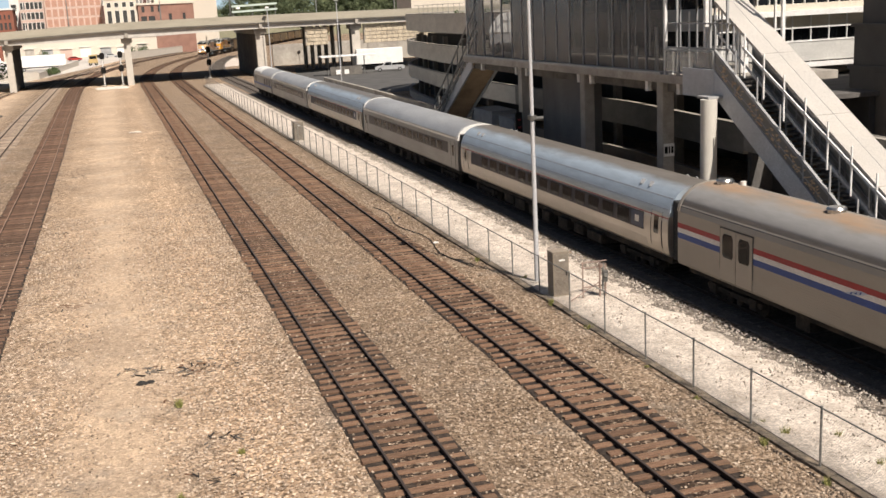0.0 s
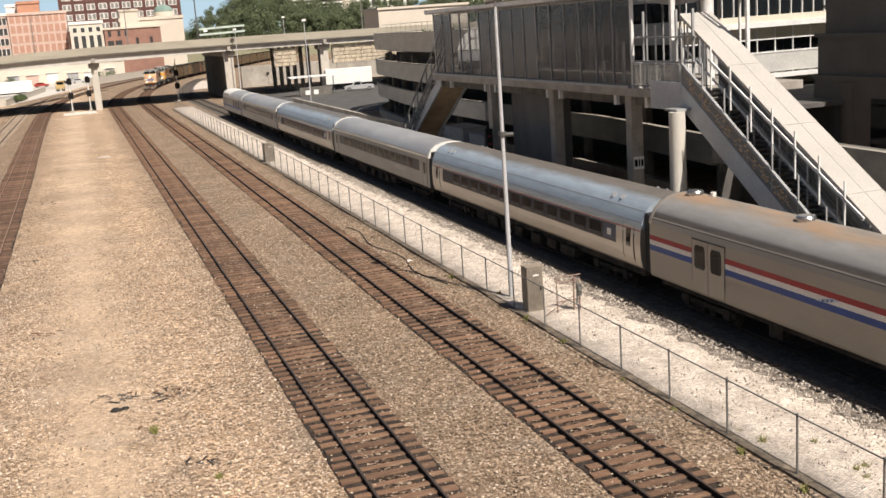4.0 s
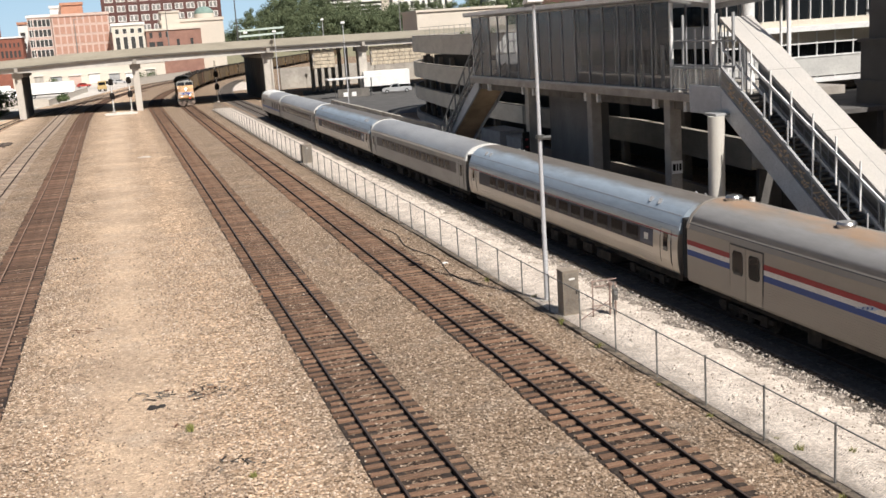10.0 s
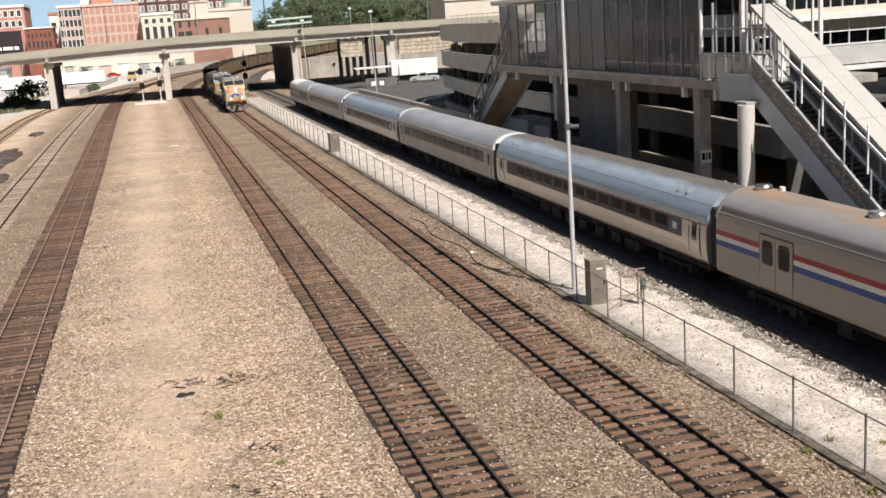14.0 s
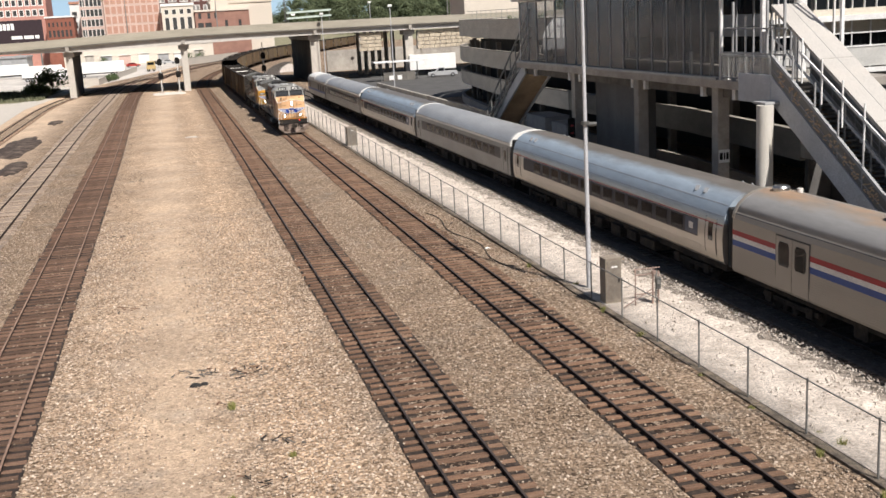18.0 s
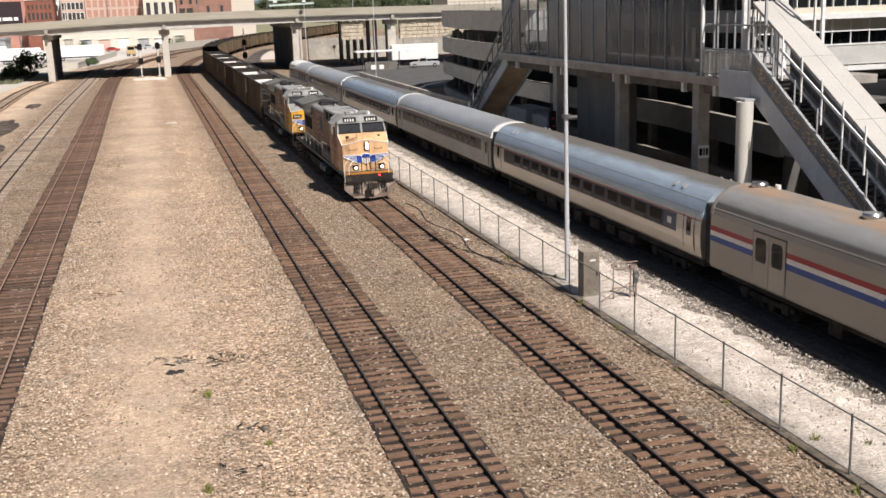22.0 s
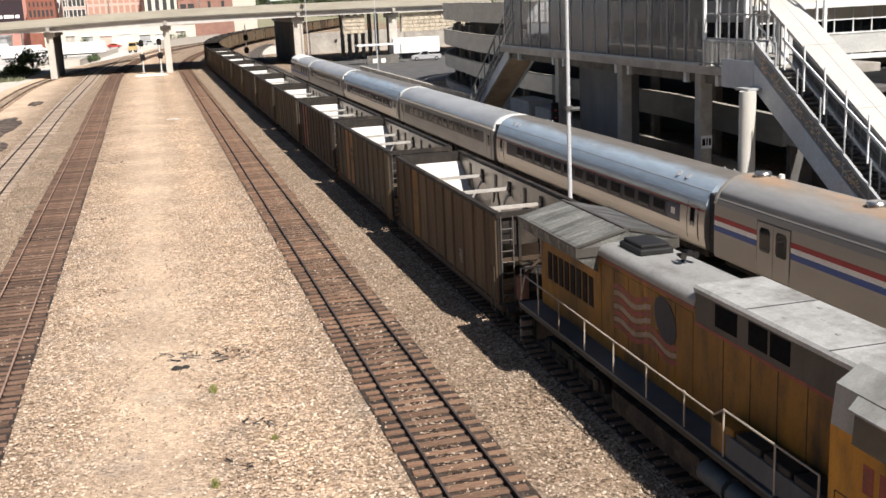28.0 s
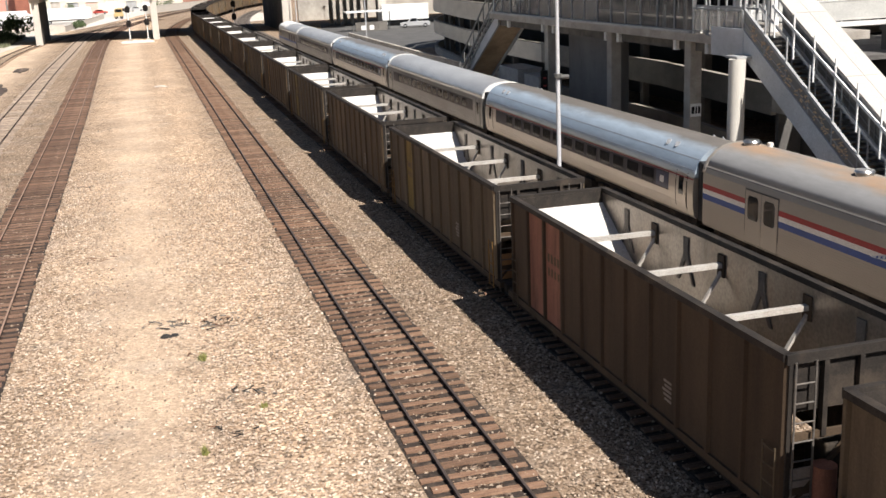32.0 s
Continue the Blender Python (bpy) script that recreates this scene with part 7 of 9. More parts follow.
    handrail(lo, [(1.4, 10.45, 1.56), (1.4, 10.45, 2.6), (0.35, 10.45, 2.6), (0.35, 10.45, 1.56)], [((0.85, 10.45, 1.56), (0.85, 10.45, 2.6))], 0.022, M_GALV, "rear_rail")
    for xa in (-0.9, -0.75, 0.75, 0.9):
        bm = B()
        rod(bm, (xa, 10.55, 1.15), (xa, 10.75, 0.8), 0.025, 6)
        rod(bm, (xa, 10.75, 0.8), (xa, 10.78, 0.4), 0.025, 6)
        part("rear_hose", bm, M_BLACK, lo)
    coupler(lo, -11.4, -1)
    coupler(lo, 11.4, 1)
    for s in (-1, 1):
        bm = B()
        box(bm, min(s * 0.62, s * 0.95), -10.55, 1.72, max(s * 0.62, s * 0.95), -10.3, 2.02, bev=0.03)
        db = part("ditch_light_box", bm, M_BLACK, lo)
        bm = B()
        rod(bm, (s * 0.785, -10.575, 1.87), (s * 0.785, -10.54, 1.87), 0.066, 14)
        part("ditch_light", bm, M_LAMP, db, "lit white ditch light")
        for ya in (-10.35, 10.2):
            bm = B()
            for k in range(4):
                box(bm, min(s * 1.10, s * 1.52), ya - 0.14, 0.35 + k * 0.32, max(s * 1.10, s * 1.52), ya + 0.14, 0.39 + k * 0.32)
            box(bm, min(s * 1.08, s * 1.11), ya - 0.16, 0.3, max(s * 1.08, s * 1.11), ya + 0.16, 1.5)
            part("step_well", bm, M_UNDER, lo)
        handrail(lo, [(s * 1.47, -10.45, 0.95), (s * 1.47, -10.45, 2.0), (s * 1.0, -9.75, 2.45)], [((s * 1.2, -10.45, 1.0), (s * 1.2, -10.45, 1.95)), ((s * 1.2, -10.45, 1.95), (s * 0.75, -9.75, 2.2))], 0.022, M_EMBLEM_WHITE, "stair_rail")
        handrail(lo, [(s * 0.12, -10.42, 1.6), (s * 0.12, -10.42, 2.45), (s * 0.42, -10.42, 2.45), (s * 0.42, -10.42, 1.6)], [], 0.025, M_BLACK, "end_rail")
        pts = [(s * 1.47, -5.6, 2.6), (s * 1.47, -2.3, 2.6), (s * 1.47, -1.9, 2.35), (s * 1.47, 9.9, 2.5), (s * 1.47, 10.35, 1.6)]
        posts = [((s * 1.47, ya, 1.4), (s * 1.47, ya, 2.42 if ya > -2 else 2.6)) for ya in (-5.6, -4.2, -2.3, -0.6, 1.3, 3.2, 5.1, 7.0, 8.7)]
        handrail(lo, pts, posts, 0.022, M_RAILPAINT)
    bm = B()
    rod(bm, (0.62, -10.56, 1.36), (0.62, -10.50, 1.36), 0.06, 10)
    part("marker_lamp", bm, M_REDLAMP, lo, "small red marker lamp")
    # cab and nose stand 8 per cent taller over the walkway
    for piece in lo.children:
        if piece.name.split(".")[0] in ("cab_side", "cab_top", "nose", "side_figure"):
            for ob in [piece] + list(piece.children_recursive):
                for v in ob.data.vertices:
                    v.co.z += 0.08 * max(0.0, v.co.z - 1.56)
    return lo


# ---- coal hoppers ----
def rusty(name, col, col2, **k):
    return surf(name, col, col2, 0.5, 0.75, 0.0, grain=22, grain_amt=0.15, bump=0.08, spec=0.12, stretch=(1, 1.6, 0.25), dirt=(0.06, 0.04, 0.028), dirt_amt=0.6, dirt_scale=1.1, **k)


M_HOP = {"brown": rusty("brown_grey_car_paint", (0.14, 0.096, 0.056), (0.086, 0.06, 0.037), vary=0.2), "grey": rusty("grey_brown_car_paint", (0.145, 0.108, 0.068), (0.09, 0.068, 0.045), vary=0.2), "dark": rusty("dark_brown_car_paint", (0.082, 0.056, 0.036), (0.048, 0.034, 0.023), vary=0.2)}
M_PANEL = {"ochre": rusty("ochre_panel", (0.25, 0.14, 0.045), (0.15, 0.085, 0.032)), "tan": rusty("orange_tan_panel", (0.32, 0.175, 0.08), (0.21, 0.11, 0.052)), "pink": rusty("faded_red_panel", (0.31, 0.145, 0.098), (0.21, 0.092, 0.064)), "yellow": rusty("dull_yellow_panel", (0.23, 0.16, 0.045), (0.145, 0.10, 0.032))}
M_CHORD = surf("black_top_chord", (0.035, 0.029, 0.024), (0.02, 0.017, 0.015), 1.2, 0.7, spec=0.15, dirt=(0.10, 0.075, 0.055), dirt_amt=0.5, dirt_scale=1.0)
M_INSIDE = surf("scoured_steel", (0.29, 0.258, 0.222), (0.15, 0.124, 0.10), 0.6, 0.36, 0.7, grain=12, bump=0.06, stretch=(1, 1.5, 0.4), dirt=(0.17, 0.115, 0.08), dirt_amt=0.55, dirt_scale=1.2)
M_SLOPE = surf("polished_slope_sheet", (0.66, 0.625, 0.575), (0.50, 0.46, 0.41), 0.6, 0.55, 0.15, bump=0.04, dirt=(0.40, 0.31, 0.24), dirt_amt=0.5, dirt_scale=0.8)
M_BRACE = surf("worn_brace_steel", (0.46, 0.43, 0.39), (0.34, 0.31, 0.27), 1.5, 0.6, 0.1, bump=0.04, dirt=(0.3, 0.22, 0.16), dirt_amt=0.4, dirt_scale=2)
M_STIFF = surf("grimy_stiffener_steel", (0.13, 0.115, 0.10), (0.075, 0.066, 0.058), 1.5, 0.7, 0.2, dirt=(0.18, 0.14, 0.11), dirt_amt=0.5, dirt_scale=2)
M_ENDWHITE = rusty("worn_white_end", (0.34, 0.30, 0.26), (0.21, 0.175, 0.145))


def hopper(body, panel, panels, bars, end, label):
    """An open-topped coal hopper: ribbed sides, sloping ends, cross braces, ladders and two trucks."""
    h = thing("coal_hopper", label=label, category="hopper wagon", group="coal train")
    y0, y1, zb, zt, w = -7.35, 7.35, 0.92, 3.98, 1.52
    n = 11
    step = (y1 - y0) / n
    for s in (-1, 1):
        for k in range(n):
            a, b = y0 + k * step, y0 + (k + 1) * step
            bm = B()
            # each sheet bulges a little between its posts
            hexa(bm, [(s * (w - 0.05), a, zb), (s * w, a, zb), (s * w, b, zb), (s * (w - 0.05), b, zb), (s * (w - 0.05), a, zt), (s * w, a, zt), (s * w, b, zt), (s * (w - 0.05), b, zt)])
            bmesh.ops.recalc_face_normals(bm, faces=bm.faces[:])
            mat = M_PANEL[panel] if k in panels and panel else M_HOP[body]
            sh = part("side_sheet", bm, mat, h)
            if k in panels and panel and k == panels[0]:
                bm = B()
                for j in range(4):
                    box(bm, min(s * w, s * (w + 0.006)), a + 0.25 + 0.24 * j, 2.75, max(s * w, s * (w + 0.006)), a + 0.41 + 0.24 * j, 3.0)
                    box(bm, min(s * w, s * (w + 0.006)), a + 0.25 + 0.24 * j, 2.35, max(s * w, s * (w + 0.006)), a + 0.38 + 0.24 * j, 2.58)
                part("stencil_bars", bm, M_HOP["brown"], sh)
            if k == 3:
                bm = B()
                for j in range(5):
                    box(bm, min(s * w, s * (w + 0.005)), a + 0.3, 1.35 + j * 0.11, max(s * w, s * (w + 0.005)), a + 0.62 + 0.05 * (j % 3), 1.41 + j * 0.11)
                part("stencil_bars", bm, M_ENDWHITE, sh)
        for k in range(n + 1):
            a = y0 + k * step
            bm = B()
            prism(bm, [(s * w, a - 0.09), (s * (w + 0.07), a - 0.045), (s * (w + 0.07), a + 0.045), (s * w, a + 0.09)], "z", zb, zt - 0.02)
            part("side_post", bm, M_HOP[body], h)
        bm = B()
        box(bm, min(s * (w - 0.10), s * (w + 0.09)), y0 - 0.05, zt - 0.05, max(s * (w - 0.10), s * (w + 0.09)), y1 + 0.05, zt + 0.09)
        part("top_chord", bm, M_CHORD, h)
        bm = B()
        box(bm, min(s * (w - 0.12), s * (w + 0.06)), y0 - 0.5, zb - 0.16, max(s * (w - 0.12), s * (w + 0.06)), y1 + 0.5, zb + 0.03)
        part("side_sill", bm, M_HOP["dark"], h)
        # scoured inner lining
        bm = B()
        box(bm, min(s * (w - 0.075), s * (w - 0.055)), y0 + 0.02, zb, max(s * (w - 0.075), s * (w - 0.055)), y1 - 0.02, zt - 0.06)
        part("inner_wall", bm, M_INSIDE, h)
    for e in (-1, 1):
        bm = B()
        ye, yi = e * 7.31, e * 3.3
        hexa(bm, [(-w + 0.07, ye, 3.55), (w - 0.07, ye, 3.55), (w - 0.07, yi, 1.05), (-w + 0.07, yi, 1.05), (-w + 0.07, ye, 3.6), (w - 0.07, ye, 3.6), (w - 0.07, yi, 1.10), (-w + 0.07, yi, 1.10)])
        bmesh.ops.recalc_face_normals(bm, faces=bm.faces[:])
        part("slope_sheet", bm, M_SLOPE, h, "bright scoured sloping end sheet")
        bm = B()
        box(bm, -w, min(ye, ye + e * 0.05), 2.9, w, max(ye, ye + e * 0.05), zt)
        part("end_sheet", bm, M_CHORD, h)
        bm = B()
        box(bm, -w - 0.05, min(ye + e * 0.02, ye + e * 0.16), zt - 0.1, w + 0.05, max(ye + e * 0.02, ye + e * 0.16), zt + 0.09)
        part("end_chord", bm, M_CHORD, h)
        bm = B()
        for x in (-1.48, -0.75, 0.0, 0.75, 1.48):
            box(bm, x - 0.05, min(ye + e * 0.05, ye + e * 0.17), zb if abs(x) > 1 else 2.4, x + 0.05, max(ye + e * 0.05, ye + e * 0.17), zt - 0.1)
        part("end_post", bm, M_CHORD, h)
        for xa, xb in ((-1.45, -0.55), (0.55, 1.45)):
            bm = B()
            box(bm, xa, min(ye + e * 0.06, ye + e * 0.10), zb, xb, max(ye + e * 0.06, ye + e * 0.10), zb + 0.85)
            part("end_plate", bm, M_ENDWHITE if end == "black" else M_PANEL["tan"] if end == "tan" else M_HOP[body], h)
        bm = B()
        box(bm, -1.45, min(e * 7.5, e * 8.1), 0.78, 1.45, max(e * 7.5, e * 8.1), 0.92)
        box(bm, -0.3, min(e * 5.0, e * 7.6), 0.72, 0.3, max(e * 5.0, e * 7.6), 1.0)
        part("end_platform", bm, M_UNDER, h)
        for s in (-1, 1):
            bm = B()
            for x in (1.0, 1.42):
                rod(bm, (s * x, e * 7.52, 0.75), (s * x, e * 7.52, zt - 0.05), 0.022, 6)
            for k in range(8):
                rod(bm, (s * 1.0, e * 7.52, 0.85 + k * 0.38), (s * 1.42, e * 7.52, 0.85 + k * 0.38), 0.018, 6)
            part("end_ladder", bm, M_STIFF, h, "worn steel end ladder")
            bm = B()
            for x in (e * 6.85, e * 7.27):
                rod(bm, (s * 1.62, x, 0.62), (s * 1.62, x, 2.2), 0.02, 6)
            for k in range(5):
                rod(bm, (s * 1.62, e * 6.85, 0.68 + k * 0.36), (s * 1.62, e * 7.27, 0.68 + k * 0.36), 0.017, 6)
            part("side_ladder", bm, M_PANEL["ochre"] if end == "tan" else M_HOP["grey"], h)
        bm = B()
        rod(bm, (-0.75, e * 7.55, 1.05), (-0.75, e * 7.55, 1.85), 0.23, 14)
        part("air_reservoir", bm, M_PANEL["pink"], h, "rusty red brake reservoir")
        bm = B()
        for zz in (1.25, 2.35):
            box(bm, -1.46, min(e * 7.36, e * 7.44), zz, 1.46, max(e * 7.36, e * 7.44), zz + 0.14)
        beam(bm, (-1.4, e * 7.4, 1.0), (0.0, e * 7.4, 2.4), 0.08, 0.08)
        beam(bm, (1.4, e * 7.4, 1.0), (0.0, e * 7.4, 2.4), 0.08, 0.08)
        part("end_bracing", bm, M_HOP["dark"], h)
        bm = B()
        box(bm, -0.55, min(e * 6.6, e * 7.3), 0.95, 0.55, max(e * 6.6, e * 7.3), 2.1, bev=0.05)
        part("brake_gear", bm, M_UNDER, h)
        coupler(h, e * 8.25, e)
        bogie(h, e * 5.75, (-0.89, 0.89), WHEEL_SMALL, 0.46)
    bm = B()
    rod(bm, (0.7, -7.62, 2.4), (0.7, -7.66, 2.4), 0.28, 16)
    rod(bm, (0.7, -7.4, 2.4), (0.7, -7.64, 2.4), 0.04, 8)
    part("brake_wheel", bm, M_UNDER, h)
    for s in (-1, 1):
        bm = B()
        hexa(bm, [(s * 0.12, -3.4, 0.45), (s * 0.7, -3.4, 0.45), (s * 0.7, 3.4, 0.45), (s * 0.12, 3.4, 0.45), (s * 0.12, -3.6, 1.06), (s * 1.4, -3.6, 1.06), (s * 1.4, 3.6, 1.06), (s * 0.12, 3.6, 1.06)])
        bmesh.ops.recalc_face_normals(bm, faces=bm.faces[:])
        part("hopper_chute", bm, M_HOP["dark"], h)
    for k in range(bars):
        yb = y0 + (k + 1) * (y1 - y0) / (bars + 1)
        bm = B()
        beam(bm, (-w + 0.07, yb, 3.45), (w - 0.07, yb, 3.45), 0.16, 0.12)
        part("cross_brace", bm, M_BRACE, h, "worn pale steel cross brace")
        bm = B()
        beam(bm, (w - 0.08, yb, 3.3), (0.15, yb, 1.3), 0.10, 0.06)
        part("diagonal_brace", bm, M_BRACE, h)
        for s in (-1, 1):
            bm = B()
            box(bm, min(s * (w - 0.08), s * (w - 0.12)), yb - 0.16, 3.15, max(s * (w - 0.08), s * (w - 0.12)), yb + 0.16, 3.72)
            part("brace_gusset", bm, M_HOP["dark"], h)
    for k in range(bars + 1):
        yb = y0 + (k + 0.5) * (y1 - y0) / (bars + 1)
        for s in (-1, 1):
            bm = B()
            prism(bm, [(yb - 0.15, 3.75), (yb + 0.15, 3.75), (yb + 0.13, 3.3), (yb + 0.5, 2.5), (yb + 0.36, 2.5), (yb, 3.15), (yb - 0.36, 2.5), (yb - 0.5, 2.5), (yb - 0.13, 3.3)], "x", min(s * (w - 0.08), s * (w - 0.105)), max(s * (w - 0.08), s * (w - 0.105)))
            part("wall_stiffener", bm, M_STIFF, h, "dark forked stiffener on the inner wall")
    return h


SPEED, LEAD_25 = 12.62, 23.9


def lead(t):
    """Metres along the track of the front coupler; the train gathers a little speed."""
    return LEAD_25 - SPEED * (t - 25.0) - 0.32 * min(max(25.0 - t, 0.0), 7.0) - 0.6 * max(18.0 - t, 0.0)


LOCO_L, HOP_L = 23.15, 16.5
CARS = [(locomotive(M_FADED, "faded yellow diesel freight locomotive with grey roof and lit headlights", False, False), LOCO_L), (locomotive(M_YELLOW, "bright yellow diesel freight locomotive with grey roof behind the first", True, True), LOCO_L)]
KINDS = [("brown", "ochre", (8,), 3, "plain", "brown coal hopper with one ochre side panel"), ("grey", "tan", (7, 8), 3, "tan", "grey-brown coal hopper with two orange-tan panels"), ("dark", "pink", (8, 9), 3, "black", "dark brown coal hopper with a faded red panel"), ("grey", "yellow", (8,), 3, "tan", "grey-brown coal hopper with a dull yellow panel"), ("brown", None, (), 3, "plain", "plain weathered brown open coal hopper")]
PROTOS = [hopper(*k) for k in KINDS]
CARS += [(p, HOP_L) for p in PROTOS]
rnd_cars = random.Random(11)
for k in range(25):
    CARS.append((copy_thing(PROTOS[rnd_cars.choice((0, 1, 2, 3, 3, 4, 0))], pose(0, 0, 0)), HOP_L))


def motions():
    """The train rolls along the curve and past the camera at a steady speed."""
    back = 0.0
    for ob, length in CARS:
        off = back + length / 2
        back += length
        rows = []
        for t in range(0, 33, 2):
            s = lead(t) + off
            xa, ya, _ = on_line(12.1, s - length * 0.33)
            xb, yb, _ = on_line(12.1, s + length * 0.33)
            rows.append((t, pose((xa + xb) / 2, (ya + yb) / 2, RAIL_TOP, 0, 0, -math.degrees(math.atan2(xb - xa, yb - ya)))))
        walk(ob, rows)


# ---- road overpass across the yard ----
M_PARAPET = surf("mossy_parapet_concrete", (0.37, 0.335, 0.265), (0.30, 0.27, 0.215), 0.25, 0.9, bump=0.08, stretch=(0.3, 1, 2), dirt=(0.22, 0.20, 0.15), dirt_amt=0.5, dirt_scale=0.4)
M_GIRDER = surf("pale_girder_paint", (0.52, 0.485, 0.44), (0.43, 0.40, 0.36), 0.4, 0.7, bump=0.04, dirt=(0.26, 0.22, 0.18), dirt_amt=0.5, dirt_scale=0.3)
M_PIERSHADE = surf("shaded_pier_concrete", (0.13, 0.115, 0.10), (0.07, 0.062, 0.055), 0.5, 0.95, bump=0.2, dirt=(0.05, 0.045, 0.04), dirt_amt=0.6, dirt_scale=0.3)
M_ROCKFACE = surf("patterned_stone_facing", (0.52, 0.44, 0.33), (0.36, 0.30, 0.22), 0.9, 0.9, bump=0.4, grain=3)
DECK = [(-90, 8.6, 9.9), (-50, 8.6, 10.1), (-28, 8.6, 10.4), (-17, 8.35, 10.75), (-7.5, 8.4, 11.1), (4, 8.55, 11.4), (14, 8.75, 11.45), (24.7, 8.95, 11.45), (40, 8.95, 11.4), (54, 8.85, 11.3), (80, 8.7, 11.15), (140, 8.5, 10.9)]


def long_bar(bm, y0, y1, off0, off1, from_top0=True, from_top1=True):
    """A bar along the deck; its lower and upper edge hang from the deck's top or stand on its underside."""
    rows = []
    for x, zb, zt in DECK:
        a = (zt if from_top0 else zb) + off0
        b = (zt if from_top1 else zb) + off1
        rows.append([bm.verts.new(p) for p in ((x, y0, a), (x, y1, a), (x, y1, b), (x, y0, b))])
    for r, s in zip(rows, rows[1:]):
        for q in range(4):
            bm.faces.new((r[q], r[(q + 1) % 4], s[(q + 1) % 4], s[q]))
    bm.faces.new(rows[0])
    bm.faces.new(rows[-1][::-1])
    bmesh.ops.recalc_face_normals(bm, faces=bm.faces[:])
    return bm


def overpass():
    o = thing("overpass", label="pale concrete road overpass on wall piers across the yard", category="bridge", kind="structure")
    for y0, y1 in ((206.0, 206.35), (236.6, 237.0)):
        part("parapet", long_bar(B(), y0, y1, -1.35, 0.0), M_PARAPET, o, "stained concrete parapet")
    part("deck_slab", long_bar(B(), 206.1, 236.9, -1.5, -1.2), M_CONC, o)
    part("drip_edge", long_bar(B(), 205.7, 206.4, -1.52, -1.38), M_CONC_DARK, o)
    for y in (206.5, 211.5, 216.0, 220.5, 225.0, 230.5, 235.8):
        part("girder", long_bar(B(), y - 0.2, y + 0.2, 0.0, -1.5, False, True), M_GIRDER, o, "pale painted girder")
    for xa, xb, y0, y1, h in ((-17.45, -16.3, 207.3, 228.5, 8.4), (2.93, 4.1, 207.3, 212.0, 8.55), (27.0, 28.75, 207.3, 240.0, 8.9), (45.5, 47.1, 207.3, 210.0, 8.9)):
        # wall pier's dark colour stands for shade under the deck; its column stays pale
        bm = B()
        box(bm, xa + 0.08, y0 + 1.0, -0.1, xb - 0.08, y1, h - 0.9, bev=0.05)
        pr = part("pier", bm, M_PIERSHADE, o, "concrete wall pier coloured dark for shade under the deck")
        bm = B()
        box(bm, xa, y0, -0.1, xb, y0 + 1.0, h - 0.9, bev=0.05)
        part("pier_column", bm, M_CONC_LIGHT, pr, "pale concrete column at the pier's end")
        bm = B()
        box(bm, xa - 0.35, y0 - 0.3, h - 0.9, xb + 0.35, y1 + 0.4, h, bev=0.05)
        part("pier_cap", bm, M_CONC, pr)
        bm = B()
        box(bm, (xa + xb) / 2 - 0.3, 205.6, h + 0.1, (xa + xb) / 2 + 0.3, 206.0, h + 0.9)
        part("drain_box", bm, M_CONC, pr)
    for k in range(6):
        bm = B()
        rod(bm, (39.5 + k * 1.35, 226 - k * 0.6, -0.1), (39.5 + k * 1.35, 226 - k * 0.6, 8.9), 0.42, 14)
        part("round_pier", bm, M_CONC, o)
    # patterned retaining walls and abutment
    for xa, xb, za, zb in ((36.4, 40.7, 5.3, 8.7), (47.9, 66.7, 5.15, 8.7)):
        w = None
        bm = B()
        box(bm, xa, 207.1, za, xb, 208.0, zb)
        w = part("abutment_wall", bm, M_CONC, o)
        nx, nz = int((xb - xa) / 1.1), 5
        rnd = random.Random(int(xa))
        for i in range(nx):
            for j in range(nz):
                bm = B()
                dx, dz = (xb - xa) / nx, (zb - za) / nz
                o2 = 0.4 * dx * (j % 2)
                x0 = xa + i * dx + o2 * 0.5
                box(bm, x0 + 0.05, 207.1 - rnd.uniform(0.10, 0.22), za + j * dz + 0.05, min(xb, x0 + dx - 0.04), 207.1, za + (j + 1) * dz - 0.05, bev=0.05)
                part("facing_stone", bm, M_ROCKFACE, w)
    bm = B()
    box(bm, 36.0, 249.0, -0.1, 90.0, 250.0, 4.7)
    part("retaining_wall", bm, M_CONC, o, "grey retaining wall behind the piers")
    for k in range(24):
        bm = B()
        x = -40 + k * 5
        z = np.interp(x, [d[0] for d in DECK], [d[2] for d in DECK])
        rod(bm, (x, 206.2, z), (x, 206.2, z + 0.25), 0.05, 6)
        part("rail_stub", bm, M_FENCE, o)
    return o


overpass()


def street_pole(x, y, z0, z1, label, arm=1.6, mat=None):
    p = thing("street_lamp", (x, y, z0), label, "street lamp", "overpass lamps")
    bm = B()
    rod(bm, (0, 0, 0), (0, 0, z1 - z0), 0.14, 10, r2=0.08)
    part("pole", bm, mat or M_FENCE, p)
    bm = B()
    rod(bm, (0, 0, z1 - z0 - 0.1), (arm, -0.3, z1 - z0 + 0.15), 0.05, 8)
    part("arm", bm, mat or M_FENCE, p)
    bm = B()
    box(bm, arm - 0.15, -0.45, z1 - z0 + 0.08, arm + 0.55, -0.15, z1 - z0 + 0.22, bev=0.03)
    part("lamp_head", bm, M_GREYSTEEL, p)


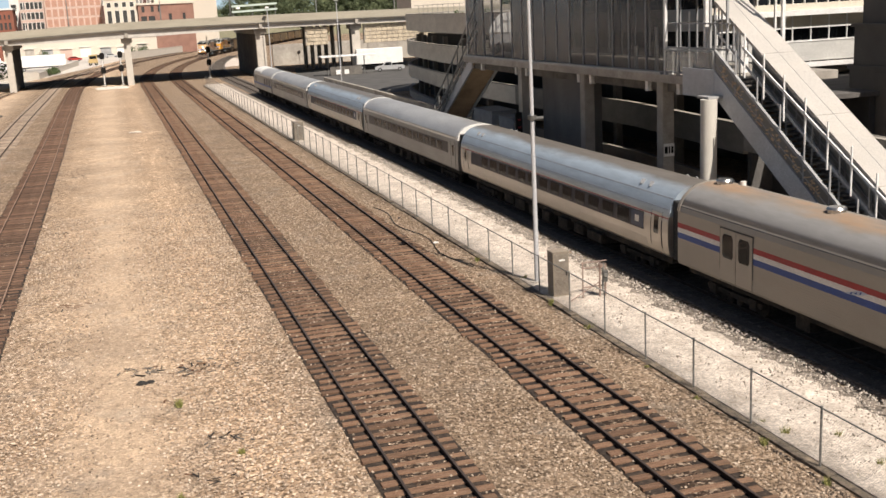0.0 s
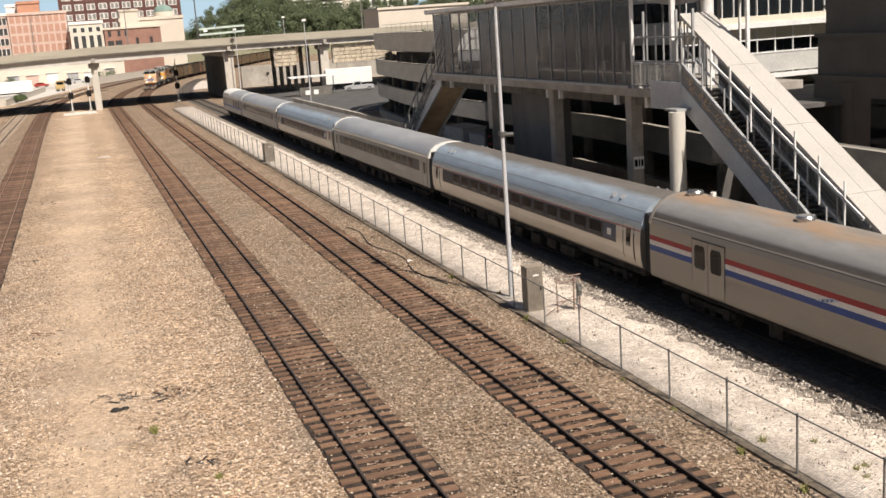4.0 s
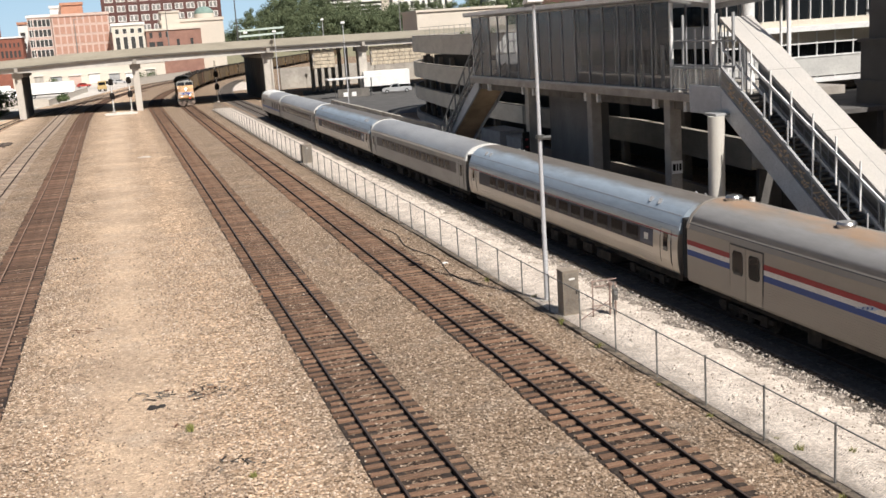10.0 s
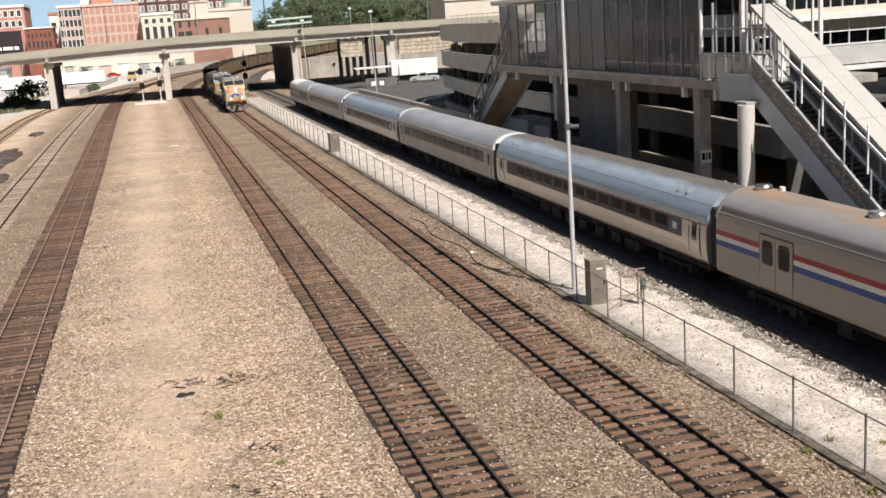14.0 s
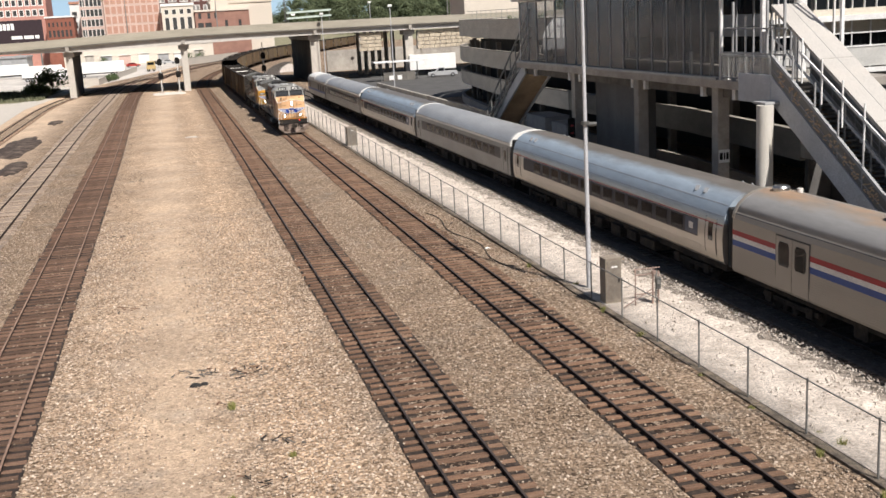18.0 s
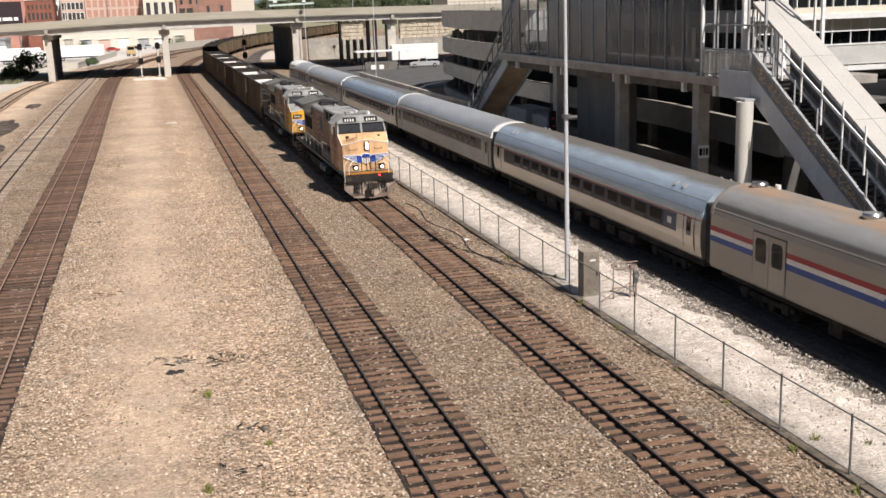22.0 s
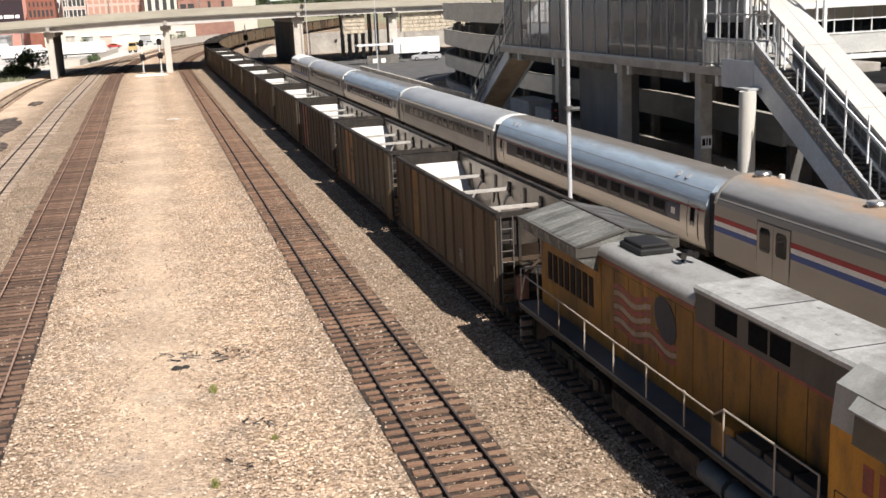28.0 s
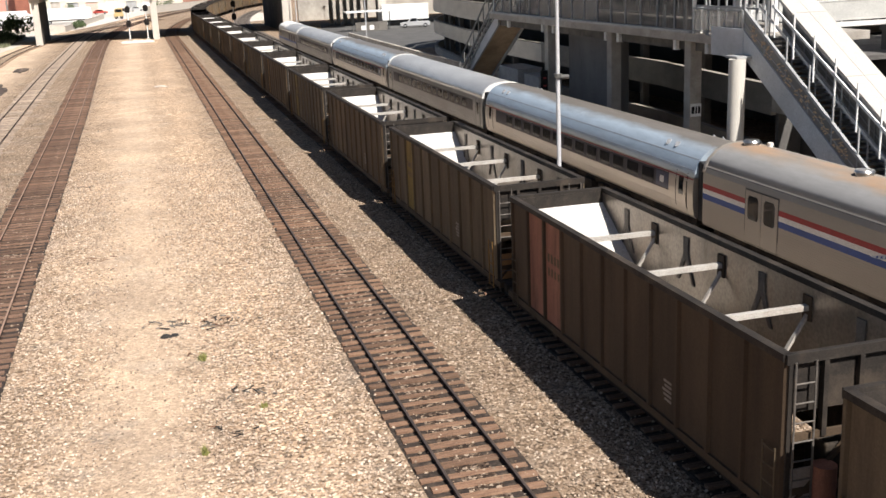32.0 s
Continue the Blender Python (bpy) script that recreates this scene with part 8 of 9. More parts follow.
street_pole(22.6, 206.6, 11.4, 24.5, "tall dark street lamp on the overpass", mat=M_LOCODARK_EARLY)
street_pole(11.4, 236.4, 11.4, 18.5, "street lamp on the overpass parapet")
street_pole(-7.0, 236.4, 11.0, 18.0, "street lamp on the overpass parapet")
street_pole(62.0, 236.4, 11.2, 20.0, "street lamp on the overpass parapet")
floodlight(36.3, 175.5, 13.0, "white floodlight mast with two lamps behind the train", False)
floodlight(29.15, 204.5, 12.5, "slim white floodlight mast beside the pier", False)
floodlight(44.9, 239.0, 14.7, "white floodlight mast beyond the overpass", False)


def lamp_pair():
    s = thing("yard_lamp_pair", (36.3, 174.9, 0.02), "two square white yard lamps on a short post", "lamp")
    for dx in (-0.95, 0.45):
        bm = B()
        box(bm, dx, -0.2, 1.3, dx + 0.75, -0.1, 2.0, bev=0.02)
        part("lamp", bm, M_WHITE, s)
    bm = B()
    rod(bm, (0, 0, 0), (0, 0, 1.8), 0.06, 8)
    beam(bm, (-0.8, -0.08, 1.6), (1.1, -0.08, 1.6), 0.06, 0.06)
    part("post", bm, M_FENCE, s)


lamp_pair()


def rail_signal(x, y, h, label, heads):
    s = thing("rail_signal", (x, y, 0.05), label, "railway signal", "yard signals")
    bm = B()
    rod(bm, (0, 0, 0), (0, 0, h), 0.09, 10)
    part("mast", bm, M_WHITE, s)
    bm = B()
    box(bm, -0.3, -0.3, 0, 0.3, 0.3, 0.25)
    part("foot", bm, M_CONC, s)
    for z in heads:
        bm = B()
        prism(bm, [(-0.32, z - 0.55), (0.32, z - 0.55), (0.45, z - 0.3), (0.45, z + 0.35), (0.2, z + 0.65), (-0.2, z + 0.65), (-0.45, z + 0.35), (-0.45, z - 0.3)], "y", -0.2, -0.12)
        hd = part("signal_head", bm, M_BLACK, s, "black signal head")
        for k in range(2):
            bm = B()
            rod(bm, (0, -0.2, z - 0.25 + 0.5 * k), (0, -0.5, z - 0.25 + 0.5 * k), 0.14, 10)
            part("hood", bm, M_BLACK, hd)
    bm = B()
    for dx in (-0.2, 0.2):
        rod(bm, (dx, 0.15, 0.1), (dx, 0.15, h * 0.9), 0.02, 6)
    for k in range(int(h / 0.4)):
        rod(bm, (-0.2, 0.15, 0.3 + k * 0.4), (0.2, 0.15, 0.3 + k * 0.4), 0.016, 6)
    part("ladder", bm, M_FENCE, s)


rail_signal(-1.15, 208.5, 6.2, "railway signal mast with two black heads", (5.5, 2.9))
rail_signal(2.05, 208.5, 6.2, "railway signal mast with two black heads", (5.6, 3.1))
rail_signal(18.4, 213.5, 8.0, "tall railway signal mast beside the main track", (5.4, 3.0))


def signal_pad():
    bm = B()
    rows = []
    for j in range(13):
        y = 198.5 + j * 0.75
        row = []
        for i in range(25):
            u = i / 12 - 1
            x = 0.1 + 3.2 * u * (1 + 0.12 * noise.noise(Vector((j * 0.6, i * 0.05, 2.0))))
            edge = min(1.0, 3.2 * (1 - abs(u))) * min(1.0, 0.5 * min(j, 12 - j))
            row.append(bm.verts.new((x, y + 0.4 * noise.noise(Vector((i * 0.7, j * 0.2, 4.0))), -0.06 + edge * (0.13 + 0.22 * max(0.0, noise.noise(Vector((i * 0.35, j * 0.4, 9.0))))))))
        rows.append(row)
    for p, q in zip(rows, rows[1:]):
        for k in range(24):
            bm.faces.new((p[k], p[k + 1], q[k + 1], q[k])).smooth = True
    return solid("signal_pad", bm, M_PADSTONE, "white broken stone heaped around the signal masts", "stone pad", kind="structure")


M_PADSTONE = surf("white_broken_stone", (0.70, 0.65, 0.58), (0.50, 0.44, 0.37), 1.4, 0.95, grain=7, grain_amt=0.35, bump=0.8)


def sign_gantry():
    g = thing("sign_gantry", (0, 232.0, 0), "pale green and white roadside rail with a lamp on the overpass", "road gantry")
    for z in (12.35, 13.5):
        bm = B()
        beam(bm, (25.7, 0, z), (35.2, 0, z + 0.25), 0.25, 0.38)
        part("rail", bm, M_PALEGREEN, g)
    for x in (26.0, 30.0, 34.8):
        bm = B()
        rod(bm, (x, 0.2, 9.8), (x, 0.2, 13.8), 0.1, 8)
        part("post", bm, M_FENCE, g)
    bm = B()
    box(bm, 26.6, -0.4, 12.9, 27.4, 0.0, 13.3, bev=0.05)
    part("lamp", bm, M_WHITE, g)


M_PALEGREEN = surf("pale_green_paint", (0.46, 0.53, 0.47), (0.38, 0.44, 0.39), 1.0, 0.6, bump=0.03)
sign_gantry()
signal_pad()


# ---- paved lots and road beyond ----
def flat_patch(name, pts, z, mat, label):
    bm = B()
    prism(bm, pts, "z", z - 0.15, z)
    return solid(name, bm, mat, label, "pavement", kind="structure")


flat_patch("yard_lot", [(-120, 262), (-14, 262), (-6, 300), (2, 345), (16, 395), (40, 520), (-120, 520)], 0.03, M_LOT, "pale concrete freight lot beyond the overpass")
flat_patch("access_road", [(-60, 120), (-22.3, 150), (-22.8, 185), (-20.4, 214), (-17, 250), (-13, 275), (-40, 275), (-60, 200)], 0.02, M_CONC_LIGHT, "bright gravel access road beside the spur")
flat_patch("station_lot", [(33.0, 146), (90, 146), (90, 232), (38, 232), (33.0, 200)], 0.02, M_ASPHALT, "grey asphalt station parking lot")
flat_patch("sand_patch", [(23.9, 258), (30, 262), (36, 292), (34, 318), (27, 292)], 0.03, M_PLATFORM, "pale sand patch inside the curve")
M_GRASSGROUND = surf("dry_grass", (0.17, 0.165, 0.09), (0.26, 0.23, 0.16), 0.5, 0.95, grain=8, bump=0.6)
flat_patch("grass_verge", [(-70, 205), (-26, 205), (-22, 228), (-21, 245), (-70, 250)], 0.05, M_GRASSGROUND, "scrubby grass verge beside the access road")


def low_wall(name, a, b, h, mat, label, th=0.3, panels=0):
    w = thing(name, label=label, category="wall", kind="structure")
    bm = B()
    a, b = Vector((*a, h / 2)), Vector((*b, h / 2))
    beam(bm, a, b, th, h)
    part("wall_run", bm, mat, w)
    bm = B()
    beam(bm, a + Vector((0, 0, h / 2 + 0.04)), b + Vector((0, 0, h / 2 + 0.04)), th + 0.1, 0.08)
    part("coping", bm, mat, w)
    return w


low_wall("lot_wall", (-29, 258), (-15.2, 256), 1.6, M_CONC_LIGHT, "low pale concrete wall at the lot")
low_wall("lot_wall_side", (-15.2, 256), (-8.5, 330), 1.3, M_CONC_LIGHT, "low pale wall along the yard throat")
low_wall("far_fence_wall", (4, 352), (34, 420), 2.2, M_CONC_LIGHT, "pale fence wall beyond the curve")
low_wall("platform_wall", (32.6, 98), (33.2, 174), 1.0, M_CONC, "low grey wall behind the second platform")


# ---- vehicles ----
M_TYRE = surf("tyre_rubber", (0.02, 0.02, 0.02), (0.014, 0.014, 0.014), 4, 0.9)
M_DUSTYELLOW = surf("dusty_pale_yellow_paint", (0.50, 0.36, 0.15), (0.40, 0.29, 0.13), 1.5, 0.6, dirt=(0.30, 0.25, 0.19), dirt_amt=0.6, dirt_scale=0.8)
M_CARPAINT = {n: surf(n + "_car_paint", c, tuple(v * 0.85 for v in c), 1, 0.35, 0.1, bump=0.0, grain_amt=0.04) for n, c in (("white", (0.75, 0.74, 0.72)), ("red", (0.35, 0.04, 0.03)), ("black", (0.02, 0.02, 0.022)), ("silver", (0.42, 0.42, 0.42)), ("yellow", (0.65, 0.36, 0.03)), ("tan", (0.42, 0.36, 0.28)))}


def wheels(parent, xs, w, r):
    for x in xs:
        for s in (-1, 1):
            bm = B()
            rod(bm, (x, s * (w - 0.2), r), (x, s * w, r), r, 16)
            t = part("wheel", bm, M_TYRE, parent)
            bm = B()
            rod(bm, (x, s * w, r), (x, s * (w + 0.012), r), r * 0.55, 12)
            part("rim", bm, M_GALV, t)


def car(x, y, rz, colour, pickup=False):
    what = "pickup truck" if pickup else "car"
    c = thing("pickup_truck" if pickup else "parked_car", (x, y, 0.03), f"{colour} {what} parked on the lot", what, "parked vehicles", rz=radians(rz))
    m = M_CARPAINT[colour]
    L = 2.75 if pickup else 2.25
    bm = B()
    prism(bm, [(-L, 0.35), (-L, 0.95), (-L + 0.15, 1.02), (L - 0.9, 1.0), (L - 0.1, 0.85), (L, 0.7), (L, 0.35)], "y", -0.88, 0.88)
    part("body", bm, m, c)
    bm = B()
    if pickup:
        prism(bm, [(-0.5, 1.0), (-0.35, 1.72), (0.75, 1.72), (1.35, 1.0)], "y", -0.8, 0.8)
    else:
        prism(bm, [(-1.9, 1.0), (-1.35, 1.45), (0.4, 1.48), (1.15, 1.0)], "y", -0.76, 0.76)
    cb = part("cabin", bm, m, c)
    for s in (-1, 1):
        bm = B()
        yy = 0.81 if pickup else 0.77
        prism(bm, [(-0.3, 1.1), (-0.22, 1.62), (0.7, 1.62), (1.1, 1.1)] if pickup else [(-1.6, 1.06), (-1.25, 1.38), (0.35, 1.40), (0.9, 1.06)], "y", s * (yy - 0.02), s * yy)
        part("side_glass", bm, M_DARKGLASS, cb)
    wheels(c, (-L + 0.9, L - 0.85), 0.9, 0.36 if pickup else 0.32)
    return c


def box_truck(x, y, rz, length, label, cab=True):
    c = thing("box_truck" if cab else "box_trailer", (x, y, 0.03), label, "truck" if cab else "trailer", "parked trucks", rz=radians(rz))
    bm = B()
    box(bm, -length / 2, -1.25, 1.1, length / 2, 1.25, 4.0, bev=0.04)
    part("box", bm, M_WHITE, c)
    bm = B()
    box(bm, -length / 2, -1.0, 0.8, length / 2, 1.0, 1.1)
    part("chassis", bm, M_BLACK, c)
    if cab:
        bm = B()
        prism(bm, [(length / 2 + 0.1, 0.6), (length / 2 + 0.1, 2.9), (length / 2 + 1.3, 2.8), (length / 2 + 1.7, 1.8), (length / 2 + 2.3, 1.6), (length / 2 + 2.4, 0.6)], "y", -1.15, 1.15)
        cb = part("cab", bm, M_WHITE, c)
        bm = B()
        box(bm, length / 2 + 0.5, -1.17, 1.8, length / 2 + 1.2, 1.17, 2.55)
        part("cab_window", bm, M_DARKGLASS, cb)
    wheels(c, (-length / 2 + 1.2, -length / 2 + 2.4, length / 2 - (0.8 if not cab else -1.2)), 1.2, 0.5)


box_truck(-31.5, 300, 8, 10, "white box truck standing on the lot")
box_truck(-17.5, 306, 4, 13, "long white trailer standing on the lot", False)
box_truck(-44, 330, 0, 12, "white box trailer on the far lot", False)
box_truck(50.5, 206.5, 172, 9, "white trailer behind the station canopy", False)
for cx, cy, rz, col in ((-10.5, 372, 10, "red"), (-4.0, 380, 8, "black"), (1.0, 384, 5, "silver"), (6.0, 390, 12, "white"), (-16, 368, 0, "silver"), (-36, 390, 0, "white"), (-28, 395, 0, "tan")):
    car(cx, cy, rz, col)
car(50.2, 197.5, 170, "silver", True)


def track_loader():
    c = thing("track_machine", (-4.2, 322, 0.05), "small yellow rail maintenance vehicle", "rail vehicle")
    bm = B()
    box(bm, -1.3, -2.0, 0.7, 1.3, 2.0, 1.5, bev=0.05)
    part("body", bm, M_DUSTYELLOW, c)
    bm = B()
    box(bm, -1.1, -0.8, 1.5, 1.1, 0.9, 2.9, bev=0.05)
    cb = part("cab", bm, M_DUSTYELLOW, c)
    bm = B()
    box(bm, -0.9, -0.83, 1.8, 0.9, -0.79, 2.6)
    part("windscreen", bm, M_DARKGLASS, cb)
    wheels(c, (-0.75, 0.75), 1.0, 0.45)


track_loader()


def canopy_shelter():
    s = thing("platform_shelter", label="flat white platform canopy on slim posts", category="canopy")
    bm = B()
    box(bm, 36.4, 193.0, 3.35, 46.6, 196.5, 3.6, bev=0.03)
    part("roof", bm, M_STEELWHITE, s)
    for x in (38.0, 44.8):
        bm = B()
        rod(bm, (x, 195, 0.0), (x, 195, 3.35), 0.09, 10)
        part("post", bm, M_FENCE, s)
    bm = B()
    box(bm, 38.3, 194.4, 0.03, 44.2, 194.5, 1.6)
    part("screen", bm, M_CONC_DARK, s)


canopy_shelter()


# ---- town buildings ----
M_BRICK = surf("orange_brick", (0.46, 0.24, 0.155), (0.39, 0.20, 0.13), 0.5, 0.9, bump=0.1, grain=6, grain_amt=0.12)
# pale pier brick, further lightened for distance haze
M_BRICKLIGHT = surf("pale_brick_pier", (0.56, 0.42, 0.35), (0.48, 0.35, 0.29), 0.5, 0.9, bump=0.1)
M_BROWNBRICK = surf("dark_brown_brick", (0.115, 0.055, 0.046), (0.085, 0.041, 0.035), 0.4, 0.9, bump=0.1, grain=5)
M_CREAM = surf("cream_render", (0.62, 0.55, 0.46), (0.54, 0.48, 0.40), 0.2, 0.85, bump=0.05, dirt=(0.40, 0.35, 0.29), dirt_amt=0.35, dirt_scale=0.1)
M_STOREBRICK = surf("worn_store_brick", (0.30, 0.165, 0.125), (0.23, 0.125, 0.095), 0.4, 0.9, bump=0.1, grain=6, grain_amt=0.15)
M_SHOPBRICK = surf("red_shop_brick", (0.25, 0.095, 0.062), (0.19, 0.072, 0.048), 0.5, 0.9, bump=0.1, grain=6)
M_ROSE = surf("rose_brick", (0.47, 0.24, 0.19), (0.40, 0.20, 0.16), 0.4, 0.9, bump=0.08)
M_PINK = surf("pinkish_render", (0.52, 0.38, 0.32), (0.45, 0.32, 0.27), 0.2, 0.85, bump=0.05)
M_WHITEWALL = surf("white_wall", (0.72, 0.70, 0.66), (0.64, 0.62, 0.58), 0.2, 0.8, bump=0.03)
M_COPPER = surf("green_copper", (0.20, 0.28, 0.24), (0.15, 0.22, 0.19), 0.8, 0.7)


def town_house(name, label, x0, x1, y, depth, h, wall, rows, trim=None, roof_h=0.8, edge=0.10):
    """A block seen from the yard; rows: (sill, head, list of (left, right), pane material, frame material or None)."""
    b = thing(name, label=label, category="building", group="town buildings")
    bm = B()
    box(bm, x0, y, 0.0, x1, y + depth, h)
    part("wall", bm, wall, b)
    bm = B()
    box(bm, x0 - 0.3, y - 0.35, h - roof_h, x1 + 0.3, y + depth, h + 0.15)
    part("roof", bm, trim or wall, b)
    for z0, z1, spans, pane, frame_m in rows:
        for xa, xb in spans:
            bm = B()
            d = edge
            for q in ((xa - d, z0 - d, xb + d, z0), (xa - d, z1, xb + d, z1 + d), (xa - d, z0, xa, z1), (xb, z0, xb + d, z1)):
                box(bm, q[0], y - 0.10, q[1], q[2], y + 0.02, q[3])
            w = part("window", bm, frame_m or wall, b)
            bm = B()
            box(bm, xa, y - 0.05, z0, xb, y + 0.02, z1)
            part("pane", bm, pane, w)
    return b


def spans(x0, x1, n, fill=0.6):
    s = (x1 - x0) / n
    return [(x0 + k * s + s * (1 - fill) / 2, x0 + (k + 1) * s - s * (1 - fill) / 2) for k in range(n)]


M_PANE = glass("dull_window_glass", (0.05, 0.05, 0.05), 0.15)
M_BLIND = glass("half_drawn_blind_glass", (0.22, 0.215, 0.20), 0.2)
# panel brick with distance haze mixed into its tone
M_BRICKPANEL = surf("recessed_brick_panel", (0.44, 0.25, 0.185), (0.38, 0.21, 0.155), 0.6, 0.9, bump=0.1)
town_house("brick_office", "orange brick office building with pale piers", -20.0, -0.2, 420, 30, 25.2, M_BRICKLIGHT, [(z, z + 2.6, spans(-19.8, -0.4, 9, 0.72), M_BRICKPANEL, M_BRICKLIGHT) for z in (11.2, 14.7, 18.2, 21.7)], M_BRICKLIGHT)
town_house("brick_office_wing", "grey wing with dark ribbon windows beside the brick office", -28.5, -20.2, 421, 28, 25.4, M_PINK, [(z, z + 2.4, spans(-21.0 - 5.4, -20.6, 4, 0.8), M_PANE, M_WHITEWALL) for z in (10.6, 14.2, 17.8, 21.4)] + [(z, z + 2.4, [(-28.2, -27.4), (-27.2, -26.7)], M_PANE, M_WHITEWALL) for z in (10.6, 14.2, 17.8, 21.4)], M_WHITEWALL)
town_house("penthouse", "round-topped brick rooftop block", -16.5, -9.0, 424, 8, 29.3, M_BRICK, [], M_BRICK)
town_house("rooftop_block", "white rooftop plant room", -20.5, -15.5, 428, 8, 28.6, M_WHITEWALL, [], M_WHITEWALL)
town_house("brown_tower", "tall dark brown brick building with white paired windows", -3.0, 53.0, 545, 35, 52.0, M_BROWNBRICK, [(z, z + 2.3, [q for a, b in spans(-2, 52, 10, 0.62) for q in ((a, (a + b) / 2 - 0.3), ((a + b) / 2 + 0.3, b))], M_BLIND, M_WHITEWALL) for z in (20.0, 24.6, 29.2, 33.8, 38.4, 43.0)], M_BROWNBRICK, edge=0.26)
town_house("column_house", "cream house with tall pale piers and dark windows", 0.4, 11.5, 402, 18, 20.4, M_CREAM, [(10.6, 15.6, spans(0.8, 11.2, 4, 0.55), M_PANE, M_WHITEWALL), (16.8, 18.4, spans(0.8, 11.2, 4, 0.5), M_PANE, M_WHITEWALL)], M_WHITEWALL)
town_house("brick_store", "low red-brown brick store with small windows", 11.8, 31.0, 401, 18, 17.6, M_STOREBRICK, [(11.0, 13.2, [(12.6, 14.6), (15.2, 17.4)], M_PANE, None), (14.6, 16.6, [(13.0, 14.0), (16.2, 17.2), (18.6, 19.4)], M_PANE, None), (11.2, 13.8, [(22.2, 23.2), (27.0, 28.0)], M_PANE, None)], M_CREAM, 0.5)
town_house("cream_hall", "cream stepped hall with a green copper dome", 17.5, 39.5, 404, 20, 20.6, M_CREAM, [(15.6, 17.4, [(25.6, 26.8)], M_PANE, None)], M_CREAM, 0.9)
town_house("cream_step", "cream stepped parapet of the hall", 17.7, 24.0, 403.4, 14, 23.6, M_CREAM, [], M_CREAM, 0.5)
town_house("pink_block", "pale pink apartment block with rows of windows", -75.0, -40.8, 430, 25, 27.0, M_ROSE, [(z, z + 2.0, spans(-74, -41.5, 14, 0.55), M_PANE, M_WHITEWALL) for z in (19.3, 23.0)], M_WHITEWALL, edge=0.3)
town_house("small_brick_shop", "small red brick shop with dark arched windows", -40.2, -30.6, 415, 14, 18.2, M_SHOPBRICK, [(11.0, 13.4, spans(-39.8, -31.2, 6, 0.6), M_PANE, None), (14.6, 16.2, spans(-39.8, -31.2, 6, 0.4), M_PANE, None)], M_WHITEWALL, 0.4)
town_house("white_corner_house", "white and brick corner house", -34.0, -28.8, 450, 14, 24.0, M_WHITEWALL, [(z, z + 2.2, [(-33.4, -31.6)], M_PANE, M_WHITEWALL) for z in (14, 18)], M_BRICK)
town_house("long_warehouse", "long low cream warehouse behind the lot", -95.0, 46.0, 470, 20, 8.2, M_WHITEWALL, [(2.0, 5.0, spans(-90, 40, 16, 0.45), M_PANE, M_CREAM)], M_CREAM, 0.5)
town_house("grey_shed", "grey metal shed on the lot", -62.0, -40.0, 345, 14, 6.0, M_GREYSTEEL, [(0.3, 3.6, [(-48, -44)], M_VOID, None)], M_GREYSTEEL, 0.4)


def dock_row():
    """A low row of loading docks with roller doors between the lot and the town."""
    d = thing("loading_docks", label="low cream loading dock row with grey roller doors", category="warehouse", group="town buildings")
    bm = B()
    box(bm, -34.0, 398.2, 0.0, 17.0, 400.6, 6.4)
    part("wall", bm, M_CREAM, d)
    bm = B()
    box(bm, -34.3, 397.8, 6.4, 17.3, 400.8, 6.8)
    part("roof_edge", bm, M_WHITEWALL, d)
    rnd = random.Random(14)
    x = -32.0
    while x < 13.5:
        w, h = rnd.uniform(2.4, 4.2), rnd.uniform(2.6, 4.0)
        bm = B()
        box(bm, x, 398.08, 0.4, x + w, 398.21, 0.4 + h)
        part("roller_door", bm, rnd.choice((M_GREYSTEEL, M_WHITEWALL, M_PINK, M_CONC)), d)
        bm = B()
        box(bm, x - 0.2, 397.7, 0.5 + h, x + w + 0.2, 398.2, 0.65 + h)
        part("door_hood", bm, M_WHITEWALL, d)
        x += w + rnd.uniform(1.6, 4.5)


dock_row()


def dome():
    d = thing("copper_dome", (33.5, 410, 20.7), "weathered green copper dome on the cream hall", "dome")
    bm = B()
    rod(bm, (0, 0, 0), (0, 0, 1.6), 3.6, 20)
    part("drum", bm, M_CREAM, d)
    bm = B()
    for k in range(6):
        a, b = k * math.pi / 12, (k + 1) * math.pi / 12
        rod(bm, (0, 0, 1.6 + 2.6 * math.sin(a)), (0, 0, 1.6 + 2.6 * math.sin(b)), 3.5 * math.cos(a), 20, r2=max(0.05, 3.5 * math.cos(b)), caps=False)
    part("cap", bm, M_COPPER, d)


dome()


def billboard():
    b = thing("billboard", (-49.0, 405, 0.0), "dark red roadside billboard with white bars of lettering", "billboard")
    bm = B()
    box(bm, -9.0, 0, 9.6, 8.6, 0.5, 17.4)
    part("panel", bm, surf("black_maroon_sign", (0.028, 0.014, 0.018), (0.02, 0.01, 0.013), 1, 0.6), b)
    bm = B()
    for k, (xa, w) in enumerate(((-8.2, 1.0), (-6.9, 1.0), (-5.6, 0.9), (-4.4, 1.0), (-3.1, 1.0), (-1.8, 1.0))):
        box(bm, xa, -0.05, 14.2, xa + w, 0.0, 16.4)
    part("lettering_bars", bm, M_WHITE, b)
    bm = B()
    for xa, w in ((-2.0, 3.6), (2.1, 3.2), (5.8, 1.4)):
        box(bm, xa, -0.05, 11.0, xa + w, 0.0, 12.1)
    part("lettering_bars", bm, M_WHITE, b)
    for x in (-7, 0, 7):
        bm = B()
        rod(bm, (x, 0.6, 0), (x, 0.6, 10), 0.3, 10)
        part("post", bm, M_FENCE, b)


billboard()


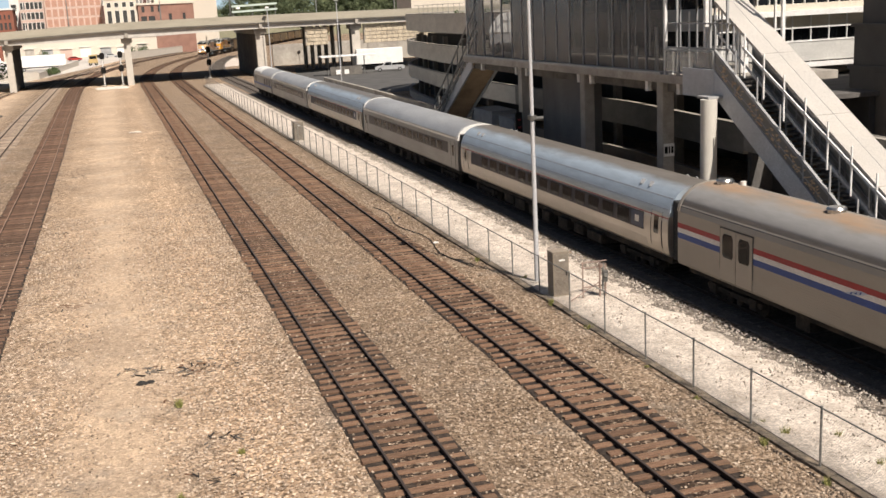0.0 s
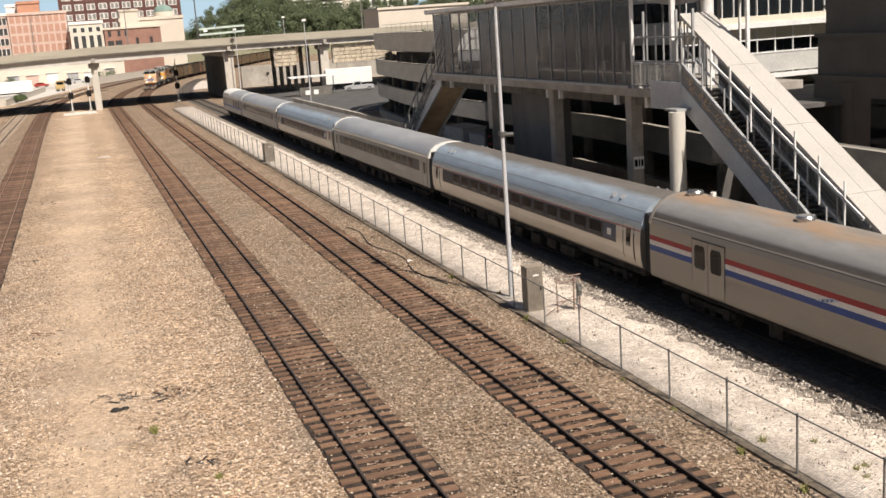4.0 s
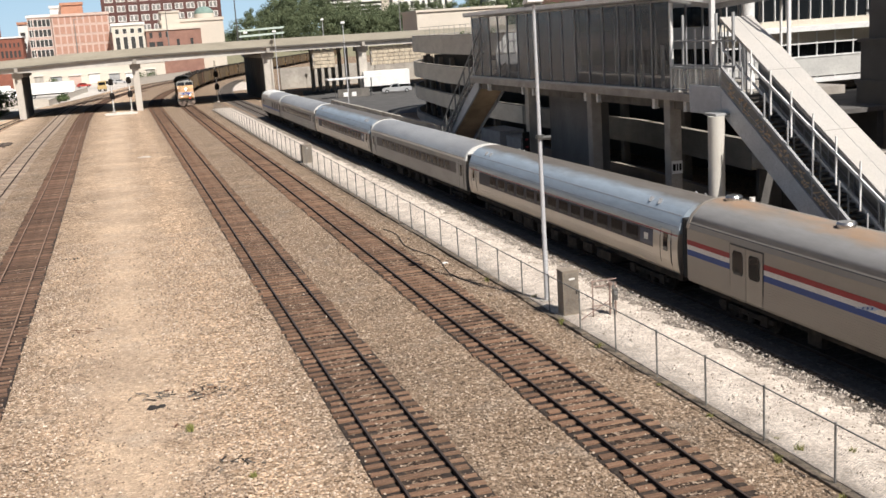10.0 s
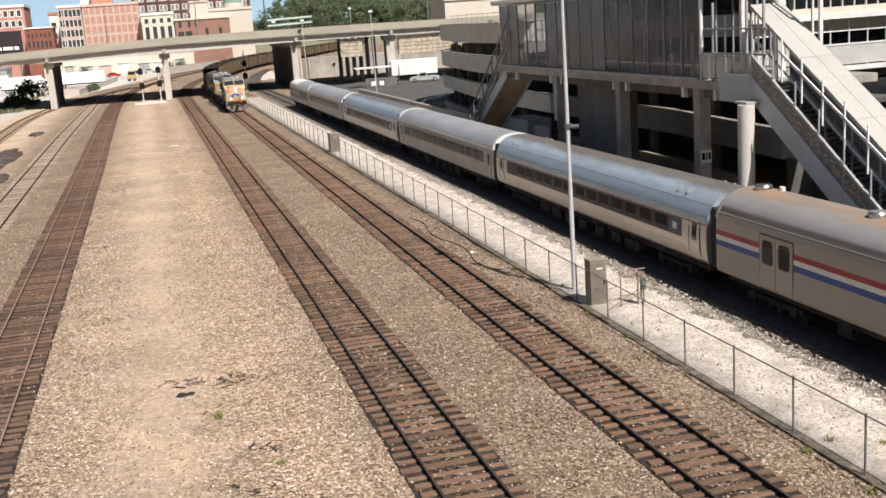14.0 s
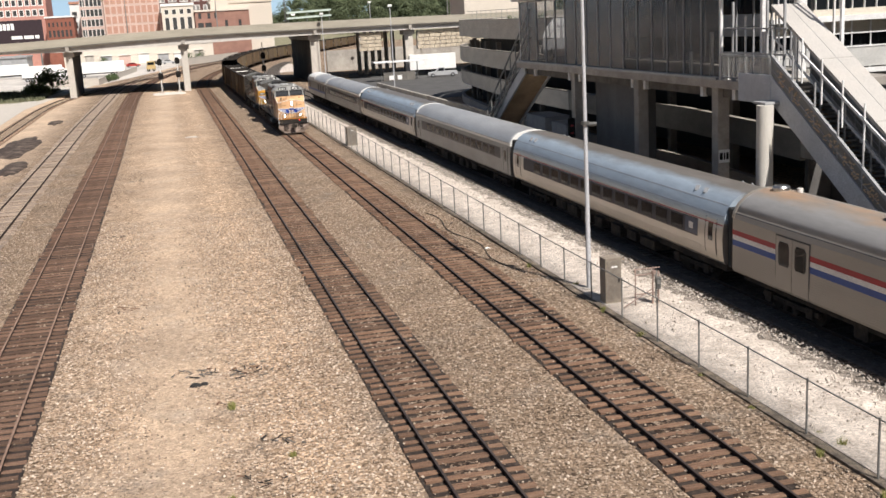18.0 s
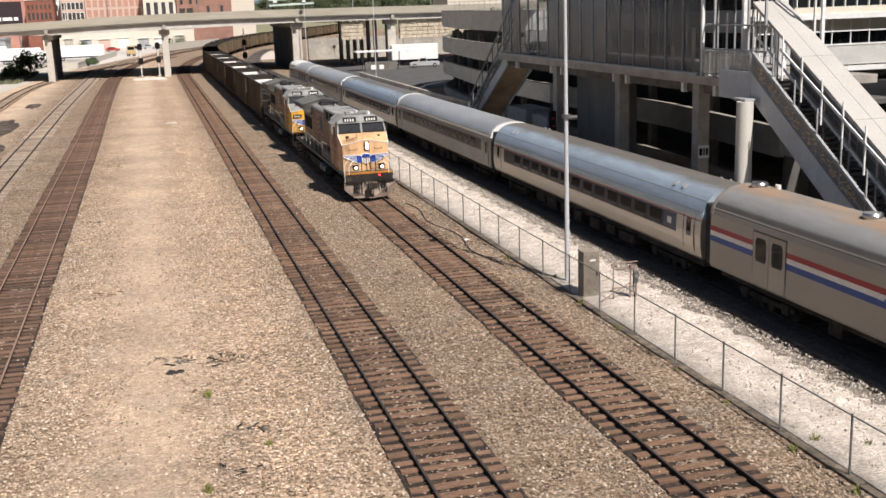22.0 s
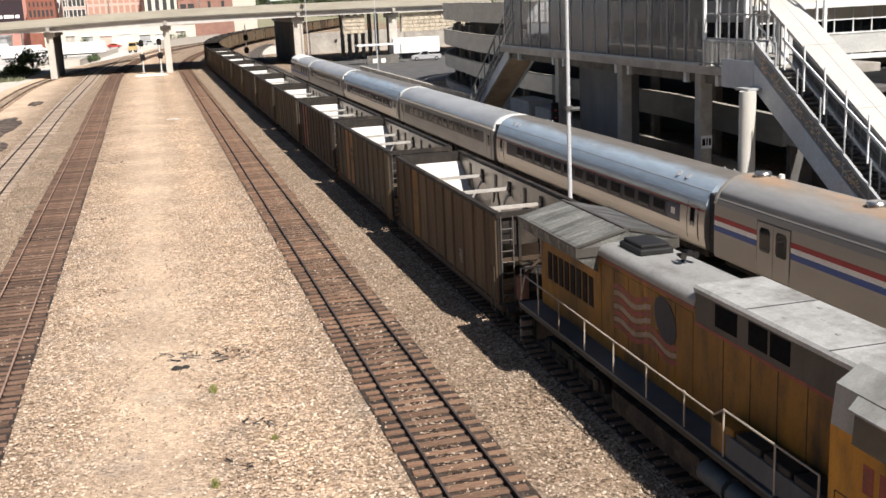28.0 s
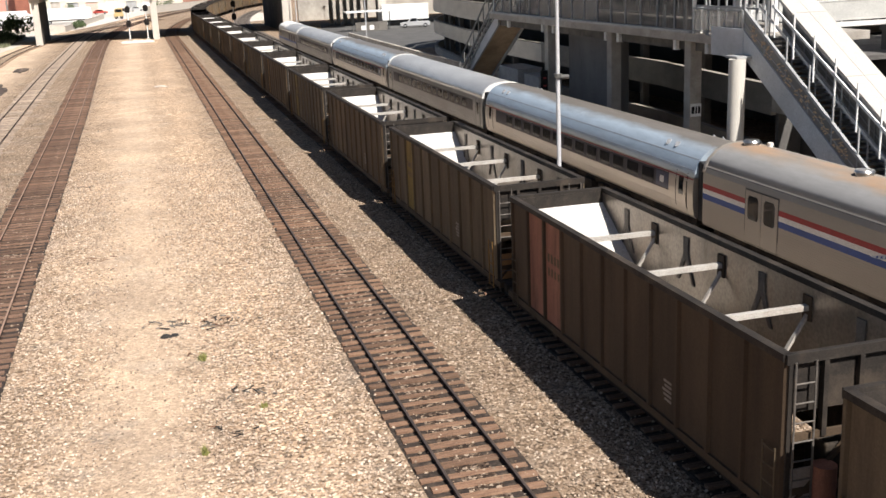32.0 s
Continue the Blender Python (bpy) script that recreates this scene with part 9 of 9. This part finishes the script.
def far_garage():
    g = thing("far_parking_garage", label="white open-deck parking garage on the wooded hill", category="parking garage", group="town buildings")
    for k in range(5):
        bm = B()
        box(bm, 172.0, 900, 27.0 + k * 3.5, 228.0, 930, 28.6 + k * 3.5)
        part("deck_band", bm, M_WHITEWALL, g)
    bm = B()
    box(bm, 173.0, 902, 0.0, 227.0, 928, 43.0)
    part("dark_core", bm, M_VOID, g)
    bm = B()
    box(bm, 221.0, 898, 0.0, 227.0, 904, 52.0)
    part("stair_tower", bm, M_CREAM, g)
    return g


far_garage()
town_house("white_hilltop_hall", "low white hall on the wooded hill", 232.0, 285.0, 905, 20, 41.0, M_WHITEWALL, [(30, 36, spans(236, 282, 9, 0.5), M_PANE, M_WHITEWALL)], M_WHITEWALL)
town_house("white_flats", "white apartment tower with dark window bays", 246.0, 268.0, 700, 20, 60.0, M_WHITEWALL, [(z, z + 2.6, spans(247, 267, 5, 0.7), M_PANE, M_WHITEWALL) for z in range(20, 56, 5)], M_WHITEWALL)
town_house("brick_flats", "brown brick apartment block beside the white tower", 269.0, 318.0, 702, 20, 62.0, M_BROWNBRICK, [(z, z + 3, spans(286, 312, 4, 0.7), M_PANE, M_CREAM) for z in range(20, 56, 6)], M_BROWNBRICK)
town_house("beige_annex", "plain beige annex behind the garage", 72.5, 96.0, 260, 14, 15.9, M_CREAM, [], M_CREAM, 0.4)


# ---- woods on the hill and nearer shrubs ----
def leaf_material(name, a, b):
    m = bpy.data.materials.new(name)
    m.use_nodes = True
    nt = m.node_tree
    bs = nt.nodes["Principled BSDF"]
    bs.inputs["Roughness"].default_value, bs.inputs["Specular IOR Level"].default_value = 0.75, 0.2
    g = nt.nodes.new("ShaderNodeNewGeometry")
    r = nt.nodes.new("ShaderNodeValToRGB")
    r.color_ramp.elements[0].color, r.color_ramp.elements[1].color = (*a, 1), (*b, 1)
    nt.links.new(g.outputs["Random Per Island"], r.inputs["Fac"])
    nt.links.new(r.outputs[0], bs.inputs["Base Color"])
    return m


M_LEAF = leaf_material("tree_leaves", (0.035, 0.055, 0.022), (0.10, 0.13, 0.055))
M_WEEDS = leaf_material("dry_weeds", (0.085, 0.09, 0.05), (0.19, 0.185, 0.115))
M_FARLEAF = leaf_material("far_leaves", (0.05, 0.068, 0.034), (0.135, 0.155, 0.082))
M_BARK = surf("bark", (0.10, 0.075, 0.055), (0.06, 0.045, 0.033), 3, 0.95, bump=0.5)


def leaf_cloud(verts, faces, c, rad, n, size, rnd):
    """Many small leaf cards around an uneven crown."""
    lobes = [(c + Vector((rnd.gauss(0, 0.45), rnd.gauss(0, 0.45), rnd.gauss(0, 0.3))) * rad, rad * rnd.uniform(0.35, 0.65)) for _ in range(7)]
    for _ in range(n):
        p, r = rnd.choice(lobes)
        d = Vector((rnd.gauss(0, 1), rnd.gauss(0, 1), rnd.gauss(0, 0.8))).normalized()
        q = p + d * r * rnd.uniform(0.75, 1.05)
        u = d.cross(Vector((rnd.gauss(0, 1), rnd.gauss(0, 1), rnd.gauss(0, 1)))).normalized()
        v = d.cross(u)
        s = size * rnd.uniform(0.6, 1.3)
        k = len(verts)
        bulge = d * s * 0.35
        verts += [tuple(q - u * s), tuple(q - v * s * 0.8 + bulge * 0.3), tuple(q + u * s), tuple(q + v * s * 0.8 + bulge)]
        faces.append((k, k + 1, k + 2, k + 3))


def tree(x, y, h, r, label, n=900, size=0.35, z=0.0):
    rnd = random.Random(int(x * 7 + y))
    t = thing("tree", (x, y, z), label, "tree", "town trees")
    bm = B()
    rod(bm, (0, 0, 0), (0.1, 0, h * 0.55), 0.06 * r + 0.08, 8, r2=0.03 * r)
    for _ in range(5):
        a = rnd.uniform(0, math.tau)
        rod(bm, (0.05, 0, h * rnd.uniform(0.3, 0.5)), (math.cos(a) * r * 0.6, math.sin(a) * r * 0.6, h * rnd.uniform(0.6, 0.8)), 0.03 * r, 6, r2=0.01 * r)
    part("trunk", bm, M_BARK, t)
    verts, faces = [], []
    leaf_cloud(verts, faces, Vector((0, 0, h * 0.68)), r, n, size, rnd)
    me = bpy.data.meshes.new("crown")
    me.from_pydata(verts, [], faces)
    me.materials.append(M_LEAF)
    ob = new("crown", me)
    ob.parent = t
    return t


def woods():
    rnd = random.Random(21)
    verts, faces = [], []
    for k in range(130):
        x = 52 + 215 * rnd.random()
        d = rnd.random()
        y = 600 + 140 * d
        ridge = np.interp(x * 650 / y, [58, 75, 93, 102, 112, 127, 155, 190, 225, 260], [22, 26, 31, 42, 39, 34, 28, 28, 31, 33])
        top = ridge * (0.72 + 0.3 * d) * (y / 650)
        r = rnd.uniform(4.0, 7.0)
        leaf_cloud(verts, faces, Vector((x, y, top - r * 0.8)), r, 900, 0.36, rnd)
        leaf_cloud(verts, faces, Vector((x + rnd.uniform(-4, 4), y - 4, top - r * 2.0)), r * 1.15, 640, 0.44, rnd)
        if top - r * 3.4 > 6:
            leaf_cloud(verts, faces, Vector((x + rnd.uniform(-5, 5), y - 7, top - r * 3.4)), r * 1.25, 420, 0.6, rnd)
    me = bpy.data.meshes.new("far_woods")
    me.from_pydata(verts, [], faces)
    me.materials.append(M_FARLEAF)
    return tagged(new("far_woods", me), "dense green summer woods on the far hillside", "woods", kind="stuff")


def hill():
    bm = B()
    rows = []
    for y, s in ((560, 0.0), (600, 0.3), (650, 0.62), (720, 0.85), (900, 1.0), (1500, 1.0), (2400, 0.6)):
        row = []
        for x, hgt in ((30, 0), (60, 9), (100, 17), (150, 13), (220, 15), (320, 18), (500, 20), (800, 12)):
            row.append(bm.verts.new((x * (1 if y < 800 else y / 800), y, hgt * s - 0.2)))
        rows.append(row)
    for a, b in zip(rows, rows[1:]):
        for k in range(7):
            bm.faces.new((a[k], a[k + 1], b[k + 1], b[k])).smooth = True
    return solid("wooded_hill", bm, M_GRASSGROUND, "green hillside under the woods", "hill", kind="structure")


hill()
woods()
for tx, ty, th, tr in ((-22.9, 233, 4.6, 2.5), (-25.0, 236, 3.8, 2.3), (-23.4, 227, 2.2, 1.5), (-26.5, 229, 1.9, 1.5)):
    tree(tx, ty, th, tr, "dense dark green shrub tree beside the pier", 700, 0.22)
for tx, ty, th, tr in ((-13.5, 268, 1.7, 1.3), (-12.2, 276, 1.5, 1.1), (12.5, 393, 2.6, 2.4), (8.0, 394, 2.2, 2.0), (-20.5, 394, 2.4, 1.9)):
    tree(tx, ty, th, tr, "dusty grey-green shrub beside the lot", 420, 0.16)
for k in range(5):
    tree(42.5 + k * 3.2, 131 - k * 2.5, 2.6, 0.8, "small potted conifer on the garage roof", 260, 0.12, 8.2)


def verge_grass():
    rnd = random.Random(5)
    verts, faces = [], []
    for _ in range(5000):
        x, y = rnd.uniform(-45, -22.5), rnd.uniform(207, 245)
        h, a = rnd.uniform(0.25, 0.8), rnd.uniform(0, math.pi)
        k = len(verts)
        w = rnd.uniform(0.1, 0.3)
        verts += [(x - w * math.cos(a), y - w * math.sin(a), 0.04), (x + w * math.cos(a), y + w * math.sin(a), 0.04), (x + rnd.uniform(-0.2, 0.2), y, h)]
        faces.append((k, k + 1, k + 2))
    me = bpy.data.meshes.new("verge_weeds")
    me.from_pydata(verts, [], faces)
    me.materials.append(M_WEEDS)
    return tagged(new("verge_weeds", me), "rough dry grey-green weeds on the verge", "weeds", kind="stuff")


verge_grass()


def sky_backdrop():
    """A plain far backdrop of clear pale-blue sky at the horizon."""
    m = bpy.data.materials.new("clear_sky")
    m.use_nodes = True
    nt = m.node_tree
    nt.nodes.clear()
    tc = nt.nodes.new("ShaderNodeTexCoord")
    sp = nt.nodes.new("ShaderNodeSeparateXYZ")
    nt.links.new(tc.outputs["Object"], sp.inputs[0])
    mr = nt.nodes.new("ShaderNodeMapRange")
    mr.inputs["From Min"].default_value, mr.inputs["From Max"].default_value = 0.0, 420.0
    nt.links.new(sp.outputs[2], mr.inputs["Value"])
    rp = nt.nodes.new("ShaderNodeValToRGB")
    rp.color_ramp.elements[0].color, rp.color_ramp.elements[1].color = (0.42, 0.55, 0.62, 1), (0.24, 0.40, 0.55, 1)
    nt.links.new(mr.outputs[0], rp.inputs["Fac"])
    em = nt.nodes.new("ShaderNodeEmission")
    em.inputs["Strength"].default_value = 0.95
    nt.links.new(rp.outputs[0], em.inputs["Color"])
    out = nt.nodes.new("ShaderNodeOutputMaterial")
    nt.links.new(em.outputs[0], out.inputs["Surface"])
    bm = B()
    last = None
    for k in range(25):
        a = radians(-60 + k * 5)
        row = [bm.verts.new((3300 * math.sin(a), 3300 * math.cos(a), z)) for z in (-20, 420)]
        if last:
            bm.faces.new((last[0], row[0], row[1], last[1]))
        last = row
    return solid("backdrop", bm, m, "clear pale blue sky over the town", "sky", kind="structure")


sky_backdrop()


# ---- loose stones, rubbish and weeds on the yard ----
def loose_stones():
    """Crushed stone lying loose between the tracks."""
    rnd = np.random.RandomState(3)
    n = 115000
    y = 17 + 50 * rnd.rand(n) ** 1.5
    x = -14 + 29 * rnd.rand(n)
    keep = np.ones(n, bool)
    for tx in (6.35, 12.1, -6.12):
        keep &= (np.abs(x - tx) > 1.3 + 0.15 * rnd.rand(n)) | (rnd.rand(n) < (0.09 if tx > 0 else 0.04))
    keep &= (np.abs(x + 0.9) > 2.0 * rnd.rand(n)) & (x < 14.9)
    x, y = x[keep], y[keep]
    n = len(x)
    r = (0.022 + 0.034 * rnd.rand(n) ** 2)[:, None]
    z = np.where(np.min([np.abs(x - tx) for tx in (6.35, 12.1, -6.12)], 0) < 1.3, 0.065, 0.02)
    base = np.array([(1, 0, 0), (0, 1, 0), (-1, 0, 0), (0, -1, 0), (0, 0, 0.8), (0, 0, -0.8)])
    a = rnd.rand(n) * math.tau
    v = base[None] * r[:, :, None] * (0.7 + 0.6 * rnd.rand(n, 6, 1))
    c, s = np.cos(a)[:, None], np.sin(a)[:, None]
    vx, vy = v[..., 0] * c - v[..., 1] * s, v[..., 0] * s + v[..., 1] * c
    verts = np.stack([vx + x[:, None], vy + y[:, None], v[..., 2] + z[:, None]], -1).reshape(-1, 3)
    tri = np.array([(0, 1, 4), (1, 2, 4), (2, 3, 4), (3, 0, 4), (1, 0, 5), (2, 1, 5), (3, 2, 5), (0, 3, 5)])
    faces = (tri[None] + 6 * np.arange(n)[:, None, None]).reshape(-1, 3)
    me = bpy.data.meshes.new("loose_stones")
    me.from_pydata(verts.tolist(), [], faces.tolist())
    me.materials.append(M_STONES)
    me.materials.append(M_STONESPALE)
    me.polygons.foreach_set("material_index", np.repeat(((x > -5.0) & (x < 5.2)).astype(np.int32), 8))
    return tagged(new("loose_stones", me), "loose crushed ballast stones between the tracks", "gravel", kind="stuff")


def island_material(name, stops):
    m = bpy.data.materials.new(name)
    m.use_nodes = True
    nt = m.node_tree
    b = nt.nodes["Principled BSDF"]
    b.inputs["Roughness"].default_value, b.inputs["Specular IOR Level"].default_value = 0.9, 0.2
    g = nt.nodes.new("ShaderNodeNewGeometry")
    r = nt.nodes.new("ShaderNodeValToRGB")
    for i, (p, c) in enumerate(stops):
        e = r.color_ramp.elements[i] if i < 2 else r.color_ramp.elements.new(p)
        e.position, e.color = p, (*c, 1)
    nt.links.new(g.outputs["Random Per Island"], r.inputs["Fac"])
    nt.links.new(r.outputs[0], b.inputs["Base Color"])
    return m


M_STONES = island_material("ballast_stone", [(0.0, (0.13, 0.095, 0.068)), (1.0, (0.54, 0.44, 0.345)), (0.5, (0.275, 0.202, 0.143)), (0.82, (0.37, 0.285, 0.21))])
M_STONESPALE = island_material("pale_ballast_stone", [(0.0, (0.17, 0.126, 0.092)), (1.0, (0.68, 0.56, 0.445)), (0.45, (0.37, 0.28, 0.205)), (0.8, (0.50, 0.395, 0.30))])
M_RUST = surf("rusty_scrap", (0.16, 0.075, 0.04), (0.09, 0.045, 0.028), 4, 0.9, bump=0.3)
M_CHAR = surf("charred_wood", (0.03, 0.027, 0.025), (0.018, 0.016, 0.015), 5, 0.95, bump=0.5)
loose_stones()


def strip_stones():
    """Broken stone and dirt crumbs on the strip behind the fence, thicker towards the train."""
    rnd = np.random.RandomState(9)
    n = 16000
    y = 15 + 75 * rnd.rand(n) ** 1.4
    x = 15.4 + 3.9 * rnd.rand(n) ** 0.45
    r = (0.018 + 0.05 * rnd.rand(n) ** 3)[:, None]
    base = np.array([(1, 0, 0), (-0.5, 0.85, 0), (-0.5, -0.85, 0), (0, 0, 0.9)])
    v = base[None] * r[:, :, None] * (0.7 + 0.6 * rnd.rand(n, 4, 1))
    verts = np.stack([v[..., 0] + x[:, None], v[..., 1] + y[:, None], v[..., 2] + 0.13], -1).reshape(-1, 3)
    faces = (np.array([(0, 1, 3), (1, 2, 3), (2, 0, 3)])[None] + 4 * np.arange(n)[:, None, None]).reshape(-1, 3)
    me = bpy.data.meshes.new("strip_stones")
    me.from_pydata(verts.tolist(), [], faces.tolist())
    me.materials.append(M_STRIPSTONE)
    return tagged(new("strip_stones", me), "broken pale and dark stones on the gravel strip", "gravel", kind="stuff")


M_STRIPSTONE = island_material("strip_stone", [(0.0, (0.26, 0.22, 0.18)), (1.0, (0.60, 0.53, 0.455)), (0.5, (0.44, 0.38, 0.32))])
strip_stones()


def lump(name, x, y, r, mat, label, category, flat=0.5, seed=1):
    rnd = random.Random(seed)
    bm = B()
    bmesh.ops.create_icosphere(bm, subdivisions=2, radius=r)
    for v in bm.verts:
        k = 1 + 0.35 * noise.noise(v.co / r * 1.3 + Vector((seed, 0, 0)))
        v.co = Vector((v.co.x * k * 1.2, v.co.y * k, max(v.co.z * k * flat, -0.02)))
    return solid(name, bm, mat, label, category, loc=(x, y, 0.02))


def scrap_pile(x, y, seed, n, spread, mats, label):
    p = thing("scrap_pile", (x, y, 0.0), label, "rubbish", "yard rubbish")
    rnd = random.Random(seed)
    for k in range(n):
        bm = B()
        cx, cy, a, l = rnd.gauss(0, spread), rnd.gauss(0, spread * 0.8), rnd.uniform(0, math.pi), rnd.uniform(0.05, 0.22)
        z = rnd.uniform(0.03, 0.12)
        beam(bm, (cx - l * math.cos(a), cy - l * math.sin(a), z), (cx + l * math.cos(a), cy + l * math.sin(a), rnd.uniform(0.03, 0.10)), rnd.uniform(0.015, 0.04), rnd.uniform(0.015, 0.035))
        part("scrap", bm, rnd.choice(mats), p)
    return p


scrap_pile(-0.1, 35.0, 1, 16, 0.35, (M_RUST, M_CHAR, M_CONC_DARK), "small pile of dark scrap wood and wire")
scrap_pile(1.65, 34.8, 2, 30, 0.55, (M_RUST, M_CHAR, M_CONC_DARK, M_CONC_DARK), "scattered dark scrap and splintered wood")
scrap_pile(2.0, 28.2, 3, 12, 0.30, (M_CONC_DARK, M_CHAR), "grey broken board lying on gravel")
scrap_pile(0.45, 31.8, 4, 2, 0.15, (M_RUST,), "short rusty bar lying on sand")
scrap_pile(1.5, 25.5, 5, 4, 0.16, (M_CHAR, M_RUST), "charred wood piece on gravel")
scrap_pile(0.9, 26.2, 6, 4, 0.18, (M_RUST, M_CHAR), "dark splinters lying on gravel")
scrap_pile(13.9, 56.0, 7, 6, 0.5, (M_CHAR, M_CONC_DARK), "dark strap and splinters beside the fence")
scrap_pile(-3.0, 85.0, 8, 8, 0.5, (M_CHAR, M_CONC_DARK), "dark splinters on the sandy strip")
scrap_pile(-3.5, 62.0, 9, 7, 0.45, (M_CHAR, M_RUST), "dark splinters on the sandy strip")
scrap_pile(-2.6, 45.0, 10, 7, 0.6, (M_CHAR, M_RUST), "dark splinters on the sandy strip")
lump("black_lump", -0.15, 33.9, 0.16, M_CHAR, "black charred lump lying on the sand", "rubbish", 0.7, 2)
lump("black_lump", 0.12, 33.95, 0.11, M_CHAR, "small black lump lying on the sand", "rubbish", 0.7, 5)
lump("white_stone", 1.9, 117.0, 0.55, M_PLATFORM, "pale flat heap of crushed stone", "stone", 0.25, 7)
lump("white_rag", 14.3, 49.2, 0.11, M_WHITE, "crumpled white paper beside the track", "litter", 0.5, 9)


def ash_bed(x, y, rx, ry, seed):
    """A low spread of dark cinders with a ragged outline."""
    bm = B()
    c = bm.verts.new((0, 0, 0.16))
    rings = []
    for q, z in ((0.35, 0.15), (0.7, 0.11), (1.0, 0.02), (1.04, -0.06)):
        ring = []
        for k in range(40):
            a = k * math.tau / 40
            w = q * (1 + 0.35 * noise.noise(Vector((math.cos(a) * 2, math.sin(a) * 2, seed))) + 0.12 * noise.noise(Vector((math.cos(a) * 7, math.sin(a) * 7, seed))))
            ring.append(bm.verts.new((rx * w * math.cos(a), ry * w * math.sin(a), z + 0.04 * noise.noise(Vector((a * 5, q * 4, seed))))))
        rings.append(ring)
    for k in range(40):
        bm.faces.new((c, rings[0][k], rings[0][(k + 1) % 40])).smooth = True
        for a, b in zip(rings, rings[1:]):
            bm.faces.new((a[k], b[k], b[(k + 1) % 40], a[(k + 1) % 40])).smooth = True
    return solid("cinder_spread", bm, M_CINDER, "low dark spread of cinders and old ballast", "cinders", "cinder spreads", loc=(x, y, 0.0))


M_CINDER = surf("dark_cinders", (0.075, 0.05, 0.037), (0.03, 0.021, 0.016), 1.2, 0.95, grain=6, grain_amt=0.5, bump=0.8, dirt=(0.26, 0.20, 0.15), dirt_amt=0.7, dirt_scale=0.6)
ash_bed(-16.0, 121.0, 1.9, 11.0, 3.0)
ash_bed(-14.1, 101.0, 1.1, 5.5, 5.0)
ash_bed(-15.1, 152.0, 0.9, 4.0, 7.0)


def tuft(x, y, h, n, seed):
    rnd = random.Random(seed)
    verts, faces = [], []
    for _ in range(n):
        a, l, w = rnd.uniform(0, math.tau), rnd.uniform(0.4, 1.0) * h, 0.012
        bx, by = rnd.gauss(0, 0.04), rnd.gauss(0, 0.04)
        tx, ty = bx + math.cos(a) * l * 0.45, by + math.sin(a) * l * 0.45
        k = len(verts)
        verts += [(bx - w, by, 0), (bx + w, by, 0), ((bx + tx) / 2 + w * 0.7, (by + ty) / 2, l * 0.6), (tx, ty, l), ((bx + tx) / 2 - w * 0.7, (by + ty) / 2, l * 0.6)]
        faces.append((k, k + 1, k + 2, k + 3, k + 4))
    me = bpy.data.meshes.new("grass_tuft")
    me.from_pydata(verts, [], faces)
    me.materials.append(M_LEAFDRY)
    ob = new("grass_tuft", me)
    ob.location = (x, y, 0.0)
    return tagged(ob, "thin tuft of yellow-green grass on gravel", "grass", "weed tufts")


M_LEAFDRY = leaf_material("dry_grass_blades", (0.10, 0.12, 0.03), (0.30, 0.27, 0.10))
rnd_t = random.Random(77)
tuft(0.85, 31.3, 0.28, 60, 1)
for k in range(14):
    tuft(15.5 + rnd_t.random() * 1.6, 16.0 + rnd_t.random() * 7.5, rnd_t.uniform(0.12, 0.32), 45, 60 + k)
for k, (gx, gy) in enumerate(((2.2, 27.0), (15.5, 40.4), (15.0, 33.0), (14.9, 25.5), (14.8, 22.0), (14.9, 28.5), (14.85, 44.5), (0.5, 24.6), (14.8, 19.5), (15.05, 36.4))):
    tuft(gx, gy, rnd_t.uniform(0.12, 0.3), 40, 10 + k)


def pipe_run():
    """A thin cable and strap lying along the kerb."""
    bm = B()
    pts = [(13.8 + 0.25 * math.sin(k * 0.9) + 0.02 * k, 60 - k * 1.1, 0.05) for k in range(16)]
    last = None
    for x, y, z in pts:
        ring = [bm.verts.new((x + 0.025 * math.cos(k * math.tau / 6), y, z + 0.025 * math.sin(k * math.tau / 6))) for k in range(6)]
        if last:
            for k in range(6):
                bm.faces.new((last[k], last[(k + 1) % 6], ring[(k + 1) % 6], ring[k])).smooth = True
        last = ring
    return solid("loose_cable", bm, M_CHAR, "black cable lying along the fence kerb", "cable")


pipe_run()


motions()
